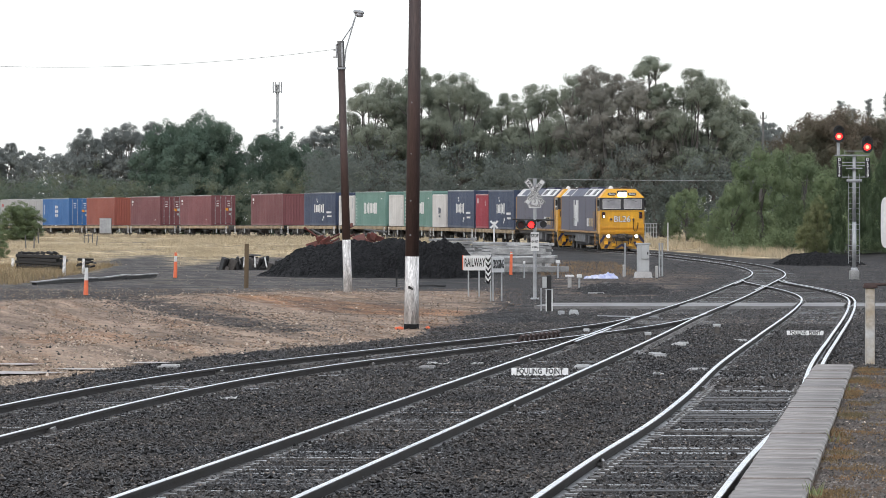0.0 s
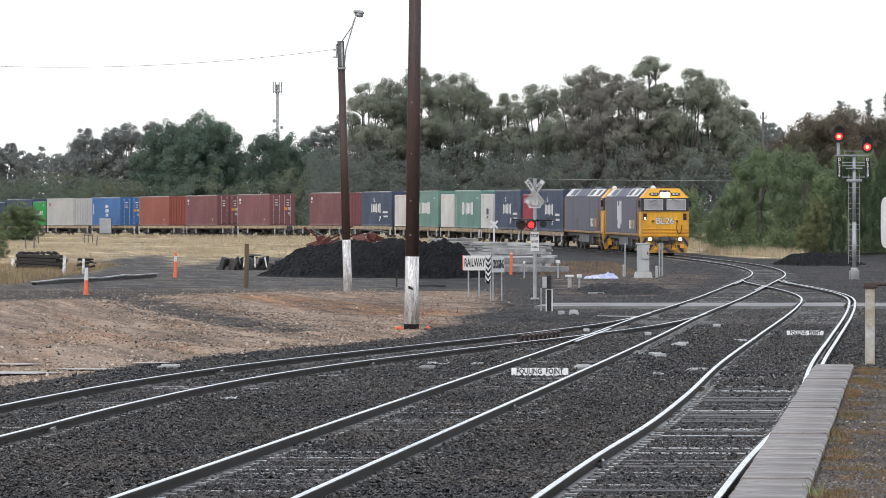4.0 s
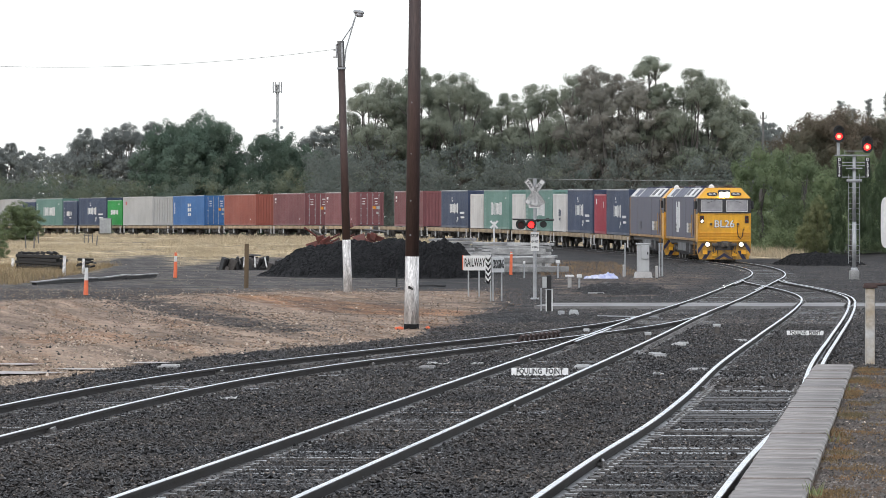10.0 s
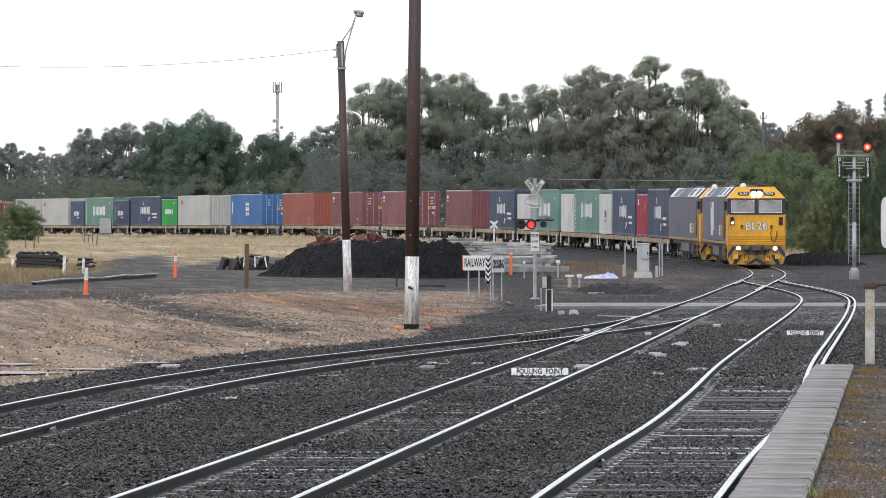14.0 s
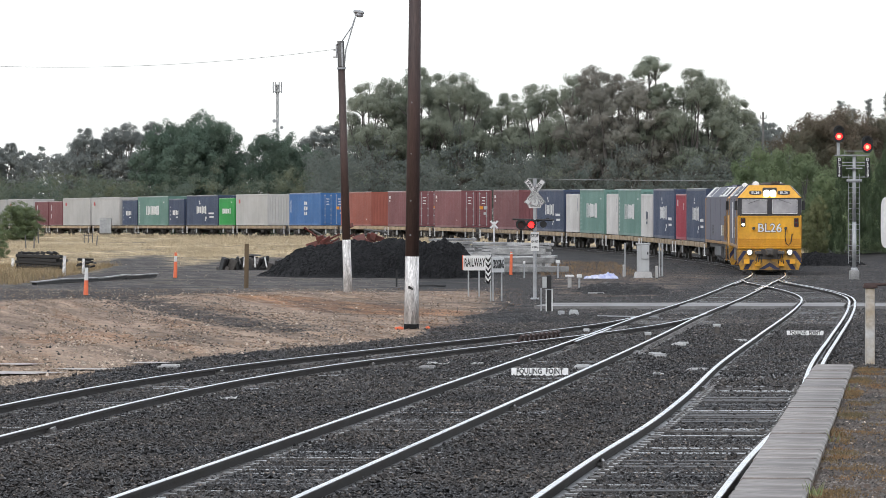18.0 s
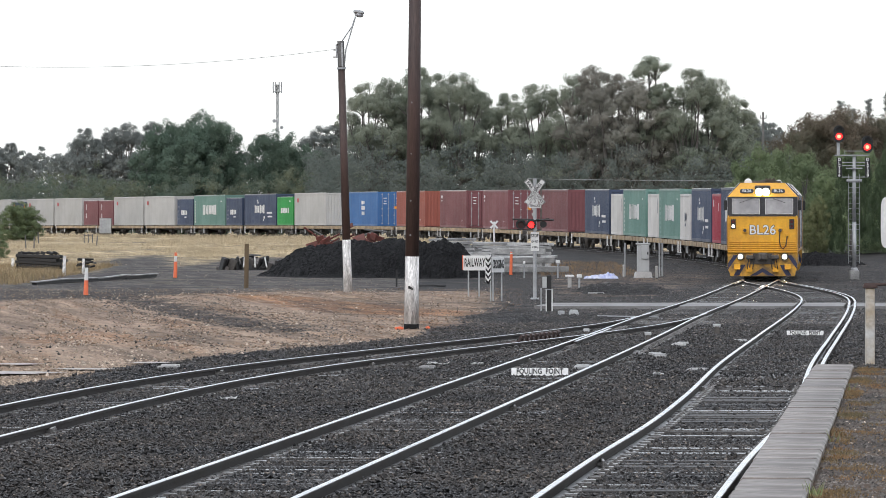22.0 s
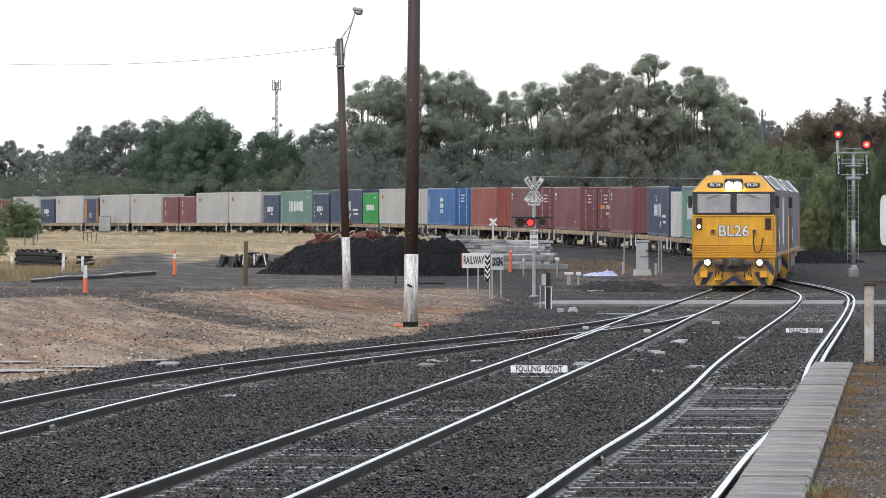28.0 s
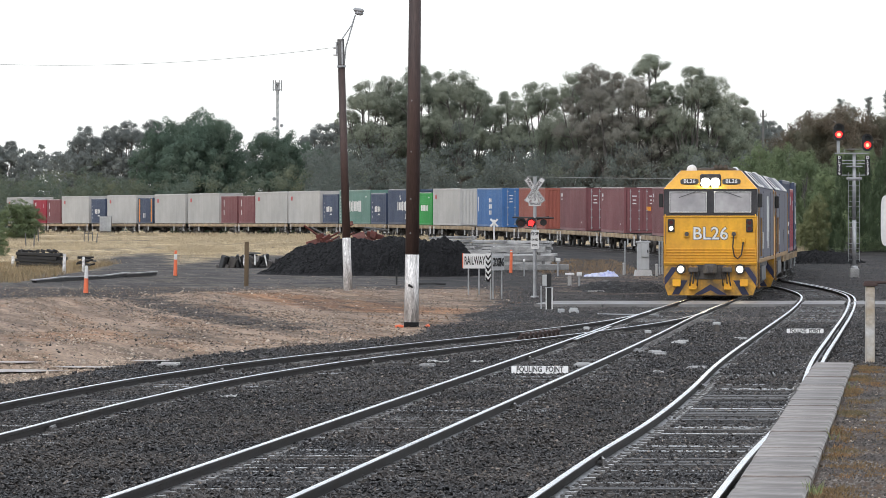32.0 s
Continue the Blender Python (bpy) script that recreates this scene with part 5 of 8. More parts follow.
def train():
    for front, first in ((0.4, True), (21.2, False)):
        MOVING.append((locomotive(first), front, front + 19.9, 0.0))
    w = wagon()
    for i, front in enumerate(WAGONS):
        MOVING.append((w if i == 0 else copy_thing(w, Matrix()), front, front + 19.0, 0.0))
    made = {}
    for kind, front in LOADS:
        if kind in made:
            ob = copy_thing(made[kind], Matrix())
        else:
            ob = made[kind] = container(*KINDS[kind])
        MOVING.append((ob, front, front + (12.19 if KINDS[kind][1] else 6.06), 1.11))


train()


# ---- trees and grass ----
def unit(v):
    return v / np.maximum(np.linalg.norm(v, axis=1), 1e-6)[:, None]


def leaf_quads(rng, centres, radii, per, size, hang=0.0, shell=0.35, hubs=None):
    """Small rhombic leaf tufts that lie round ellipsoids like shingles, and their normals; hang: 1 lets them droop;
    hubs: the middle of the larger clump that each ellipsoid belongs to."""
    n = len(centres) * per
    c, r = np.repeat(centres, per, 0), np.repeat(radii, per, 0)
    h = c if hubs is None else np.repeat(hubs, per, 0)
    d = unit(rng.normal(0, 1, (n, 3)))
    p = c + d * r * (rng.uniform(0, 1, (n, 1)) ** shell) * rng.uniform(0.85, 1.12, (n, 1))
    out = unit(unit(d / r) + 0.9 * unit(p - h + 1e-4) + np.array((0, 0, 0.15)))
    face = unit(out + rng.normal(0, 0.36, (n, 3)))
    a = rng.normal(0, 1, (n, 3))
    a[:, 2] -= hang * 2.5
    a = unit(a - face * np.sum(a * face, axis=1)[:, None])
    b = np.cross(face, a)
    s = size * rng.uniform(0.5, 1.4, (n, 1))
    w = 0.55 - 0.2 * hang
    quads = np.stack([p - a * s, p - b * s * w, p + a * s, p + b * s * w], 1)
    return quads.reshape(-1, 3), np.repeat(out, 4, 0), np.arange(4 * n).reshape(n, 4)


def limb(bm, pts, r0, r1, seg=6):
    k = len(pts) - 1
    for i in range(k):
        a, b = r0 + (r1 - r0) * i / k, r0 + (r1 - r0) * (i + 1) / k
        cyl(bm, pts[i], pts[i + 1], a, b, seg)


def tree_meshes(kind, seed):
    """Trunk and crown of a tree one metre high in plan, to be scaled: returns two meshes for a tree of height 10."""
    r, rng = random.Random(seed), np.random.default_rng(seed)
    bm = bmesh.new()
    centres, radii = [], []
    H = 10.0
    hubs = []
    if kind in ("gum", "thin gum"):
        thin = kind == "thin gum"
        spread = 1.15 if thin else 2.3
        fork = H * (r.uniform(0.4, 0.5) if thin else r.uniform(0.24, 0.34))
        lean = Vector((r.uniform(-0.4, 0.4), r.uniform(-0.4, 0.4), fork))
        limb(bm, [(0, 0, 0), (lean.x * 0.3, lean.y * 0.3, fork * 0.5), lean], 0.23, 0.17, 8)
        heads = [(Vector((lean.x, lean.y, 0)), 0.0, 1.0)]
        for i in range(9):
            a = i * 2.4 + r.uniform(-0.5, 0.5)
            rho = spread * math.sqrt((i + 0.7) / 9.5)
            heads.append((Vector((lean.x + math.cos(a) * rho, lean.y + math.sin(a) * rho, 0)), rho / spread, 1.0))
        for i in range(3 if thin else 9):
            a = i * 2.1 + r.uniform(-0.5, 0.5)
            rho = spread * r.uniform(0.45, 1.0)
            heads.append((Vector((lean.x + math.cos(a) * rho, lean.y + math.sin(a) * rho, 0)), 0.0, -1.0))
        for i, (spot, away, up) in enumerate(heads):
            big = (r.uniform(0.65, 0.95) if thin else r.uniform(0.9, 1.4)) * (1.0 if up > 0 else 0.95)
            flat = r.uniform(0.58, 0.76)
            spot.z = H - big * flat - H * ((0.42 if thin else 0.30) * away ** 2 + r.uniform(0.0, 0.09) * (i > 0)) if up > 0 else H * r.uniform(0.34, 0.66)
            knee = lean.lerp(spot, 0.55) + Vector((r.uniform(-0.25, 0.25), r.uniform(-0.25, 0.25), r.uniform(-0.5, 0.0)))
            limb(bm, [lean, knee, spot], 0.10, 0.035)
            for j in range(20 if up > 0 else 12):
                u, w = r.uniform(0, math.tau), r.uniform(-0.45, 1.0)
                q = math.sqrt(max(0, 1 - w * w))
                k = r.uniform(0.2, 0.36) * big
                end = spot + Vector((math.cos(u) * q * big, math.sin(u) * q * big, w * big * flat)) * r.uniform(0.7, 0.95)
                end.z = min(end.z, H - k * 0.7)
                if j % 4 == 0:
                    limb(bm, [knee.lerp(spot, 0.7), end], 0.028, 0.01, 4)
                centres.append(end)
                radii.append((k * 1.15, k * 1.15, k * 0.8))
                hubs.append(spot)
            centres.append(spot + Vector((0, 0, 0.1)))
            radii.append((big * 0.7, big * 0.7, big * 0.5))
            hubs.append(spot - Vector((0, 0, 0.4)))
        leafy = (150, 0.052, 0.3, 0.25)
    elif kind == "pine":
        limb(bm, [(0, 0, 0), (0.05, 0, 5), (0, 0.05, 9.9)], 0.2, 0.03, 7)
        for i in range(44):
            level = 0.3 + 0.7 * (i + 0.5) / 44
            a, z = i * 2.4 + r.uniform(-0.4, 0.4), H * level
            w = 1.35 * (1.04 - level) ** 0.8 * r.uniform(0.5, 1.15)
            tip = Vector((math.cos(a) * w, math.sin(a) * w, min(z + 0.15 * w, H - 0.1)))
            limb(bm, [(0, 0, z - 0.1), tip], 0.03, 0.01, 4)
            centres += [tip, Vector((tip.x * 0.5, tip.y * 0.5, tip.z - 0.05))]
            hubs += [Vector((0, 0, z - 0.3))] * 2
            radii += [(0.22, 0.22, 0.15), (0.2, 0.2, 0.15)]
        leafy = (60, 0.05, 0.1, 0.3)
    elif kind == "weeping":
        limb(bm, [(0, 0, 0), (0.2, 0, 1.5), (0, 0.2, 3.5), (0.2, 0, 6.0)], 0.4, 0.15, 8)
        lean = r.uniform(-0.6, 0.6)
        for i in range(17):
            a, level = i * 2.4 + r.uniform(-0.35, 0.35), (i + 0.5) / 17
            z = H * (0.12 + 0.68 * level)
            w = 3.3 * math.sqrt(max(0.0, 1 - max(0.0, (level - 0.3) / 0.75) ** 2)) * r.uniform(0.75, 1.1)
            mass = Vector((math.cos(a) * w + lean * level, math.sin(a) * w, z))
            if i % 3 == 0:
                limb(bm, [(0, 0, min(5, z * 0.6)), mass], 0.1, 0.03, 5)
            big = r.uniform(1.15, 1.65) * (1.1 - 0.25 * level)
            for j in range(4):
                centres.append(mass)
                hubs.append(mass)
                radii.append((big * 0.95, big * 0.95, big * 0.85))
            for j in range(9):
                u, q = r.uniform(0, math.tau), r.uniform(-0.7, 1.0)
                s = math.sqrt(max(0, 1 - q * q)) * r.uniform(0.8, 1.0)
                k = r.uniform(0.3, 0.5)
                end = mass + Vector((math.cos(u) * s * big, math.sin(u) * s * big, q * big * 0.8))
                end.z = max(0.2, min(end.z, H - k))
                girth = 4.2 * math.sqrt(max(0.02, 1 - max(0.0, (end.z / (H - 0.3) - 0.35) / 0.65) ** 2))
                if end.xy.length > girth:
                    end.xy *= girth / end.xy.length
                hubs.append(mass)
                centres.append(end)
                radii.append((k, k, k * 1.25))
        leafy = (190, 0.085, 0.5, 0.22)
    else:
        limb(bm, [(0, 0, 0), (0.1, 0, 1.5), (0, 0.1, 3.5), (0.1, 0, 6.5)], 0.35, 0.1, 8)
        for i in range(30):
            a, level = i * 2.4 + r.uniform(-0.3, 0.3), (i + 0.5) / 30
            z = H * (0.06 + 0.82 * level)
            w = 2.9 * math.sqrt(max(0.0, 1 - max(0.0, (level - 0.3) / 0.8) ** 2)) * r.uniform(0.75, 1.05) * (0.75 + 0.25 * min(1, level * 4))
            tip = Vector((math.cos(a) * w, math.sin(a) * w, z))
            if i % 3 == 0:
                limb(bm, [(0, 0, min(6, z * 0.6)), tip], 0.08, 0.02, 5)
            big = r.uniform(0.9, 1.35)
            for j in range(6):
                u, q = r.uniform(0, math.tau), r.uniform(-0.8, 1.0)
                s = math.sqrt(max(0, 1 - q * q)) * r.uniform(0.7, 1.05)
                end = tip + Vector((math.cos(u) * s * big, math.sin(u) * s * big, q * big * 0.85))
                k = r.uniform(0.45, 0.85)
                end.z = max(0.25, min(end.z, H - k * 0.7))
                girth = 3.5 * math.sqrt(max(0.02, 1 - max(0.0, (end.z / (H - 0.4) - 0.4) / 0.6) ** 2))
                if end.xy.length > girth:
                    end.xy *= girth / end.xy.length
                centres.append(end)
                hubs.append(tip)
                radii.append((k, k, k * 0.82))
        for i in range(60):
            z = H * r.uniform(0.06, 0.88)
            w = 2.6 * math.sqrt(max(0.05, 1 - (z / H) ** 2)) * r.uniform(0, 1)
            a = r.uniform(0, math.tau)
            centres.append(Vector((math.cos(a) * w, math.sin(a) * w, z)))
            hubs.append(Vector((0, 0, z - 1)))
            radii.append((0.8, 0.8, 0.7))
        leafy = (175, 0.092, 0.15, 0.25)
    per, size, hang, shell = leafy
    v, out, f = leaf_quads(rng, np.array([tuple(c) for c in centres]), np.array(radii), per, size, hang, shell, np.array([tuple(c) for c in hubs]))
    return finish("trunk", bm, M["bark"]), v, f, out


TREES = {}


def tree(kind, leaf, variant, x, y, height, width, turn, label, group="background trees"):
    key = (kind, leaf, variant)
    if key not in TREES:
        trunk, v, f, out = tree_meshes(kind, 100 + 17 * variant + len(kind))
        TREES[key] = (trunk, faces_mesh("crown", v, f, M[leaf], False, out))
    k = height / 10.0
    root = thing("tree", at(x, y, turn, -0.1) @ Matrix.Diagonal((width * k, width * k, k, 1)), label, "tree", group)
    put("trunk", TREES[key][0], root)
    put("crown", TREES[key][1], root)
    return root


GUM = "tall olive-green gum tree with an open crown"
# x, y, height, width, kind, leaf
GROVE = ((-7.2, 520, 15.4, 0.85, "gum", "gum"), (-4.9, 524, 15.9, 0.7, "gum", "gum"), (-2.2, 522, 16.9, 0.8, "gum", "gum"), (-0.4, 526, 16.5, 0.75, "gum", "gum"),
         (1.6, 520, 16.4, 0.75, "gum", "gum"), (3.3, 528, 15.2, 0.75, "gum", "gum"), (6.8, 524, 14.4, 0.8, "gum", "gum"), (9.6, 520, 15.3, 0.8, "gum", "gum"),
         (12.4, 516, 16.1, 0.7, "gum", "gum"), (14.4, 512, 16.8, 0.7, "gum", "gum_brown"), (16.6, 508, 15.9, 0.8, "gum", "gum_brown"), (18.6, 506, 15.4, 0.8, "gum", "gum_brown"),
         (20.3, 508, 17.5, 0.95, "thin gum", "gum"), (21.4, 514, 13.2, 0.75, "gum", "gum_brown"), (23.7, 505, 16.3, 0.8, "gum", "gum"), (25.7, 508, 15.6, 0.75, "gum", "gum"),
         (28.3, 512, 13.7, 0.72, "gum", "gum"), (31.0, 560, 11.0, 0.8, "gum", "gum"), (-9.0, 560, 11.6, 0.9, "gum", "gum_grey"), (-13.2, 640, 13.6, 0.9, "thin gum", "gum_grey"), (-14.8, 660, 13.8, 0.95, "gum", "gum_grey"),
         (12.2, 540, 11.8, 1.2, "gum", "gum"), (6.0, 545, 11.4, 1.2, "gum", "gum"), (22.5, 545, 12.0, 1.2, "gum", "gum_brown"), (-1.0, 550, 12.2, 1.2, "gum", "gum"), (-5.5, 548, 11.4, 1.1, "gum", "gum"), (17.0, 540, 12.4, 1.2, "gum", "gum_brown"))
for i, (x, y, h, w, kind, leaf) in enumerate(GROVE):
    tree(kind, leaf, i % 4, x, y, h, w, i * 77, "tall brownish-green gum tree with a ragged crown" if leaf == "gum_brown" else GUM)
for i, (x, y, h, w) in enumerate(((-33.8, 640, 14.2, 0.78), (-31.2, 646, 15.0, 0.82), (-28.5, 640, 15.3, 0.86), (-26.9, 634, 14.9, 0.7), (-29.8, 632, 13.4, 0.9), (-20.6, 630, 13.2, 0.74), (-18.0, 636, 12.5, 0.78), (-16.3, 640, 11.2, 0.84))):
    tree("dense", "dark_leaf", i % 2, x, y, h, w, i * 100, "dense deep-green tree behind the train")
for i, (x, y, h, w) in enumerate(((-77, 900, 16.0, 0.9), (-63.4, 920, 16.4, 0.68), (-61, 900, 17.9, 0.8), (-57, 910, 18.3, 0.8), (-53.0, 900, 18.9, 0.8), (-48, 890, 18.8, 0.8), (-72.9, 900, 15.4, 0.75), (-44, 900, 16.4, 1.0), (35.4, 620, 14.2, 0.75), (37.0, 625, 13.8, 0.75), (38.9, 630, 13.6, 0.75))):
    tree("gum", "gum_grey", i % 4, x, y, h, w, i * 63 + 150, "distant grey-green gum tree")
for i, (x, y, h, w) in enumerate(((39.6, 600, 13.2, 0.65), (42.8, 590, 14.9, 0.78), (45.4, 596, 14.9, 0.8), (37.4, 610, 12.0, 0.7), (44.0, 592, 14.0, 0.8), (46.7, 598, 14.0, 0.8), (41.0, 596, 14.0, 0.8), (49.0, 600, 14.6, 0.75), (34.8, 605, 10.4, 0.7))):
    tree("dense", "red_leaf", i % 2, x, y, h, w, i * 41, "reddish-brown tree behind the hedge")
for i, (x, y, h) in enumerate(((47.8, 640, 16.4), (49.4, 640, 15.4), (51.2, 640, 16.6), (53.4, 640, 17.4))):
    tree("pine", "gum_grey", 0, x, y, h, 0.95, i * 90, "slender pine-like tree far behind")
# x, y, height, width
for i, (x, y, h, w) in enumerate(((17.75, 388, 4.9, 0.9), (20.7, 346, 8.0, 0.88), (18.7, 343, 5.0, 0.75), (24.2, 356, 7.9, 0.92), (25.7, 334, 7.2, 0.5), (28.5, 326, 9.4, 0.6), (26.6, 344, 7.7, 0.88), (30.6, 346, 7.4, 0.8))):
    # these two get the darkened leaves that paint the gloom under the trees
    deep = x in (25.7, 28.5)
    tree("weeping", "shaded_pepper" if deep else "pepper", i % 2, x, y, h, w, i * 53, "weeping pepper tree behind the signal mast, gloom put into its leaf colour" if deep else "weeping fresh-green pepper tree beside the track", "pepper trees")
for i, (x, y, h, w) in enumerate(((23.5, 334, 3.9, 0.62), (22.6, 333, 2.2, 0.8))):
    tree("dense", "olive_leaf", i % 2, x, y, h, w, i * 67, "pale olive bush among the pepper trees", "bushes")
for i, (x, y, h, w) in enumerate(((-34.6, 432, 3.5, 1.3), (-33.9, 434, 3.1, 1.3), (-37.6, 436, 3.3, 1.2), (-26.6, 316, 1.8, 1.3))):
    tree("dense", "pepper", i % 2, x, y, h, w, i * 120, "low green bush in the dry grass", "bushes")


def scrub(name, label, leaf, x0, x1, y0, y1, low, high, count, seed, size, per=56):
    """Undergrowth that closes the view under the crowns."""
    rng = np.random.default_rng(seed)
    x, y = rng.uniform(x0, x1, count), rng.uniform(y0, y1, count)
    top = low + (high - low) * (0.5 + 0.5 * np.array([noise.noise(Vector((a * 0.21, b * 0.05, seed))) for a, b in zip(x, y)])) * rng.uniform(0.5, 1.1, count)
    z = rng.uniform(0.1, 1, count) * top
    r = rng.uniform(0.5, 1.0, count)
    base = np.array([floor_z(b) for b in y])
    v, out, f = leaf_quads(rng, np.stack([x, y, base + z], 1), np.stack([r, r, r * 0.8], 1), per, size * 0.55, 0.15, 0.35)
    ob = put(name, faces_mesh(name, v, f, M[leaf], False, out))
    tagged(ob, label, "undergrowth", kind="stuff")


scrub("undergrowth", "dark undergrowth beneath the gum trees", "under_leaf", -13, 33, 492, 552, 5.0, 11.5, 3600, 3, 0.19, 70)
scrub("hedge", "hazy scrub along the far paddock", "shrub", -62, -8, 600, 680, 4.5, 9.5, 2100, 4, 0.22, 76)
scrub("far_woods", "distant woods closing the view", "gum_grey", -105, -6, 880, 980, 12.3, 14.8, 3600, 5, 0.46, 48)
scrub("far_trees", "distant grey-green trees in the gap of the skyline", "gum_grey", 47, 66, 900, 960, 14.0, 21.0, 520, 9, 0.46, 48)
scrub("shrubs", "green shrubs behind the pepper trees", "pepper", 20.5, 40, 372, 420, 1.5, 4.2, 420, 6, 0.2)
scrub("low_shrubs", "low green growth at the feet of the pepper trees", "pepper", 17.6, 34, 338, 356, 0.7, 3.0, 420, 7, 0.14, 90)
scrub("red_scrub", "reddish scrub behind the hedge", "red_leaf", 33, 60, 600, 640, 5.0, 9.5, 700, 8, 0.26)


def grass(name, label, material, seed, count, where, h0, h1, lean=0.5, wide=0.02):
    rng = np.random.default_rng(seed)
    x, y = where(rng, count)
    per = 7
    x, y = np.repeat(x, per) + rng.normal(0, 0.1, count * per), np.repeat(y, per) + rng.normal(0, 0.12, count * per)
    n = len(x)
    z = 1.2 * soft(200, 490, y) - 0.12 * np.exp(-((y - 168) / 40) ** 2) - 0.16
    h = rng.uniform(h0, h1, n)
    a = rng.uniform(0, math.tau, n)
    dx, dy = np.cos(a), np.sin(a)
    w = wide * rng.uniform(0.7, 1.6, n)
    b = rng.uniform(0.05, lean, n) * h
    p0 = np.stack([x - dy * w, y + dx * w, z], 1)
    p1 = np.stack([x + dy * w, y - dx * w, z], 1)
    p2 = np.stack([x + dx * b, y + dy * b, z + h], 1)
    v = np.stack([p0, p1, p2], 1).reshape(-1, 3)
    ob = put(name, faces_mesh(name, v, np.arange(3 * n).reshape(n, 3), material))
    tagged(ob, label, "grass", kind="stuff")


def chosen(x0, x1, y0, y1, least=0.45):
    def where(r, k):
        x, y = r.uniform(x0, x1, k * 6), r.uniform(y0, y1, k * 6)
        patch = np.array([noise.noise(Vector((a * 0.22, b * 0.045, 4))) for a, b in zip(x, y)])
        good = (straw_at(x, y) > r.uniform(least, 1, k * 6)) & (patch > r.uniform(-0.22, 0.28, k * 6))
        x, y = x[good], y[good]
        return x[:k], y[:k]
    return where


def counted(fn):
    def where(r, k):
        x, y = fn(r, k)
        j = r.integers(0, len(x), k)
        return x[j], y[j]
    return where


grass("dry_grass", "tall dry straw-coloured grass of the paddock", M["straw"], 21, 42000, counted(chosen(-48, 6, 250, 470)), 0.05, 0.30, 1.1, 0.0055)
grass("verge_grass", "dry grass below the pepper trees", M["straw"], 22, 4200, counted(chosen(15, 34, 300, 420)), 0.2, 0.7, 0.8, 0.01)
grass("cutting_grass", "sparse rusty weeds between the gravel and the rails", mat("rusty_weed_stalks", (0.30, 0.19, 0.10), (0.20, 0.14, 0.08), rough=0.8, scale=0.8, fine=4, island=0.4, bump=0), 23, 1000, lambda r, k: (r.uniform(4.5, 9.5, k), r.uniform(242, 300, k)), 0.05, 0.26, 1.0, 0.0055)
def beside_line(r, k):
    """Spots on the near side of the main line."""
    i = r.integers(215, 420, k)
    d = LINE[i + 1] - LINE[i]
    return LINE[i, 0] - d[:, 1] * r.uniform(2.1, 5.0, k), LINE[i, 1] + d[:, 0] * r.uniform(2.1, 5.0, k)


grass("rank_grass", "pale rank grass along the edge of the ballast", M["straw"], 25, 7000, beside_line, 0.12, 0.5, 0.9, 0.008)
grass("left_weeds", "brownish weeds at the edge of the gravel road", M["weed"], 24, 3600, lambda r, k: (r.uniform(-25, -17.2, k), r.uniform(216, 285, k)), 0.08, 0.42, 0.9, 0.008)


def platform_weeds():
    rng = np.random.default_rng(9)
    root = thing("platform_weeds", Matrix(), "orange and green weeds along the coping slabs", "weeds", kind="stuff")
    quads = []
    for i in range(5200):
        u = rng.uniform(24, 50)
        w = 0.39 + abs(rng.normal(0, 0.13)) if i % 2 == 0 else rng.uniform(0.4, 1.6)
        if noise.noise(Vector((w * 4.5, u * 0.6, 2))) + 0.5 * noise.noise(Vector((w * 14, u * 2.0, 5))) < rng.uniform(-0.05, 0.25) + 0.25 * (w - 0.45):
            continue
        x, y = -0.842 + 0.0866 * u + w, u
        for k in range(9):
            a = rng.uniform(0, math.tau)
            h = rng.uniform(0.004, 0.018) * (1.5 if w < 0.5 else 1)
            px, py = x + rng.normal(0, 0.03), y + rng.normal(0, 0.08)
            quads.append(((px - 0.004, py, 0.90), (px + 0.004, py, 0.90), (px + math.cos(a) * h * 0.8, py + math.sin(a) * h, 0.91 + h)))
    v = np.array(quads).reshape(-1, 3)
    put("moss", faces_mesh("moss", v, np.arange(len(v)).reshape(-1, 3), mat("rusty_moss", (0.23, 0.125, 0.05), (0.14, 0.115, 0.06), rough=0.8, scale=1.2, fine=9, island=0.4, bump=0)), root)
    quads = []
    for u, n in ((26.4, 22), (26.2, 12), (33, 5), (43, 8)):
        for k in range(n):
            x, y = -0.842 + 0.0866 * u + 0.40 + rng.normal(0, 0.02), u + rng.normal(0, 0.05)
            a, h = rng.uniform(0, math.tau), rng.uniform(0.03, 0.10)
            quads.append(((x - 0.006, y, 0.9), (x + 0.006, y, 0.9), (x + math.cos(a) * h * 0.5, y + math.sin(a) * h * 0.5, 0.9 + h)))
    v = np.array(quads).reshape(-1, 3)
    put("weed_blades", faces_mesh("weed_blades", v, np.arange(len(v)).reshape(-1, 3), mat("fresh_weed_blades", (0.13, 0.19, 0.07), (0.2, 0.2, 0.09), rough=0.6, scale=3, fine=9, island=0.4, bump=0)), root)


platform_weeds()


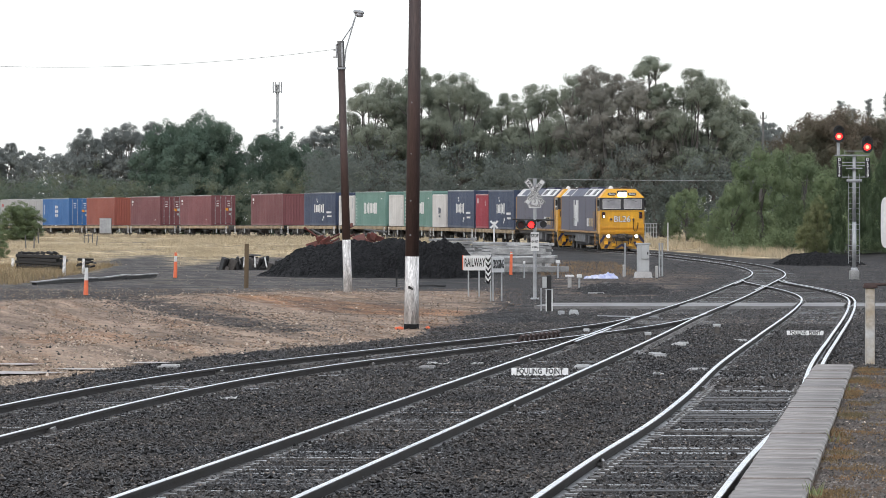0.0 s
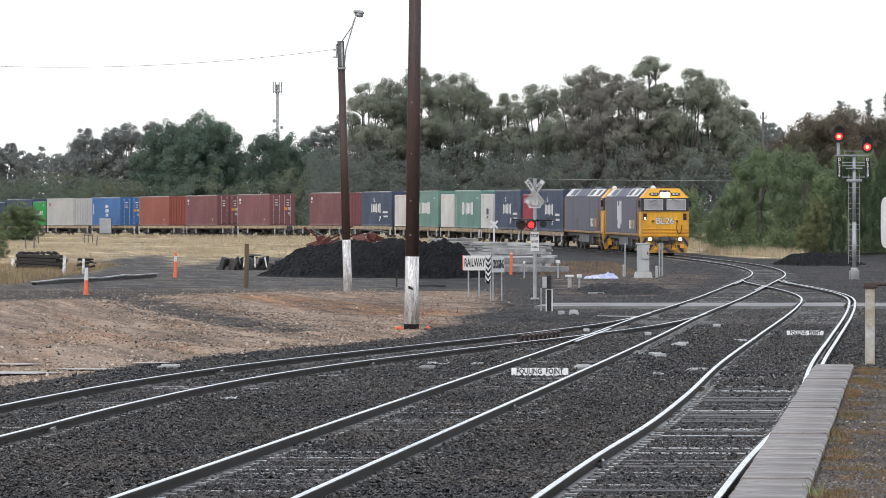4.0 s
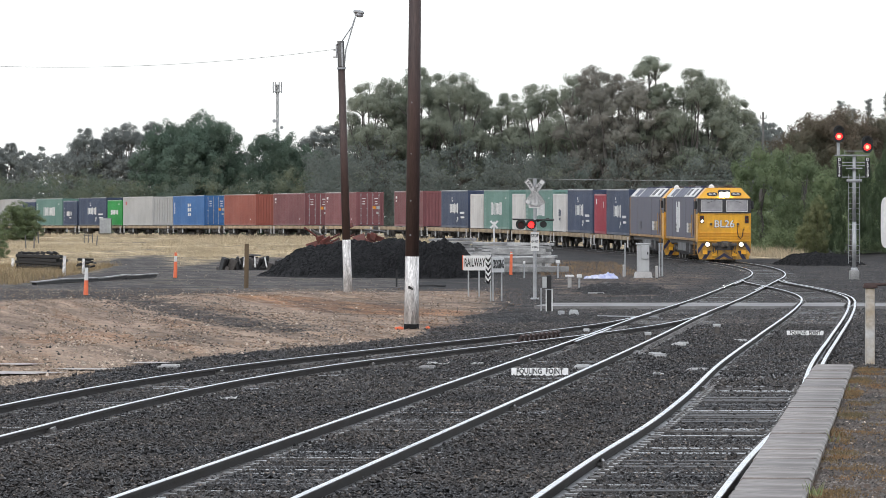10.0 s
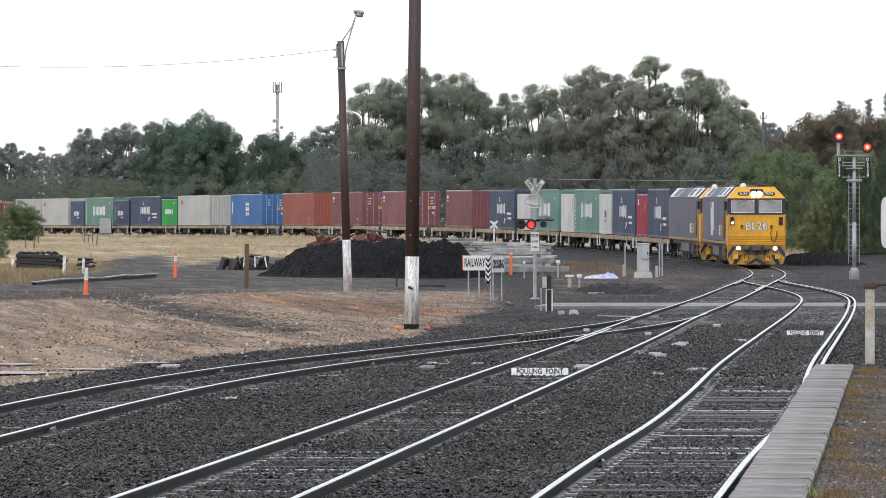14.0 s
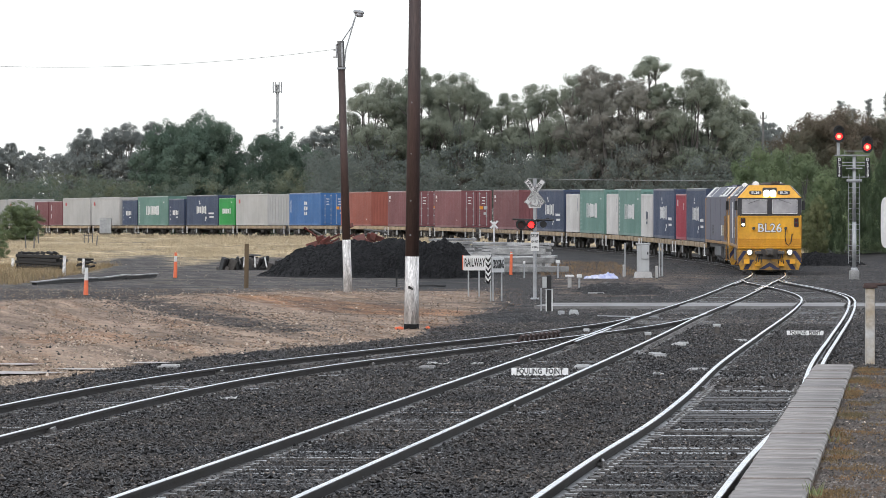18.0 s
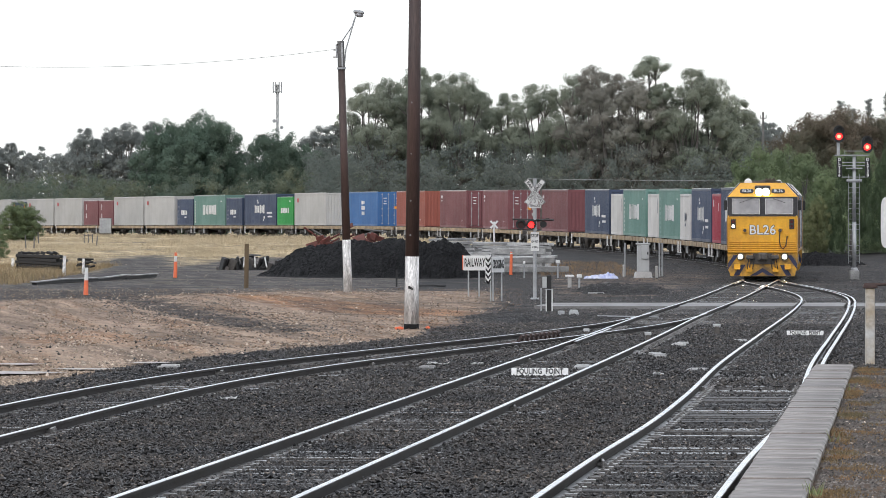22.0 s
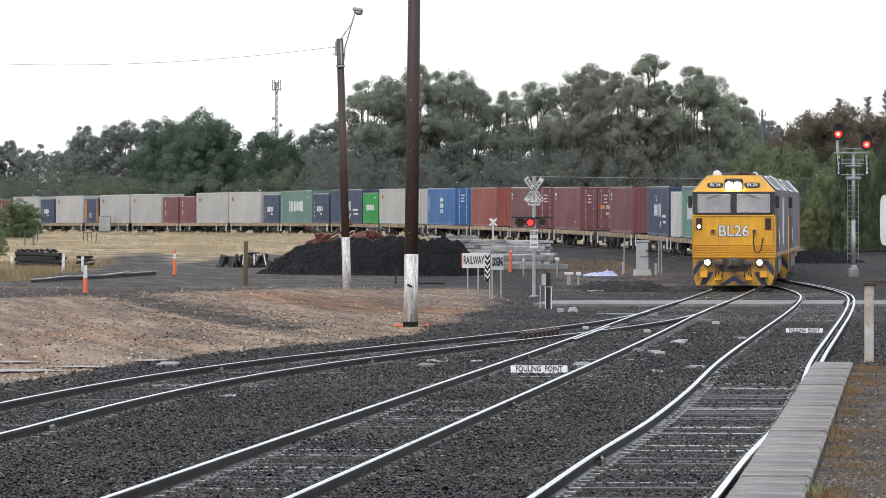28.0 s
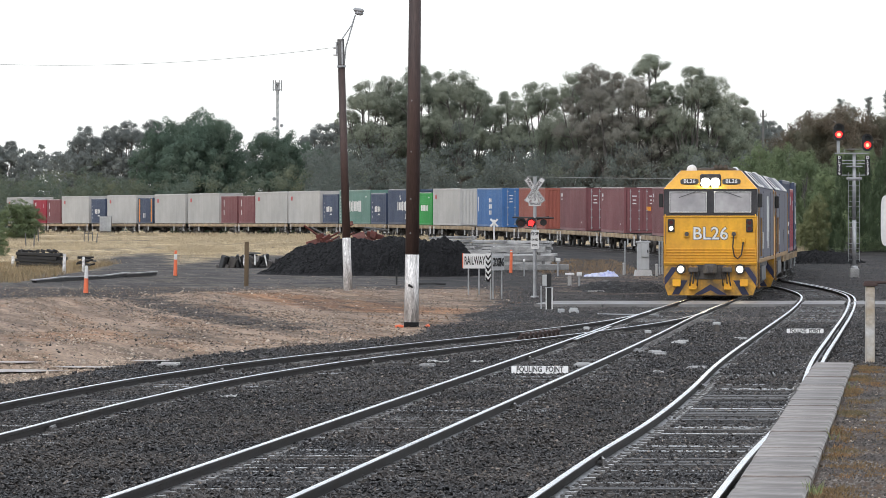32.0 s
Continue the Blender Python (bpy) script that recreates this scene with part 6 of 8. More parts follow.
# ---- poles, signs and gear beside the line ----
def big_pole():
    root = thing("timber_pole", at(-0.74, 124.4) @ pose(0, 0, 0, 0, 0.65, 0), "tall dark timber pole with a white-painted foot", "pole")
    bm = bmesh.new()
    cyl(bm, (0, 0, 1.70), (0, 0, 9.5), 0.162, 0.137, 24)
    part("shaft", bm, M["pole_wood"], root, smooth=True)
    bm = bmesh.new()
    cyl(bm, (0, 0, 0.1), (0, 0, 1.70), 0.17, 0.164, 24)
    part("painted_foot", bm, M["pole_white"], root, "flaking white paint", smooth=True)
    bm = bmesh.new()
    cyl(bm, (0, 0, -0.2), (0, 0, 0.12), 0.18, 0.176, 20)
    part("tar_collar", bm, M["coal"], root)
    for z in (2.2, 3.0, 4.1, 5.3):
        bm = bmesh.new()
        cyl(bm, (-0.05, -0.17, z), (-0.05, -0.135, z), 0.02, 0.02, 8)
        part("bolt", bm, M["plate"], root)
    bm = bmesh.new()
    for k in range(3):
        box(bm, (-0.06 + 0.035 * k, -0.165, 0.98 - 0.02 * k), (0.05, 0.02, 0.06 - 0.012 * k))
    part("pole_mark", bm, M["black"], root)
    for x, y, w in ((-1.02, 123.7, 0.19), (-0.36, 124.2, 0.09)):
        bm = bmesh.new()
        box(bm, (0, 0, 0.035), (w, 0.12, 0.06), 0.012)
        box(bm, (0.02, 0.03, 0.06), (w * 0.4, 0.08, 0.03), 0.01)
        ob = put("plastic_offcut", finish("plastic_offcut", bm, M["orange"]), None, at(x, y, 12))
        tagged(ob, "broken orange plastic piece beside the pole", "debris")


def lamp_pole():
    root = thing("lamp_pole", at(-3.50, 195.8) @ Matrix.Scale(1.04, 4) @ pose(0, 0, 0, 0, -1.65, 0), "leaning timber lamp pole with white-painted foot", "street lamp")
    bm = bmesh.new()
    cyl(bm, (0, 0, 1.85), (0, 0, 8.0), 0.145, 0.125, 18)
    part("shaft", bm, M["pole_wood"], root, smooth=True)
    bm = bmesh.new()
    cyl(bm, (0, 0, -0.2), (0, 0, 1.87), 0.152, 0.147, 18)
    part("painted_foot", bm, M["pole_white"], root, "flaking white paint", smooth=True)
    bm = bmesh.new()
    cyl(bm, (0, 0, 8.0), (0, 0, 8.9), 0.13, 0.12, 16)
    part("pole_top", bm, M["pole_grey"], root, "weathered grey pole top")
    bm = bmesh.new()
    cyl(bm, (0, 0, 7.9), (0, 0, 7.97), 0.16, 0.16, 16)
    box(bm, (0.04, -0.14, 8.4), (0.05, 0.04, 0.85))
    box(bm, (-0.15, -0.05, 8.55), (0.06, 0.06, 0.5))
    part("bracket", bm, M["galv"], root)
    bm = bmesh.new()
    tube(bm, [(0.12, -0.05, 8.1), (0.18, -0.05, 8.6), (0.55, -0.1, 9.75)], 0.025, 6)
    tube(bm, [(0.05, -0.05, 8.9), (0.42, -0.08, 9.4), (0.55, -0.1, 9.75)], 0.022, 6)
    part("lamp_arm", bm, M["galv"], root)
    bm = bmesh.new()
    m = Matrix.Translation((0.66, -0.1, 9.86)) @ Matrix.Rotation(radians(12), 4, "Y")
    box(bm, (0, 0, 0.04), (0.38, 0.26, 0.14), 0.05, m)
    head = part("lamp_head", bm, M["galv"], root)
    bm = bmesh.new()
    bmesh.ops.create_uvsphere(bm, u_segments=14, v_segments=8, radius=0.15, matrix=m @ Matrix.Translation((0.03, 0, -0.05)) @ Matrix.Diagonal((1.1, 0.8, 0.6, 1)))
    part("lamp_bowl", bm, M["glass"], head, smooth=True)
    bm = bmesh.new()
    for z in (8.35, 8.6):
        cyl(bm, (-0.18, -0.05, z), (-0.27, -0.05, z), 0.04, 0.03, 8)
    part("insulator", bm, M["white"], root)
    bm = bmesh.new()
    p0, p1 = Vector((-3.39 - 0.42, 189.8, 8.55)), Vector((-23, 206, 8.85))
    tube(bm, [p0.lerp(p1, t) - Vector((0, 0, 4 * 0.55 * t * (1 - t))) for t in (i / 24 for i in range(25))], 0.007, 5)
    ob = put("overhead_wire", finish("overhead_wire", bm, M["wire"]))
    tagged(ob, "thin sagging wire from the lamp pole", "cable")


def text_on(parent, text, height, x, y, z, material=None, name="lettering", bold=0.0, roll=0):
    return words(text, height, material or M["black"], parent, pose(x, y, z, 90, 0, 0) @ pose(0, 0, 0, 0, 0, roll), name, bold)


def crossing_signal():
    root = thing("level_crossing_signal", at(3.11, 180.3) @ Matrix.Scale(1.05, 4), "level crossing signal with crossed white boards and red lamps", "crossing signal")
    bm = bmesh.new()
    cyl(bm, (0, 0, -0.2), (0, 0, 3.9), 0.057, 0.057, 12)
    cyl(bm, (0, 0, -0.05), (0, 0, 0.05), 0.16, 0.13, 12)
    part("mast", bm, M["galv"], root)
    for s in (-1, 1):
        m = Matrix.Translation((0, -0.10 - 0.02 * (s < 0), 3.46)) @ Matrix.Rotation(s * radians(54), 4, "Y")
        bm = bmesh.new()
        box(bm, (0, 0, 0), (0.94, 0.015, 0.18), 0.004)
        b = part("crossboard", bm, M["white"], root, "white board with black border and letters", m)
        bm = bmesh.new()
        for dx, dz, sx, sz in ((0, 0.08, 0.92, 0.012), (0, -0.08, 0.92, 0.012), (-0.455, 0, 0.012, 0.17), (0.455, 0, 0.012, 0.17)):
            box(bm, (dx, -0.01, dz), (sx, 0.006, sz))
        part("board_border", bm, M["black"], b)
        if s > 0:
            text_on(b, "RAIL", 0.10, -0.27, -0.012, 0, bold=0.004)
            text_on(b, "WAY", 0.10, 0.28, -0.012, 0, bold=0.004)
        else:
            text_on(b, "CROSSING", 0.10, 0, -0.012, 0, bold=0.004)
    bm = bmesh.new()
    box(bm, (0, -0.08, 3.02), (0.40, 0.014, 0.14), 0.004)
    box(bm, (-0.0, -0.08, 3.165), (0.22, 0.014, 0.15), 0.004)
    plate = part("track_count_plate", bm, M["white"], root)
    text_on(plate, "TRACKS", 0.068, 0, -0.09, 3.02, bold=0.003)
    text_on(plate, "3", 0.11, 0, -0.09, 3.165, bold=0.003)
    bm = bmesh.new()
    cyl(bm, (-0.72, -0.02, 2.58), (0.62, -0.02, 2.56), 0.028, 0.028, 8)
    for x in (-0.42, 0.0):
        box(bm, (x, -0.05, 2.5), (0.06, 0.1, 0.12))
    part("lamp_bracket", bm, M["black"], root)
    for x, y, lit in ((-0.45, -0.14, False), (-0.12, -0.14, True), (0.28, 0.16, None)):
        bm = bmesh.new()
        w = 0.11 if lit is None else 0.165
        cyl(bm, (x, y + 0.015, 2.42), (x, y - 0.015, 2.42), w, w, 24)
        unit = part("lamp_target", bm, M["black"], root, "round black target with a red lamp")
        if lit is None:
            continue
        bm = bmesh.new()
        cyl(bm, (x, y - 0.015, 2.40), (x, y - 0.03, 2.40), 0.10, 0.10, 18)
        part("red_lens", bm, M["red_lamp"] if lit else M["red_lens"], unit, "lit red lens" if lit else "dark red lens")
        bm = bmesh.new()
        for i in range(12):
            a0, a1 = math.pi * i / 12 - 0.2, math.pi * (i + 1) / 12 - 0.1
            v = [bm.verts.new((x + 0.125 * math.cos(a), yy, 2.40 + 0.125 * math.sin(a))) for a, yy in ((a0, y), (a1, y), (a1, y - 0.3), (a0, y - 0.3))]
            bm.faces.new(v)
        part("lamp_hood", bm, M["black"], unit)
    bm = bmesh.new()
    box(bm, (0, -0.08, 1.86), (0.265, 0.014, 0.60), 0.006)
    plate = part("stop_plate", bm, M["white"], root, "white plate with black words")
    text_on(plate, "STOP", 0.11, 0, -0.09, 2.05, bold=0.004).scale = (0.66, 1, 1)
    text_on(plate, "ON RED", 0.07, 0, -0.09, 1.86, bold=0.002).scale = (0.6, 1, 1)
    text_on(plate, "SIGNAL", 0.07, 0, -0.09, 1.68, bold=0.002).scale = (0.6, 1, 1)
    bm = bmesh.new()
    box(bm, (0.75, 0.1, 2.45), (0.5, 0.02, 0.05), 0, pose(0, 0, 0, 0, -12, 0))
    part("rear_bracket", bm, M["black"], root)


def crossing_boards():
    """The two boards and the pointing plates beside the road."""
    root = thing("railway_crossing_board", at(0.87, 185.9), "white board with black words on two posts", "road sign", "crossing boards")
    for x in (0.02, 0.39):
        bm = bmesh.new()
        cyl(bm, (x, 0, -0.1), (x, 0, 1.4), 0.026, 0.026, 8)
        part("post", bm, M["galv"], root)
    bm = bmesh.new()
    box(bm, (0.235, -0.03, 1.18), (0.80, 0.012, 0.52), 0.01)
    b = part("board", bm, M["white"], root)
    text_on(b, "RAILWAY", 0.29, 0.235, -0.042, 1.18, bold=0.008).scale = (0.42, 1, 1)
    bm = bmesh.new()
    box(bm, (-0.165, -0.025, 1.2), (0.05, 0.012, 0.5))
    part("edge_tape", bm, M["orange"], root, "orange edge")
    root = thing("railway_crossing_board", at(1.80, 176.6, 60), "dirty white board with black words, turned across the road", "road sign", "crossing boards")
    for x in (-0.28, 0.30):
        bm = bmesh.new()
        cyl(bm, (x, 0, -0.1), (x, 0, 1.4), 0.026, 0.026, 8)
        part("post", bm, M["galv"], root)
    bm = bmesh.new()
    box(bm, (0.0, -0.03, 1.21), (0.84, 0.012, 0.52), 0.01)
    b = part("board", bm, M["white"], root)
    text_on(b, "CROSSING", 0.29, 0.0, -0.042, 1.21, bold=0.008).scale = (0.39, 1, 1)
    root = thing("hazard_marker", at(1.57, 175.6), "black and white striped pointing marker on a post", "road sign")
    bm = bmesh.new()
    cyl(bm, (0, 0, -0.1), (0, 0, 1.6), 0.024, 0.024, 8)
    part("post", bm, M["galv"], root)
    bm = bmesh.new()
    box(bm, (-0.08, -0.03, 1.08), (0.18, 0.012, 0.88), 0.006)
    b = part("marker_plate", bm, M["white"], root)
    for i in range(5):
        for s in (-1, 1):
            bm = bmesh.new()
            z = 1.42 - i * 0.18
            v = [bm.verts.new((-0.08 + x, -0.039, zz)) for x, zz in ((0, z - 0.14), (s * 0.085, z - 0.02), (s * 0.085, z + 0.07), (0, z - 0.05))]
            bm.faces.new(v)
            bmesh.ops.solidify(bm, geom=bm.faces[:], thickness=0.003)
            part("stripe", bm, M["black"], b)


def far_crossbuck():
    root = thing("level_crossing_sign", at(3.05, 318), "white crossed boards across the tracks", "road sign")
    bm = bmesh.new()
    cyl(bm, (0, 0, -0.1), (0, 0, 2.2), 0.05, 0.05, 8)
    part("mast", bm, M["white"], root)
    for s in (-1, 1):
        bm = bmesh.new()
        box(bm, (0, 0, 0), (0.62, 0.015, 0.12), 0.003)
        part("crossboard", bm, M["white"], root, "", Matrix.Translation((0, -0.07 - 0.02 * (s > 0), 2.02)) @ Matrix.Rotation(s * radians(45), 4, "Y"))


def signal_mast():
    root = thing("signal_mast", at(17.98, 232.6), "grey steel signal mast with two red lamps lit", "railway signal")
    bm = bmesh.new()
    box(bm, (0, 0, 0.15), (0.42, 0.42, 0.5), 0.03)
    part("footing", bm, M["old_concrete"], root)
    bm = bmesh.new()
    cyl(bm, (0, 0, 0.35), (0, 0, 0.52), 0.16, 0.14, 14)
    cyl(bm, (0, 0, 0.4), (0, 0, 2.5), 0.094, 0.09, 14)
    cyl(bm, (0, 0, 2.45), (0, 0, 5.45), 0.082, 0.075, 14)
    part("mast", bm, M["galv"], root, smooth=True)
    bm = bmesh.new()
    for x in (-0.24, 0.24):
        cyl(bm, (x, 0.12, 0.7), (x, 0.12, 4.6), 0.012, 0.012, 5)
    for k in range(17):
        cyl(bm, (-0.24, 0.12, 0.8 + k * 0.23), (0.24, 0.12, 0.8 + k * 0.23), 0.01, 0.01, 5)
    part("ladder", bm, M["galv"], root)
    bm = bmesh.new()
    box(bm, (-0.1, 0, 5.43), (1.5, 0.25, 0.05), 0.01)
    for z in (5.12, 4.98, 4.48):
        box(bm, (0, -0.04, z), (1.16, 0.05, 0.035))
    box(bm, (0, 0, 4.33), (0.66, 0.3, 0.12), 0.02)
    box(bm, (0, 0, 4.86), (0.7, 0.34, 0.05), 0.01)
    part("platform_bracket", bm, M["galv"], root)
    bm = bmesh.new()
    tube(bm, [(-0.4, 0.3, 5.45), (-0.4, 0.3, 5.62), (0.4, 0.3, 5.62), (0.4, 0.3, 5.45)], 0.015, 5)
    part("guard_rail", bm, M["galv"], root)
    bm = bmesh.new()
    cyl(bm, (-0.7, 0, 5.45), (-0.7, 0, 6.05), 0.07, 0.07, 12)
    part("upper_stem", bm, M["galv"], root)
    for x, z in ((-0.68, 6.38), (0.56, 5.92)):
        bm = bmesh.new()
        outline = [(0.24 * math.cos(a), 0.24 * math.sin(a) + 0.12) for a in (math.pi * i / 14 for i in range(15))]
        outline += [(0.24 * math.cos(a), 0.24 * math.sin(a) - 0.16) for a in (math.pi + math.pi * i / 14 for i in range(15))]
        prism(bm, outline, -0.03, 0.03)
        head = part("signal_head", bm, M["black"], root, "black signal head", Matrix.Translation((x, -0.1, z)) @ pose(0, 0, 0, 0, 0, -90))
        for dz, lit in ((0.14, False), (-0.13, True)):
            bm = bmesh.new()
            cyl(bm, (0.03, 0, dz), (0.05, 0, dz), 0.145, 0.145, 18)
            part("signal_lens", bm, M["red_lamp"] if lit else M["black"], head, "lit red lens" if lit else "")
            if lit:
                bm = bmesh.new()
                cyl(bm, (0.05, 0, dz), (0.058, 0, dz), 0.08, 0.08, 14)
                part("lens_core", bm, M["red_core"], head)
            bm = bmesh.new()
            for i in range(12):
                a0, a1 = math.pi * i / 12 - 0.1, math.pi * (i + 1) / 12 - 0.05
                v = [bm.verts.new((xx, 0.158 * math.cos(a), dz + 0.158 * math.sin(a))) for a, xx in ((a0, 0.03), (a1, 0.03), (a1, 0.26), (a0, 0.26))]
                bm.faces.new(v)
            part("signal_hood", bm, M["black"], head)
    for x, letters in ((-0.66, "DLY36"), (0.58, "DLY38")):
        bm = bmesh.new()
        box(bm, (x, -0.1, 4.90), (0.22, 0.02, 0.86), 0.005)
        plate = part("identity_plate", bm, M["black"], root, "black plate with white characters, one below another")
        for i, ch in enumerate(letters):
            text_on(plate, ch, 0.135, x, -0.115, 5.24 - i * 0.17, M["white"], "character", 0.004)


def relay_cabinet():
    root = thing("relay_cabinet", at(8.96, 238.3, 4), "grey steel equipment cabinet on a concrete plinth", "equipment cabinet")
    bm = bmesh.new()
    v0, v1 = ((-0.42, -0.35), (0.42, -0.35), (0.42, 0.35), (-0.42, 0.35)), ((-0.34, -0.28), (0.34, -0.28), (0.34, 0.28), (-0.34, 0.28))
    a = [bm.verts.new((x, y, -0.1)) for x, y in v0]
    b = [bm.verts.new((x, y, 0.27)) for x, y in v1]
    bm.faces.new(b)
    for i in range(4):
        bm.faces.new((a[i], a[(i + 1) % 4], b[(i + 1) % 4], b[i]))
    part("plinth", bm, M["concrete"], root)
    bm = bmesh.new()
    box(bm, (0, 0, 0.88), (0.52, 0.45, 1.22), 0.02)
    part("body", bm, M["grey_paint"], root)
    bm = bmesh.new()
    box(bm, (0, 0, 1.52), (0.62, 0.55, 0.09), 0.02)
    part("lid", bm, M["grey_paint"], root)
    bm = bmesh.new()
    box(bm, (0.06, -0.25, 1.15), (0.36, 0.06, 0.62), 0.02)
    d = part("door", bm, M["grey_paint"], root)
    bm = bmesh.new()
    box(bm, (0.18, -0.29, 1.1), (0.05, 0.03, 0.12), 0.008)
    part("latch", bm, M["black"], d)
    for x, y, h, r in ((8.29, 242.3, 1.5, 0.035), (9.86, 242.3, 1.5, 0.04), (10.03, 243.3, 1.5, 0.04)):
        bm = bmesh.new()
        cyl(bm, (0, 0, -0.1), (0, 0, h), r, r, 8)
        cyl(bm, (0, 0, h), (0, 0, h + 0.03), r * 1.3, r * 1.2, 8)
        tagged(put("steel_post", finish("steel_post", bm, M["galv"]), None, at(x, y)), "thin grey steel post in the gravel", "post", "steel posts")
    for x, y, h in ((9.57, 238.4, 0.48), (8.21, 241.3, 0.5)):
        bm = bmesh.new()
        cyl(bm, (0, 0, -0.1), (0, 0, h), 0.06, 0.06, 10)
        cyl(bm, (0, 0, h), (0, 0, h + 0.06), 0.08, 0.05, 10)
        tagged(put("short_post", finish("short_post", bm, M["concrete"]), None, at(x, y)), "short pale post beside the cabinet", "post")


def plastic_sheet():
    rng = np.random.default_rng(4)
    n, k = 26, 12
    v = []
    for j in range(k):
        for i in range(n):
            u, w = i / (n - 1) - 0.5, j / (k - 1) - 0.5
            e = max(0, 1 - 4 * w * w) * max(0, 1 - 4 * u * u)
            v.append((u * 1.55, w * 1.6, 0.01 + e ** 0.5 * (0.03 + 0.20 * rng.uniform(0, 1) ** 2) + (0.16 * e if u > 0.15 else 0)))
    i = np.arange(n * k).reshape(k, n)
    q = np.stack([i[:-1, :-1], i[:-1, 1:], i[1:, 1:], i[1:, :-1]], -1).reshape(-1, 4)
    ob = put("plastic_sheet", faces_mesh("plastic_sheet", np.array(v), q, M["plastic"]), None, at(7.00, 235.6))
    tagged(ob, "crumpled blue and white plastic sheet on the gravel", "plastic sheet")


def flexible_posts():
    for x, y, h, w, low, band in ((-12.61, 187.8, 1.0, 0.075, 0.55, 0.25), (-11.90, 236.4, 1.15, 0.075, 0.65, 0.22), (3.14, 246.5, 1.1, 0.065, 0.9, 0.05), (2.55, 262, 0.55, 0.06, 0.5, 0.25)):
        root = thing("marker_post", at(x, y) @ pose(0, 0, 0, 0, 1.5, 0), "flexible orange marker post with a white band", "marker post", "marker posts")
        z = 0.0
        for hh, m in ((low * h, "orange"), (band * h, "white"), (h - low * h - band * h, "orange" if low > 0.6 else "white")):
            bm = bmesh.new()
            t = 1 - 0.3 * z / h
            cyl(bm, (0, 0, z), (0, 0, z + hh), w * 1.15 * t, w * t, 12)
            part("post_section", bm, M[m], root)
            z += hh
        bm = bmesh.new()
        cyl(bm, (0, 0, -0.02), (0, 0, 0.03), w * 1.8, w * 1.6, 12)
        part("base", bm, M["black"], root)
    for x, y, h, w in ((-17.53, 246, 0.92, 0.12), (-17.07, 252.3, 0.72, 0.10), (-21.84, 270, 0.55, 0.12)):
        bm = bmesh.new()
        box(bm, (0, 0, h / 2 - 0.05), (w * 1.2, 0.1, h + 0.1), 0.012)
        ob = put("white_post", finish("white_post", bm, M["pole_white"]), None, at(x, y) @ pose(0, 0, 0, 0, 2, 0))
        tagged(ob, "short white-painted timber post in the grass", "post", "white posts")


CHARRED = mat("black_rotten_timber", (0.009, 0.009, 0.0095), (0.022, 0.0205, 0.02), rough=0.55, scale=2, fine=12, stretch=(1, 5, 5), fleck=0.4, piece=0.4, bump=0.4)
BLEACHED = mat("bleached_wet_timber", (0.34, 0.33, 0.32), (0.17, 0.165, 0.16), rough=0.4, scale=1.5, fine=14, stretch=(1, 1, 5), fleck=0.35)


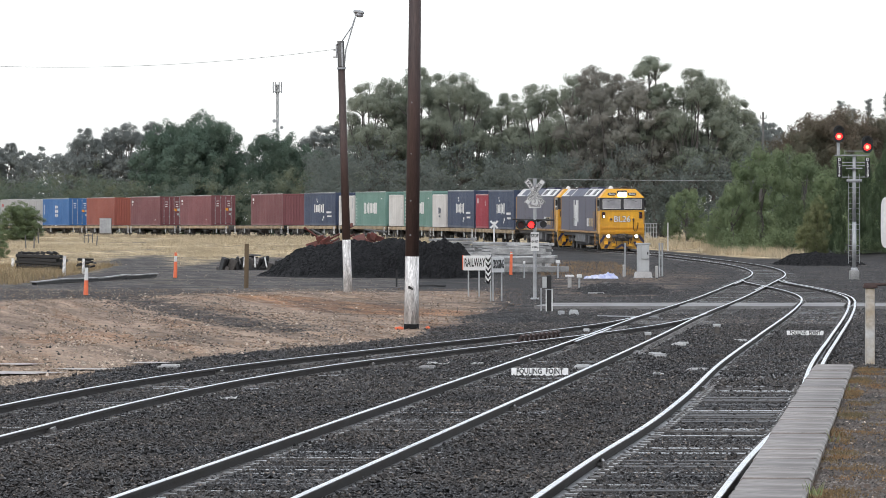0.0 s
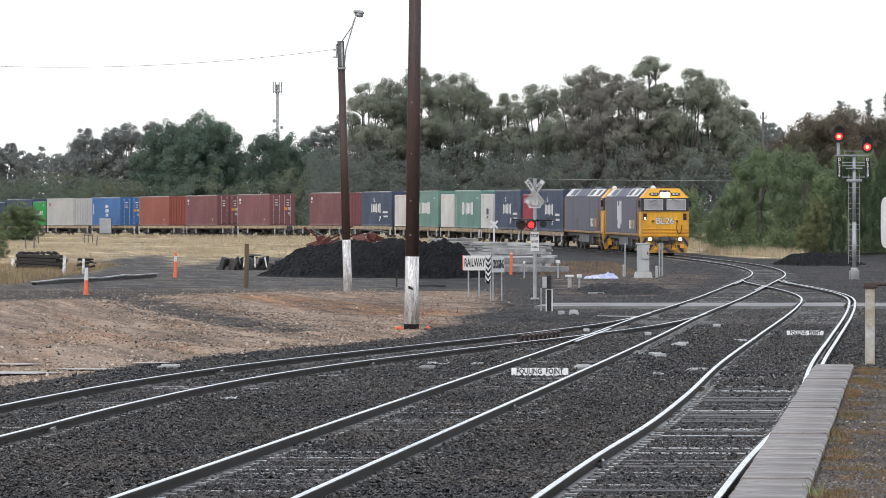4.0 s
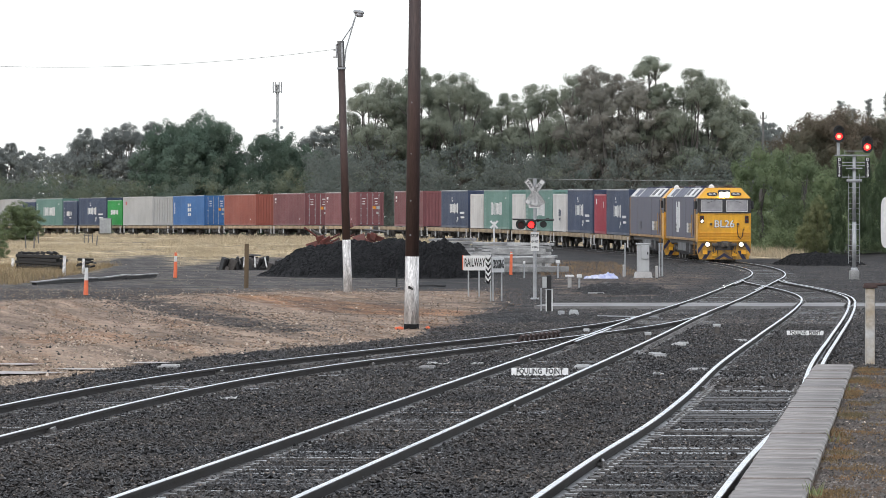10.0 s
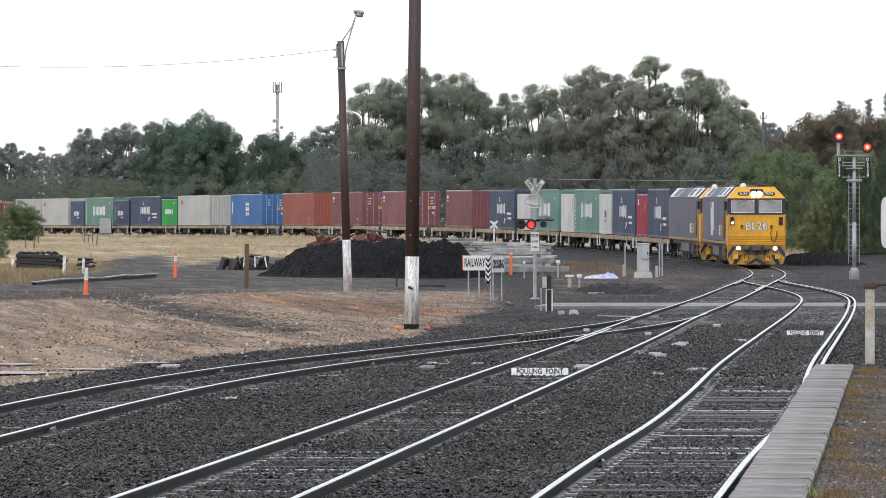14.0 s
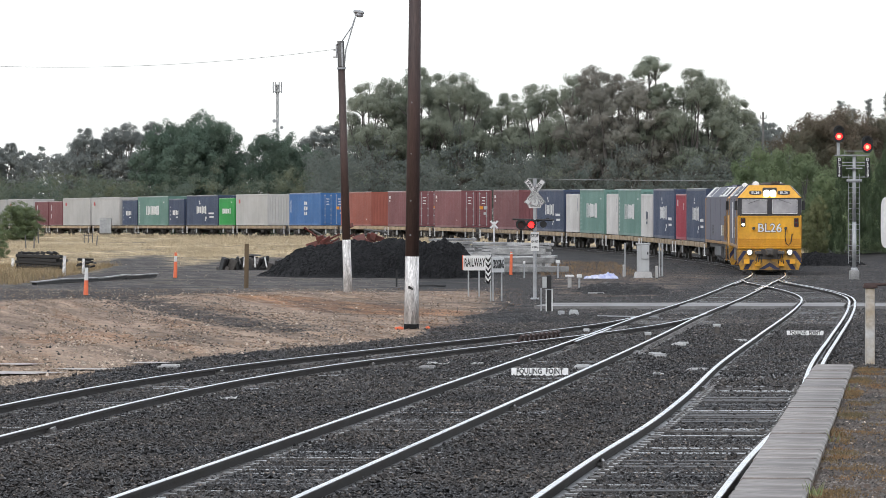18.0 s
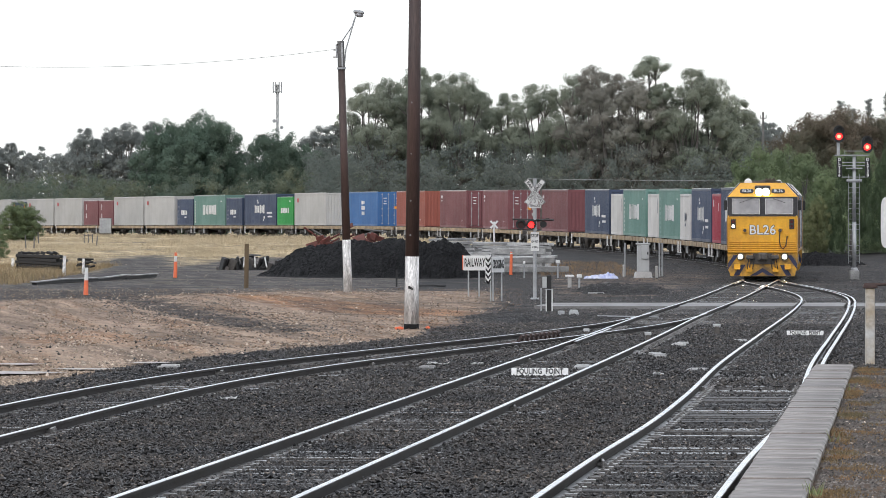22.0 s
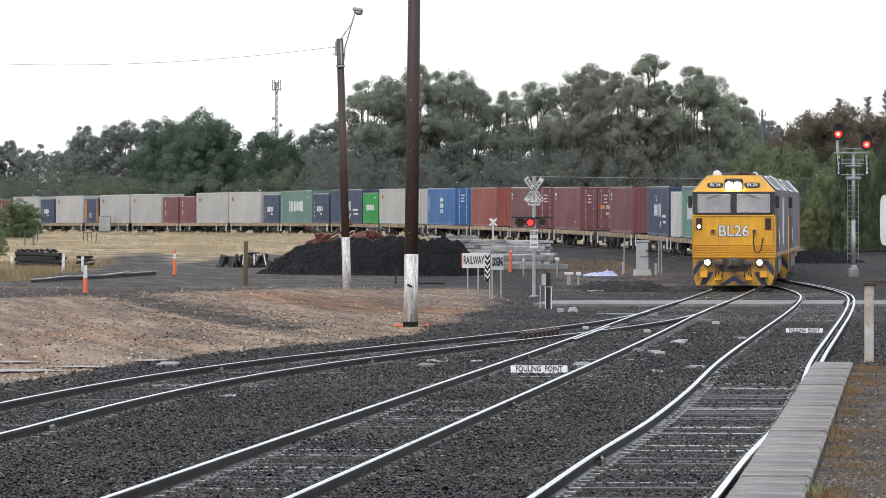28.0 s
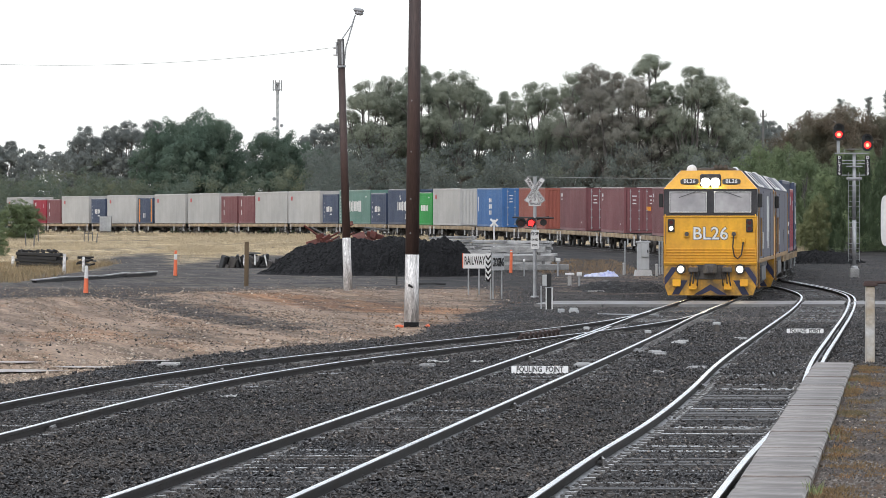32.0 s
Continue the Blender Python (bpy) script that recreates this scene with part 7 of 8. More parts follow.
def timber_things():
    root = thing("timber_stack", at(-19.9, 262, -6), "stack of old dark railway sleepers in the grass", "timber stack")
    r = random.Random(3)
    for j in range(5):
        for i in range(5):
            bm = bmesh.new()
            box(bm, (0, 0, 0.08 + j * 0.165), (2.15 + r.uniform(-0.3, 0.2), 0.23, 0.155), 0.02)
            part("sleeper", bm, CHARRED, root, "", pose(r.uniform(-0.16, 0.16), -0.6 + i * 0.3, r.uniform(-0.01, 0.01), 0, 2.2 + r.uniform(-1.2, 1.2), r.uniform(-3, 3)))
    for i in range(16):
        bm = bmesh.new()
        box(bm, (0, 0, 0), (r.uniform(0.1, 0.4), 0.16, r.uniform(0.06, 0.16)), 0.02)
        part("broken_end", bm, CHARRED, root, "", pose(r.uniform(-1.0, 1.0), r.uniform(-0.5, 0.5), 0.9, r.uniform(-9, 9), r.uniform(-22, 22), r.uniform(-40, 40)))
    root = thing("log_heap", at(-17.6, 262, 10), "heap of broken dark timber beside the stack", "timber heap")
    for i in range(9):
        bm = bmesh.new()
        box(bm, (0, 0, 0), (r.uniform(0.5, 0.95), 0.16, 0.09), 0.02)
        part("broken_log", bm, CHARRED if i % 3 else M["pole_grey"], root, "", pose(r.uniform(-0.25, 0.25), r.uniform(-0.4, 0.4), 0.08 + 0.065 * i, 0, r.uniform(-16, 16), r.uniform(-35, 35)))
    root = thing("plank_kerb", Matrix(), "long sagging weathered planks edging the gravel road", "planks")
    p0, p1 = Vector((-16.6, 216, floor_z(216) + 0.13)), Vector((-13.0, 238, floor_z(238) + 0.13))
    for i in range(4):
        a, b = p0.lerp(p1, i / 4 - 0.01), p0.lerp(p1, (i + 1) / 4 + 0.03)
        a.z += 0.05 * (i % 2) - 0.02
        b.z += 0.05 * ((i + 1) % 2) + 0.015 * i
        bm = bmesh.new()
        box(bm, (0, 0, 0), ((b - a).length, 0.26, 0.05), 0.012)
        part("plank", bm, BLEACHED, root, "", Matrix.Translation((a + b) / 2) @ (b - a).to_track_quat("X", "Z").to_matrix().to_4x4())
        bm = bmesh.new()
        box(bm, (0, 0, -0.09), ((b - a).length * 0.93, 0.2, 0.12), 0.012)
        part("bearer", bm, CHARRED, root, "dark rotten bearer", Matrix.Translation((a + b) / 2) @ (b - a).to_track_quat("X", "Z").to_matrix().to_4x4())
    bm = bmesh.new()
    box(bm, (0, 0, 0.8), (0.17, 0.17, 1.85), 0.012)
    ob = put("timber_post", finish("timber_post", bm, M["post_brown"]), None, at(-7.67, 207.4) @ pose(0, 0, 0, 0, 0.8, 0))
    tagged(ob, "square brown timber post in the dirt", "post")
    root = thing("charred_block_pile", at(-9.9, 268, 0), "untidy row of dark charred blocks beside the gravel heap", "block pile")
    for i in range(34):
        bm = bmesh.new()
        tall = r.uniform(0.15, 0.8)
        box(bm, (0, 0, tall / 2), (r.uniform(0.1, 0.42), r.uniform(0.2, 0.6), tall), 0.03)
        part("block", bm, CHARRED if i % 3 else M["grime"], root, "", pose(-1.35 + i * 0.09, r.uniform(-0.4, 0.4), -0.05, r.uniform(-20, 20), r.uniform(-38, 38), r.uniform(-40, 40)))
    for i in range(4):
        bm = bmesh.new()
        box(bm, (0, 0, 0), (r.uniform(0.5, 0.9), 0.12, 0.08), 0.01)
        part("charred_plank", bm, M["pole_grey" if i % 3 == 0 else "coal"], root, "", pose(r.uniform(-0.8, 1.2), r.uniform(-0.3, 0.3), 0.6 + r.uniform(-0.15, 0.15), 0, r.uniform(-9, 9), r.uniform(-30, 30)))
    for i in range(3):
        bm = bmesh.new()
        box(bm, (0, 0, 0.5), (0.07, 0.1, 0.55), 0.01)
        part("white_strip", bm, M["pole_white"], root, "", pose(-0.15 + i * 0.62, -0.45, -0.1, 0, 6 - 9 * i, 0))


def heap(name, x, y, rx, ry, h, seed, label, skew=0.0, body="coal", stone="heap_stone", count=15000, size=(0.03, 0.07)):
    """A heap of loose gravel with stones on it."""
    n, k = 70, 46
    rng = np.random.default_rng(seed)
    gx, gy = np.meshgrid(np.linspace(-1.15, 1.15, n), np.linspace(-1.15, 1.15, k))
    bump = np.array([noise.noise(Vector((a * 3, b * 3, seed))) * 0.5 + noise.noise(Vector((a * 9, b * 9, seed))) * 0.22 for a, b in zip(gx.ravel(), gy.ravel())]).reshape(gx.shape)
    d = np.clip(1 - np.sqrt(gx ** 2 + gy ** 2) * (1 + 0.25 * bump), 0, None)
    top = np.minimum(d * 1.9, 0.85 + 0.25 * bump + skew * gx)
    z = h * np.maximum(0, top) * (1 + 0.2 * bump) + 0.03 * bump - 0.05
    z = z + np.where(d > 0, rng.uniform(-1, 1, z.shape), 0) * min(0.07, 0.16 * h)
    v = np.stack([gx * rx, gy * ry, z], -1).reshape(-1, 3)
    i = np.arange(n * k).reshape(k, n)
    q = np.stack([i[:-1, :-1], i[:-1, 1:], i[1:, 1:], i[1:, :-1]], -1).reshape(-1, 4)
    root = thing(name, at(x, y), label, "gravel heap", "gravel heaps")
    put("heap_body", faces_mesh("heap_body", v, q, M[body]), root)
    def cover(r_, c):
        fx, fy = r_.uniform(0, n - 1.001, c * 3), r_.uniform(0, k - 1.001, c * 3)
        ix, iy = fx.astype(int), fy.astype(int)
        good = np.nonzero(d[iy, ix] > 0)[0][:c]
        fx, fy, ix, iy = fx[good], fy[good], ix[good], iy[good]
        a, b = fx - ix, fy - iy
        zz = z[iy, ix] * (1 - a) * (1 - b) + z[iy, ix + 1] * a * (1 - b) + z[iy + 1, ix] * (1 - a) * b + z[iy + 1, ix + 1] * a * b
        return (fx / (n - 1) * 2.3 - 1.15) * rx, (fy / (k - 1) * 2.3 - 1.15) * ry, zz + 0.012
    shards(root, rng, count, cover, size, "gravel_cover", M[stone])


heap("gravel_heap", -3.9, 245, 4.5, 7.0, 1.72, 2, "long heap of wet black gravel beside the yard road", 0.2)
heap("gravel_heap", -0.6, 240, 2.6, 5.0, 1.75, 5, "heap of wet black gravel beside the yard road")
heap("gravel_heap", 6.7, 199, 2.0, 9.0, 0.30, 9, "low bank of black ballast behind the crossing road", 0.0, "coal", "ballast", 4000, (0.025, 0.06))
heap("gravel_heap", 2.6, 141, 2.4, 10.0, 0.17, 8, "low windrow of black ballast beside the points", 0.0, "coal", "ballast", 4500, (0.02, 0.05))
heap("gravel_heap", 20.4, 290, 2.5, 8.0, 0.66, 6, "low spoil heap beside the signal")


def sleeper_stacks():
    r = random.Random(12)
    for sx, sy, rows, cols, length in ((0.9, 296, 8, 7, 2.4), (3.0, 292, 8, 6, 2.3), (4.9, 288, 7, 5, 2.2), (4.0, 268, 4, 5, 2.9)):
        root = thing("sleeper_stack", at(sx, sy, r.uniform(-4, 4)), "stack of old grey concrete sleepers", "sleeper stack", "sleeper stacks")
        for j in range(rows):
            for i in range(cols):
                if j > 2 + i * rows / (cols - 1) or r.random() < 0.06 * j:
                    continue
                bm = bmesh.new()
                half = length / 2 * r.uniform(0.8, 1.05)
                prism(bm, ((-0.13, 0), (-0.10, 0.12), (0.10, 0.12), (0.13, 0)), -half, half)
                part("sleeper", bm, M["old_concrete"], root, "", pose(r.uniform(-0.35, 0.35) - 0.05 * j, -1.3 + i * 0.5, 0.02 + j * 0.175, r.uniform(0, 8), r.uniform(-1.6, 1.6) * (1 + 0.2 * j), r.uniform(-4, 4) * (1 + 0.4 * j)))
            bm = bmesh.new()
            for yy in (-0.8, 0.8):
                box(bm, (yy, 0.25 * j * (cols - 1) / rows, j * 0.175 - 0.005), (0.08, cols * 0.5 * (1 - 0.5 * j / rows), 0.05))
            part("batten", bm, M["pole_grey"], root)
    root = thing("concrete_beams", at(4.05, 252, 0), "long pale concrete beams lying in three layers", "concrete beams")
    for j, (z, length, dx) in enumerate(((0.12, 3.6, 0.1), (0.54, 3.0, -0.3), (0.96, 2.6, -0.5))):
        for i in range(3):
            bm = bmesh.new()
            box(bm, (dx - 0.08 * i, i * 0.6 - 0.6 + 0.2 * j, z + 0.11), (length - 0.25 * i, 0.42, 0.26), 0.02)
            part("beam", bm, M["old_concrete"], root)
        bm = bmesh.new()
        for x in (-1.2, 1.1):
            box(bm, (x + dx - 0.1, 0.2 * j, z - 0.09), (0.12, 1.8, 0.15), 0.01)
        part("batten", bm, M["pole_grey"], root)


sleeper_stacks()


def scrap_heap():
    r = random.Random(7)
    root = thing("scrap_heap", at(-7.5, 330), "heap of rusty red scrap steel behind the gravel", "scrap metal")
    for i in range(26):
        bm = bmesh.new()
        if i % 3:
            box(bm, (0, 0, 0), (r.uniform(0.4, 1.1), 0.12, r.uniform(0.2, 0.5)), 0.01)
        else:
            cyl(bm, (-0.8, 0, 0), (0.8, 0, 0), 0.06, 0.06, 7)
        x = r.choice((0.4, 2.8)) + r.gauss(0, 0.55)
        part("scrap_piece", bm, M["rust"] if i % 6 else M["pole_grey"], root, "", pose(x, r.gauss(0, 0.6), 0.55 + abs(r.gauss(0.4, 0.35)), r.uniform(-30, 30), r.uniform(-34, 34), r.uniform(-40, 40)))


scrap_heap()


def point_lever():
    root = thing("point_indicator", at(3.05, 152.9), "black and white point indicator post with a grey box", "point indicator")
    bm = bmesh.new()
    box(bm, (0, 0, 0.5), (0.13, 0.1, 1.12), 0.01)
    part("post", bm, M["black"], root)
    for x in (-0.085, 0.085):
        bm = bmesh.new()
        box(bm, (x, -0.02, 0.30), (0.03, 0.1, 0.72), 0.004)
        part("white_edge", bm, M["white"], root)
    bm = bmesh.new()
    box(bm, (-0.13, -0.06, 0.86), (0.13, 0.14, 0.32), 0.015)
    part("switch_box", bm, M["grey_paint"], root)
    bm = bmesh.new()
    box(bm, (0, -0.06, 0.66), (0.24, 0.02, 0.025))
    cyl(bm, (-0.23, 0, -0.1), (-0.23, 0, 0.7), 0.02, 0.02, 6)
    part("bracket", bm, M["galv"], root)
    root = thing("point_motor", at(3.46, 140.8, 8), "white switch machine with rods beside the rails", "point machine")
    bm = bmesh.new()
    box(bm, (0, 0, 0.11), (0.2, 0.5, 0.17), 0.03)
    part("casing", bm, M["grey_paint"], root)
    bm = bmesh.new()
    box(bm, (0.0, 0, 0.21), (0.16, 0.4, 0.05), 0.02)
    part("lid", bm, M["grey_paint"], root)
    bm = bmesh.new()
    cyl(bm, (0, 0.2, 0.08), (2.3, 0.4, 0.03), 0.02, 0.02, 6)
    cyl(bm, (0, -0.1, 0.08), (2.3, 0.1, 0.03), 0.02, 0.02, 6)
    box(bm, (-0.32, 0.1, 0.1), (0.16, 0.2, 0.22), 0.02)
    part("rod", bm, M["galv"], root)
    for x, y, w in ((4.17, 108.2, 0.16), (3.02, 112.0, 0.15), (6.06, 117.8, 0.2)):
        root = thing("weighted_lever", at(x, y), "small point lever stand with a pale grey block", "lever")
        bm = bmesh.new()
        box(bm, (0, 0, 0.2), (w * 0.85, 0.16, 0.07), 0.015)
        part("block", bm, M["grey_paint"], root)
        bm = bmesh.new()
        box(bm, (0, 0, 0.08), (w * 0.6, 0.3, 0.2), 0.02)
        part("stand", bm, M["grime"], root)
    for x, y, h, cap in ((5.11, 236.5, 0.75, True), (5.13, 200.2, 0.55, True), (3.61, 236.5, 0.7, False)):
        root = thing("white_capped_post", at(x, y), "slim post with a pale cap near the crossing", "post", "white posts")
        bm = bmesh.new()
        cyl(bm, (0, 0, -0.1), (0, 0, h), 0.035, 0.035, 8)
        part("stem", bm, M["galv"], root)
        bm = bmesh.new()
        box(bm, (0, 0, h), (0.2 if cap else 0.1, 0.1, 0.14), 0.02)
        part("cap", bm, M["white"], root)
    root = thing("concrete_pedestal", at(4.95, 208.0), "small pale pedestal with a broad cap by the crossing", "pedestal")
    bm = bmesh.new()
    box(bm, (0, 0, 0.2), (0.15, 0.15, 0.5), 0.015)
    part("stem", bm, M["concrete"], root)
    bm = bmesh.new()
    box(bm, (0, 0, 0.46), (0.36, 0.24, 0.09), 0.02)
    part("cap", bm, M["white"], root)
    for i, (x, y, w, ht) in enumerate(((5.54, 192.5, 0.6, 0.05), (7.05, 204.3, 0.5, 0.06))):
        bm = bmesh.new()
        box(bm, (0, 0, ht / 2), (w, 0.3, ht), 0.02)
        tagged(put("concrete_pit", finish("concrete_pit", bm, M["concrete"]), None, at(x, y)), "small pale concrete pit beside the crossing", "concrete pit")


def fouling_signs():
    for x, y, w, h, turn in ((1.53, 84.0, 0.90, 0.15, 0), (7.87, 115.6, 0.80, 0.135, -2)):
        root = thing("fouling_point_sign", at(x, y, turn) @ pose(0, 0, 0, -32, 0, 0), "low white board with black words between the tracks", "trackside sign", "fouling point signs")
        bm = bmesh.new()
        box(bm, (0, 0, h / 2 + 0.005), (w, 0.03, h), 0.006)
        b = part("board", bm, M["white"], root)
        text_on(b, "FOULING  POINT", h * 0.66, 0, -0.022, h / 2 + 0.008, bold=0.002).scale = (0.70, 1, 1)
        bm = bmesh.new()
        for s in (-1, 1):
            box(bm, (s * w * 0.4, 0.05, 0.02), (0.04, 0.08, 0.2))
        part("bracket", bm, M["galv"], root)


def gate_post():
    root = thing("fence_post", at(7.28, 90.7), "stout white concrete post with a rusty top rail", "fence post")
    bm = bmesh.new()
    box(bm, (0, 0, 0.65), (0.155, 0.16, 1.36), 0.02)
    part("post", bm, M["post_concrete"], root)
    bm = bmesh.new()
    box(bm, (0.55, 0, 1.385), (1.3, 0.06, 0.05), 0.01)
    box(bm, (0.0, 0, 1.35), (0.24, 0.22, 0.06), 0.01)
    part("rail", bm, M["chair"], root, "dark rusty rail")
    bm = bmesh.new()
    box(bm, (1.1, 0, 0.65), (0.155, 0.16, 1.36), 0.02)
    part("post", bm, M["post_concrete"], root)
    root = thing("back_of_sign", pose(4.165, 50.0, 2.28), "rounded back of a white sign at the platform's end", "sign")
    bm = bmesh.new()
    out = [(0.09 * math.copysign(abs(math.cos(a)) ** 0.4, math.cos(a)), 0.24 * math.copysign(abs(math.sin(a)) ** 0.4, math.sin(a))) for a in (i * math.tau / 24 for i in range(24))]
    prism(bm, out, -0.012, 0.012)
    part("panel", bm, M["white"], root, "", pose(0.04, 0, 0, 0, 0, 90))
    bm = bmesh.new()
    cyl(bm, (0.06, 0.03, -1.5), (0.06, 0.03, 0.2), 0.025, 0.025, 8)
    part("post", bm, M["galv"], root)


def trackside_bits():
    """Pale timber and sleeper offcuts lying on the ballast."""
    r = random.Random(31)
    for x, y, w, d in ((2.35, 88.5, 0.35, 0.8), (3.91, 96.7, 0.30, 1.5), (4.72, 106.0, 0.28, 1.2), (6.13, 108.6, 0.3, 0.9), (-0.3, 88, 0.25, 0.4), (-4.6, 88.8, 0.35, 0.5), (3.56, 98.7, 0.3, 1.0), (4.1, 86.5, 0.36, 0.5)):
        bm = bmesh.new()
        for k in range(3):
            box(bm, (r.uniform(-0.05, 0.05), (k - 1) * d / 3, 0.015 + 0.01 * k), (w * r.uniform(0.6, 1.0), d / 3.4, 0.05), 0.012)
        ob = put("timber_offcut", finish("timber_offcut", bm, M["old_concrete"]), None, at(x, y, r.uniform(-8, 8), 0.01))
        tagged(ob, "pale wet timber offcut on the ballast", "debris", "offcuts on the ballast")
    bm = bmesh.new()
    box(bm, (0, 0, 0.3), (0.07, 0.05, 0.75), 0.01)
    tagged(put("black_stake", finish("black_stake", bm, M["black"]), None, at(-1.84, 211)), "thin black stake before the gravel heap", "post")
    bm = bmesh.new()
    tube(bm, [(-0.8, 0, 0.06), (-0.3, 0.1, 0.04), (0.2, -0.1, 0.05), (0.7, 0.1, 0.03)], 0.04, 6)
    tagged(put("rubber_hose", finish("rubber_hose", bm, M["black"]), None, at(-0.6, 211)), "length of black hose lying on the gravel", "hose")
    bm = bmesh.new()
    cyl(bm, (-0.9, 0, 0.05), (0.9, 0, 0.2), 0.05, 0.04, 7)
    tagged(put("fallen_branch", finish("fallen_branch", bm, M["pole_grey"]), None, at(6.10, 208.5, -65)), "fallen grey branch by the road", "branch")


def paper_scraps():
    """Crumpled white paper on the ballast."""
    r = random.Random(8)
    for x, y, w in ((-0.08, 90.3, 0.32), (0.57, 90.0, 0.2), (3.4, 84.0, 0.14), (-2.9, 72.0, 0.16)):
        bm = bmesh.new()
        grid = [[bm.verts.new(((i / 5 - 0.5) * w, (j / 3 - 0.5) * 0.3, 0.03 + r.uniform(0, 0.05))) for i in range(6)] for j in range(4)]
        for j in range(3):
            for i in range(5):
                bm.faces.new((grid[j][i], grid[j][i + 1], grid[j + 1][i + 1], grid[j + 1][i]))
        bmesh.ops.solidify(bm, geom=bm.faces[:], thickness=0.004)
        tagged(put("paper_scrap", finish("paper_scrap", bm, M["white"]), None, at(x, y, r.uniform(-20, 20))), "crumpled scrap of white paper on the ballast", "litter", "litter on the ballast")


def far_things():
    root = thing("telecom_tower", at(-19.9, 640), "hazy lattice telecom tower above the trees", "telecom tower")
    bm = bmesh.new()
    legs = ((-0.22, -0.15), (0.22, -0.15), (0, 0.25))
    H = 18.2
    for x, y in legs:
        cyl(bm, (x, y, 0), (x * 0.6, y * 0.6, H), 0.05, 0.04, 5)
    for k in range(22):
        z0, z1 = k * H / 22, (k + 1) * H / 22
        f0, f1 = 1 - 0.4 * z0 / H, 1 - 0.4 * z1 / H
        for i in range(3):
            a, b = legs[i], legs[(i + 1) % 3]
            cyl(bm, (a[0] * f0, a[1] * f0, z0), (b[0] * f1, b[1] * f1, z1), 0.025, 0.025, 4)
    part("lattice", bm, M["tower"], root)
    bm = bmesh.new()
    box(bm, (0, 0, H - 0.9), (1.1, 0.8, 0.08))
    box(bm, (0, 0, H - 0.1), (0.95, 0.7, 0.05))
    part("headframe", bm, M["tower"], root)
    for x in (-0.5, -0.22, 0.22, 0.5):
        bm = bmesh.new()
        box(bm, (x, -0.6, H - 0.4), (0.13, 0.12, 1.3), 0.02)
        part("antenna", bm, M["tower"], root)
    for z, x in ((H - 5.2, 0.5), (H - 4.4, -0.4)):
        bm = bmesh.new()
        cyl(bm, (x, -0.2, z), (x, -0.32, z), 0.22, 0.2, 12)
        part("dish", bm, M["tower"], root)
    root = thing("power_pole", at(34.6, 575), "distant timber power pole with insulators", "power pole")
    bm = bmesh.new()
    cyl(bm, (0, 0, 0), (0, 0, 13.5), 0.15, 0.11, 8)
    part("shaft", bm, M["pole_grey"], root)
    bm = bmesh.new()
    box(bm, (0, 0, 12.8), (0.6, 0.09, 0.09))
    for x in (-0.45, 0.45):
        cyl(bm, (x * 0.7, 0, 12.8), (x * 0.7, 0, 13.2), 0.06, 0.04, 6)
    part("crossarm", bm, M["pole_grey"], root)
    bm = bmesh.new()
    a, b = Vector((7.0, 440, 6.15)), Vector((60, 500, 6.9))
    tube(bm, [a.lerp(b, t) - Vector((0, 0, 1.2 * t * (1 - t))) for t in (i / 16 for i in range(17))], 0.022, 5)
    tagged(put("power_line", finish("power_line", bm, M["tower"])), "pale power wire strung before the trees", "cable")
    root = thing("trackside_hut", at(-35.0, 552, 0, 0.35), "pale grey metal equipment hut beside the far track", "hut")
    bm = bmesh.new()
    box(bm, (0, 0, -0.2), (1.25, 1.05, 0.5), 0.02)
    part("plinth", bm, M["grime"], root)
    bm = bmesh.new()
    box(bm, (0, 0, 0.8), (1.2, 1.0, 1.5), 0.03)
    part("walls", bm, M["grey_paint"], root)
    bm = bmesh.new()
    box(bm, (0, 0, 1.58), (1.26, 1.06, 0.06), 0.015)
    part("roof", bm, M["galv"], root)
    bm = bmesh.new()
    box(bm, (-0.2, -0.51, 0.8), (0.7, 0.03, 1.3), 0.01)
    part("door", bm, M["galv"], root)
    root = thing("stock_ramp", at(16.8, 430), "pale grey steel frame behind the verge", "steel frame")
    for i in range(5):
        bm = bmesh.new()
        cyl(bm, (i * 0.22 - 0.45, 0, -0.1), (i * 0.22 - 0.45, 0, 1.5), 0.03, 0.03, 6)
        part("upright", bm, M["galv"], root)
    for z in (0.4, 0.8, 1.2, 1.5):
        bm = bmesh.new()
        box(bm, (0, 0, z), (1.05, 0.05, 0.05))
        part("bar", bm, M["galv"], root)
    bm = bmesh.new()
    cyl(bm, (0, 0, -0.1), (0, 0, 1.9), 0.045, 0.04, 8)
    tagged(put("white_stake", finish("white_stake", bm, M["white"]), None, at(15.3, 362)), "slim white stake in the verge", "post")
    root = thing("paddock_gate", at(-28.0, 420), "small grey timber gate frame in the dry grass", "gate")
    for x in (-0.33, 0.0, 0.33):
        bm = bmesh.new()
        box(bm, (x, 0, 0.3), (0.07, 0.07, 0.8), 0.01)
        part("upright", bm, M["pole_grey"], root)
    bm = bmesh.new()
    box(bm, (0, 0, 0.62), (0.72, 0.05, 0.07), 0.01)
    part("top_bar", bm, M["pole_grey"], root)
    root = thing("paddock_fence", at(-24.4, 330), "old timber fence posts in the dry grass", "fence")
    for i, (x, y) in enumerate(((-4.6, 40), (-4.2, 42), (-1.0, 60), (-6, 70))):
        bm = bmesh.new()
        cyl(bm, (0, 0, -0.3), (0, 0, 1.0 - 0.1 * (i % 3)), 0.05, 0.04, 7)
        part("fence_stake", bm, M["pole_grey"], root, "", pose(x, y, floor_z(330 + y) - floor_z(330), 0, (-3, 2, 5)[i % 3], 0))


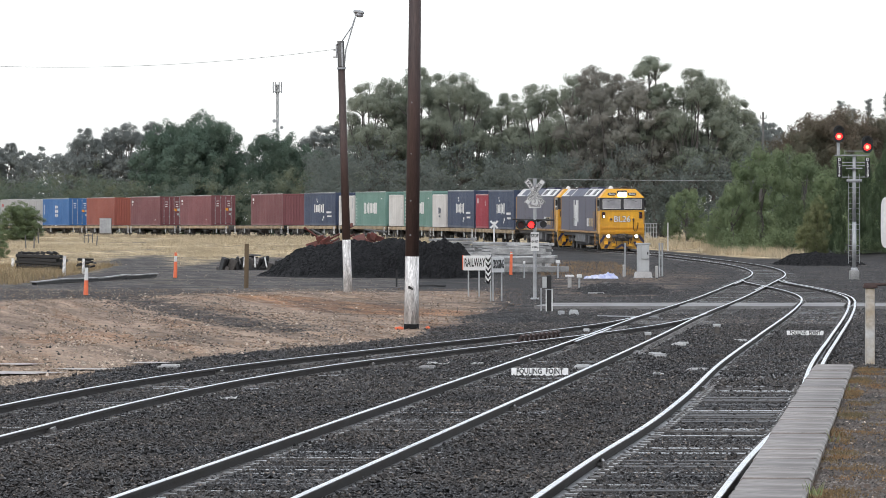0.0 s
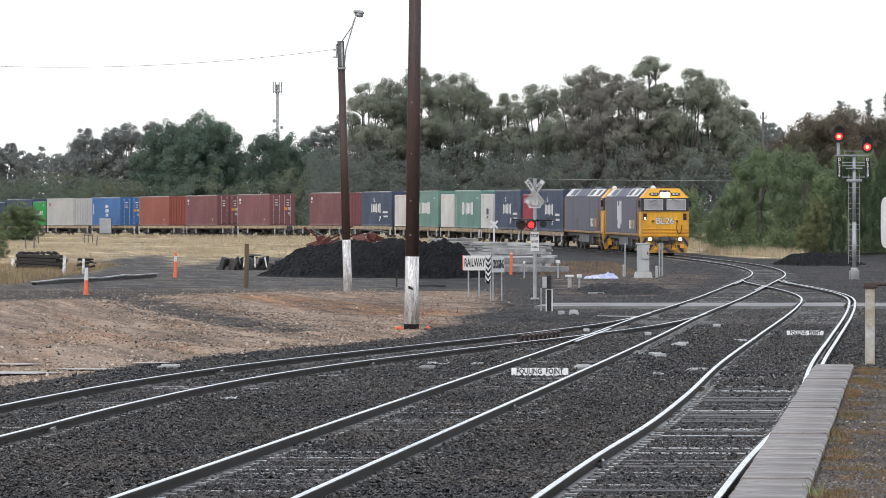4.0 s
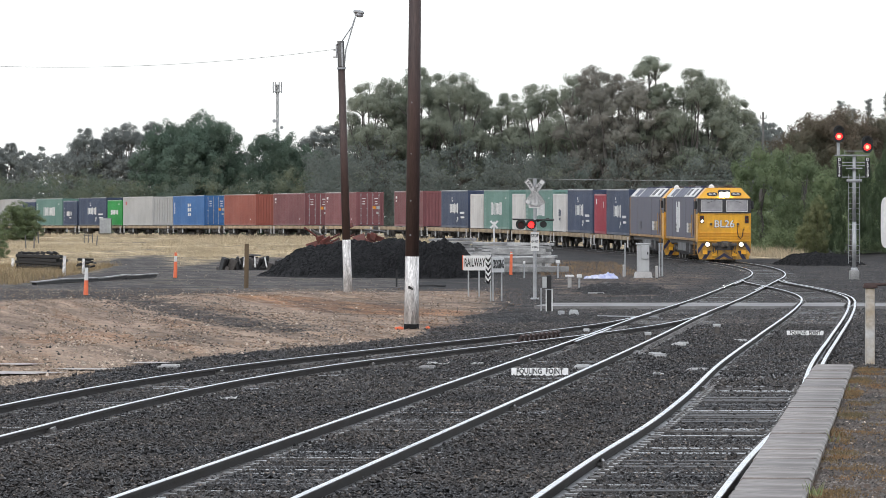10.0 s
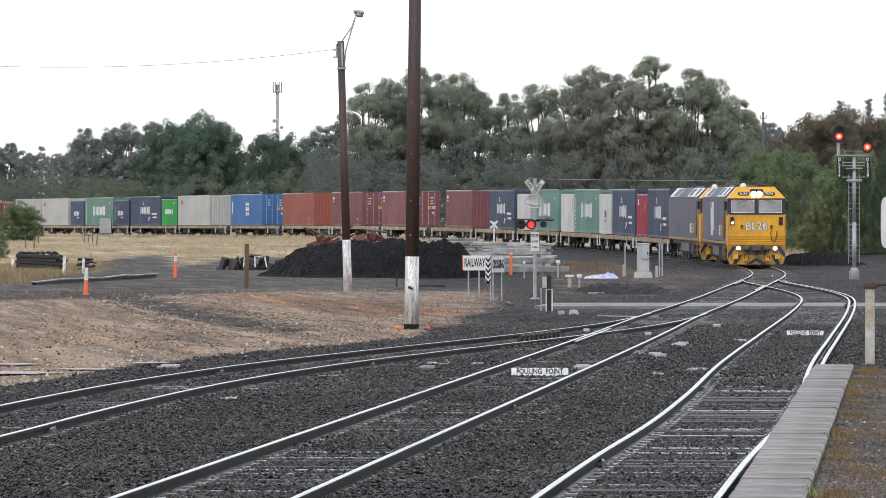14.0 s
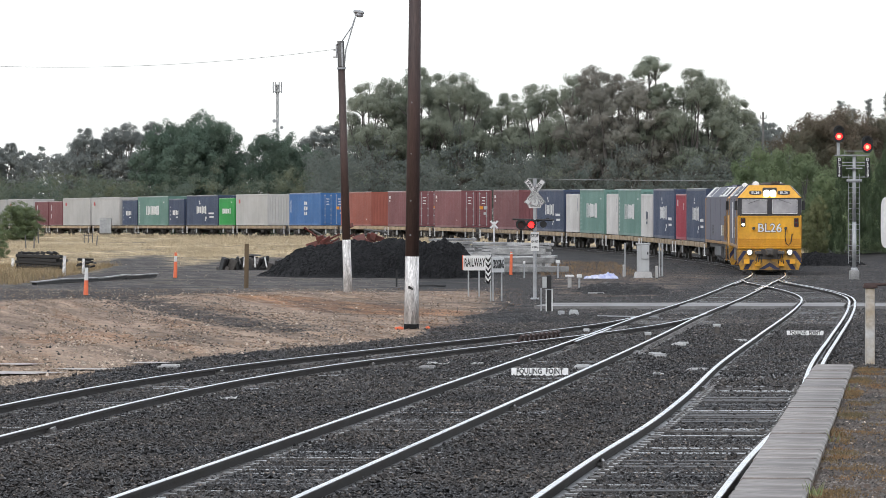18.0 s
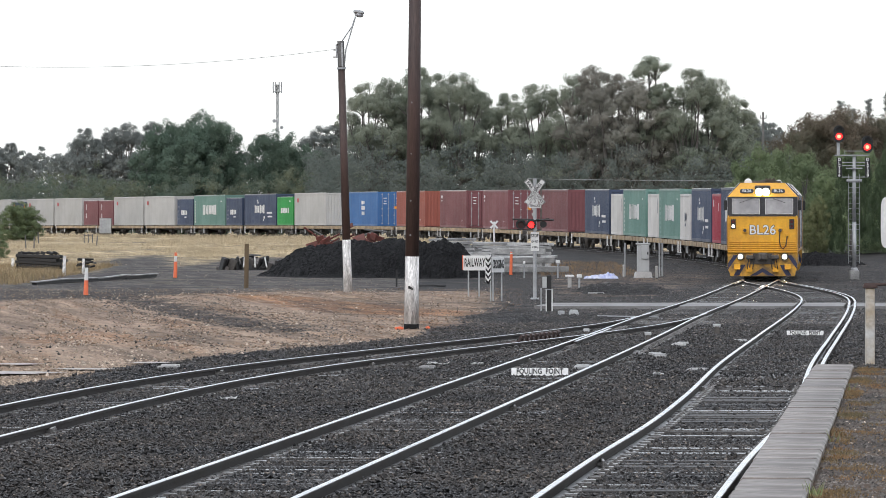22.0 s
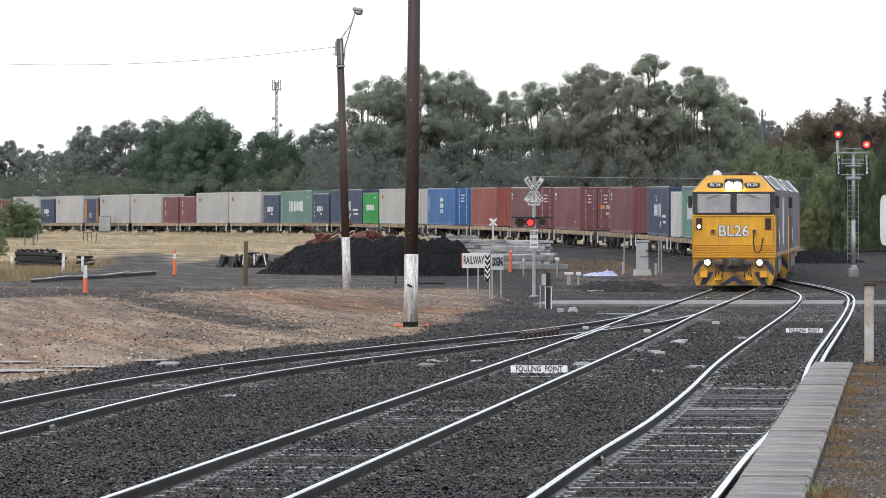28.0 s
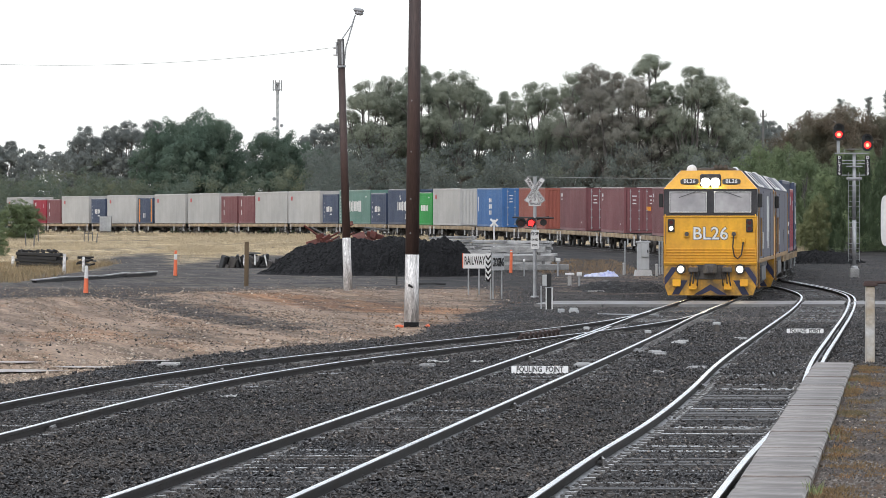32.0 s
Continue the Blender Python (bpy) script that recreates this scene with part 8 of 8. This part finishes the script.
for build in (big_pole, lamp_pole, crossing_signal, crossing_boards, far_crossbuck, signal_mast, relay_cabinet, plastic_sheet, flexible_posts,
              timber_things, point_lever, fouling_signs, gate_post, trackside_bits, paper_scraps, far_things):
    build()


# ---- the train rolls ----
def motions():
    for ob, front, rear, lift in MOVING:
        walk(ob, [(t, riding(front, rear, t) @ pose(0, 0, lift)) for t in range(33)])
    for ob, front, rear, lift in MOVING[:2]:
        for truck in ob.children:
            for wheel in truck.children if truck.name.startswith("bogie") else ():
                rest = wheel.matrix_basis.copy()
                spot, stand = Matrix.Translation(rest.translation), rest.to_3x3().to_4x4()
                walk(wheel, [(k / 10, spot @ Matrix.Rotation(SPEED / 0.51 * k / 10, 4, "Y") @ stand) for k in range(321)])


motions()
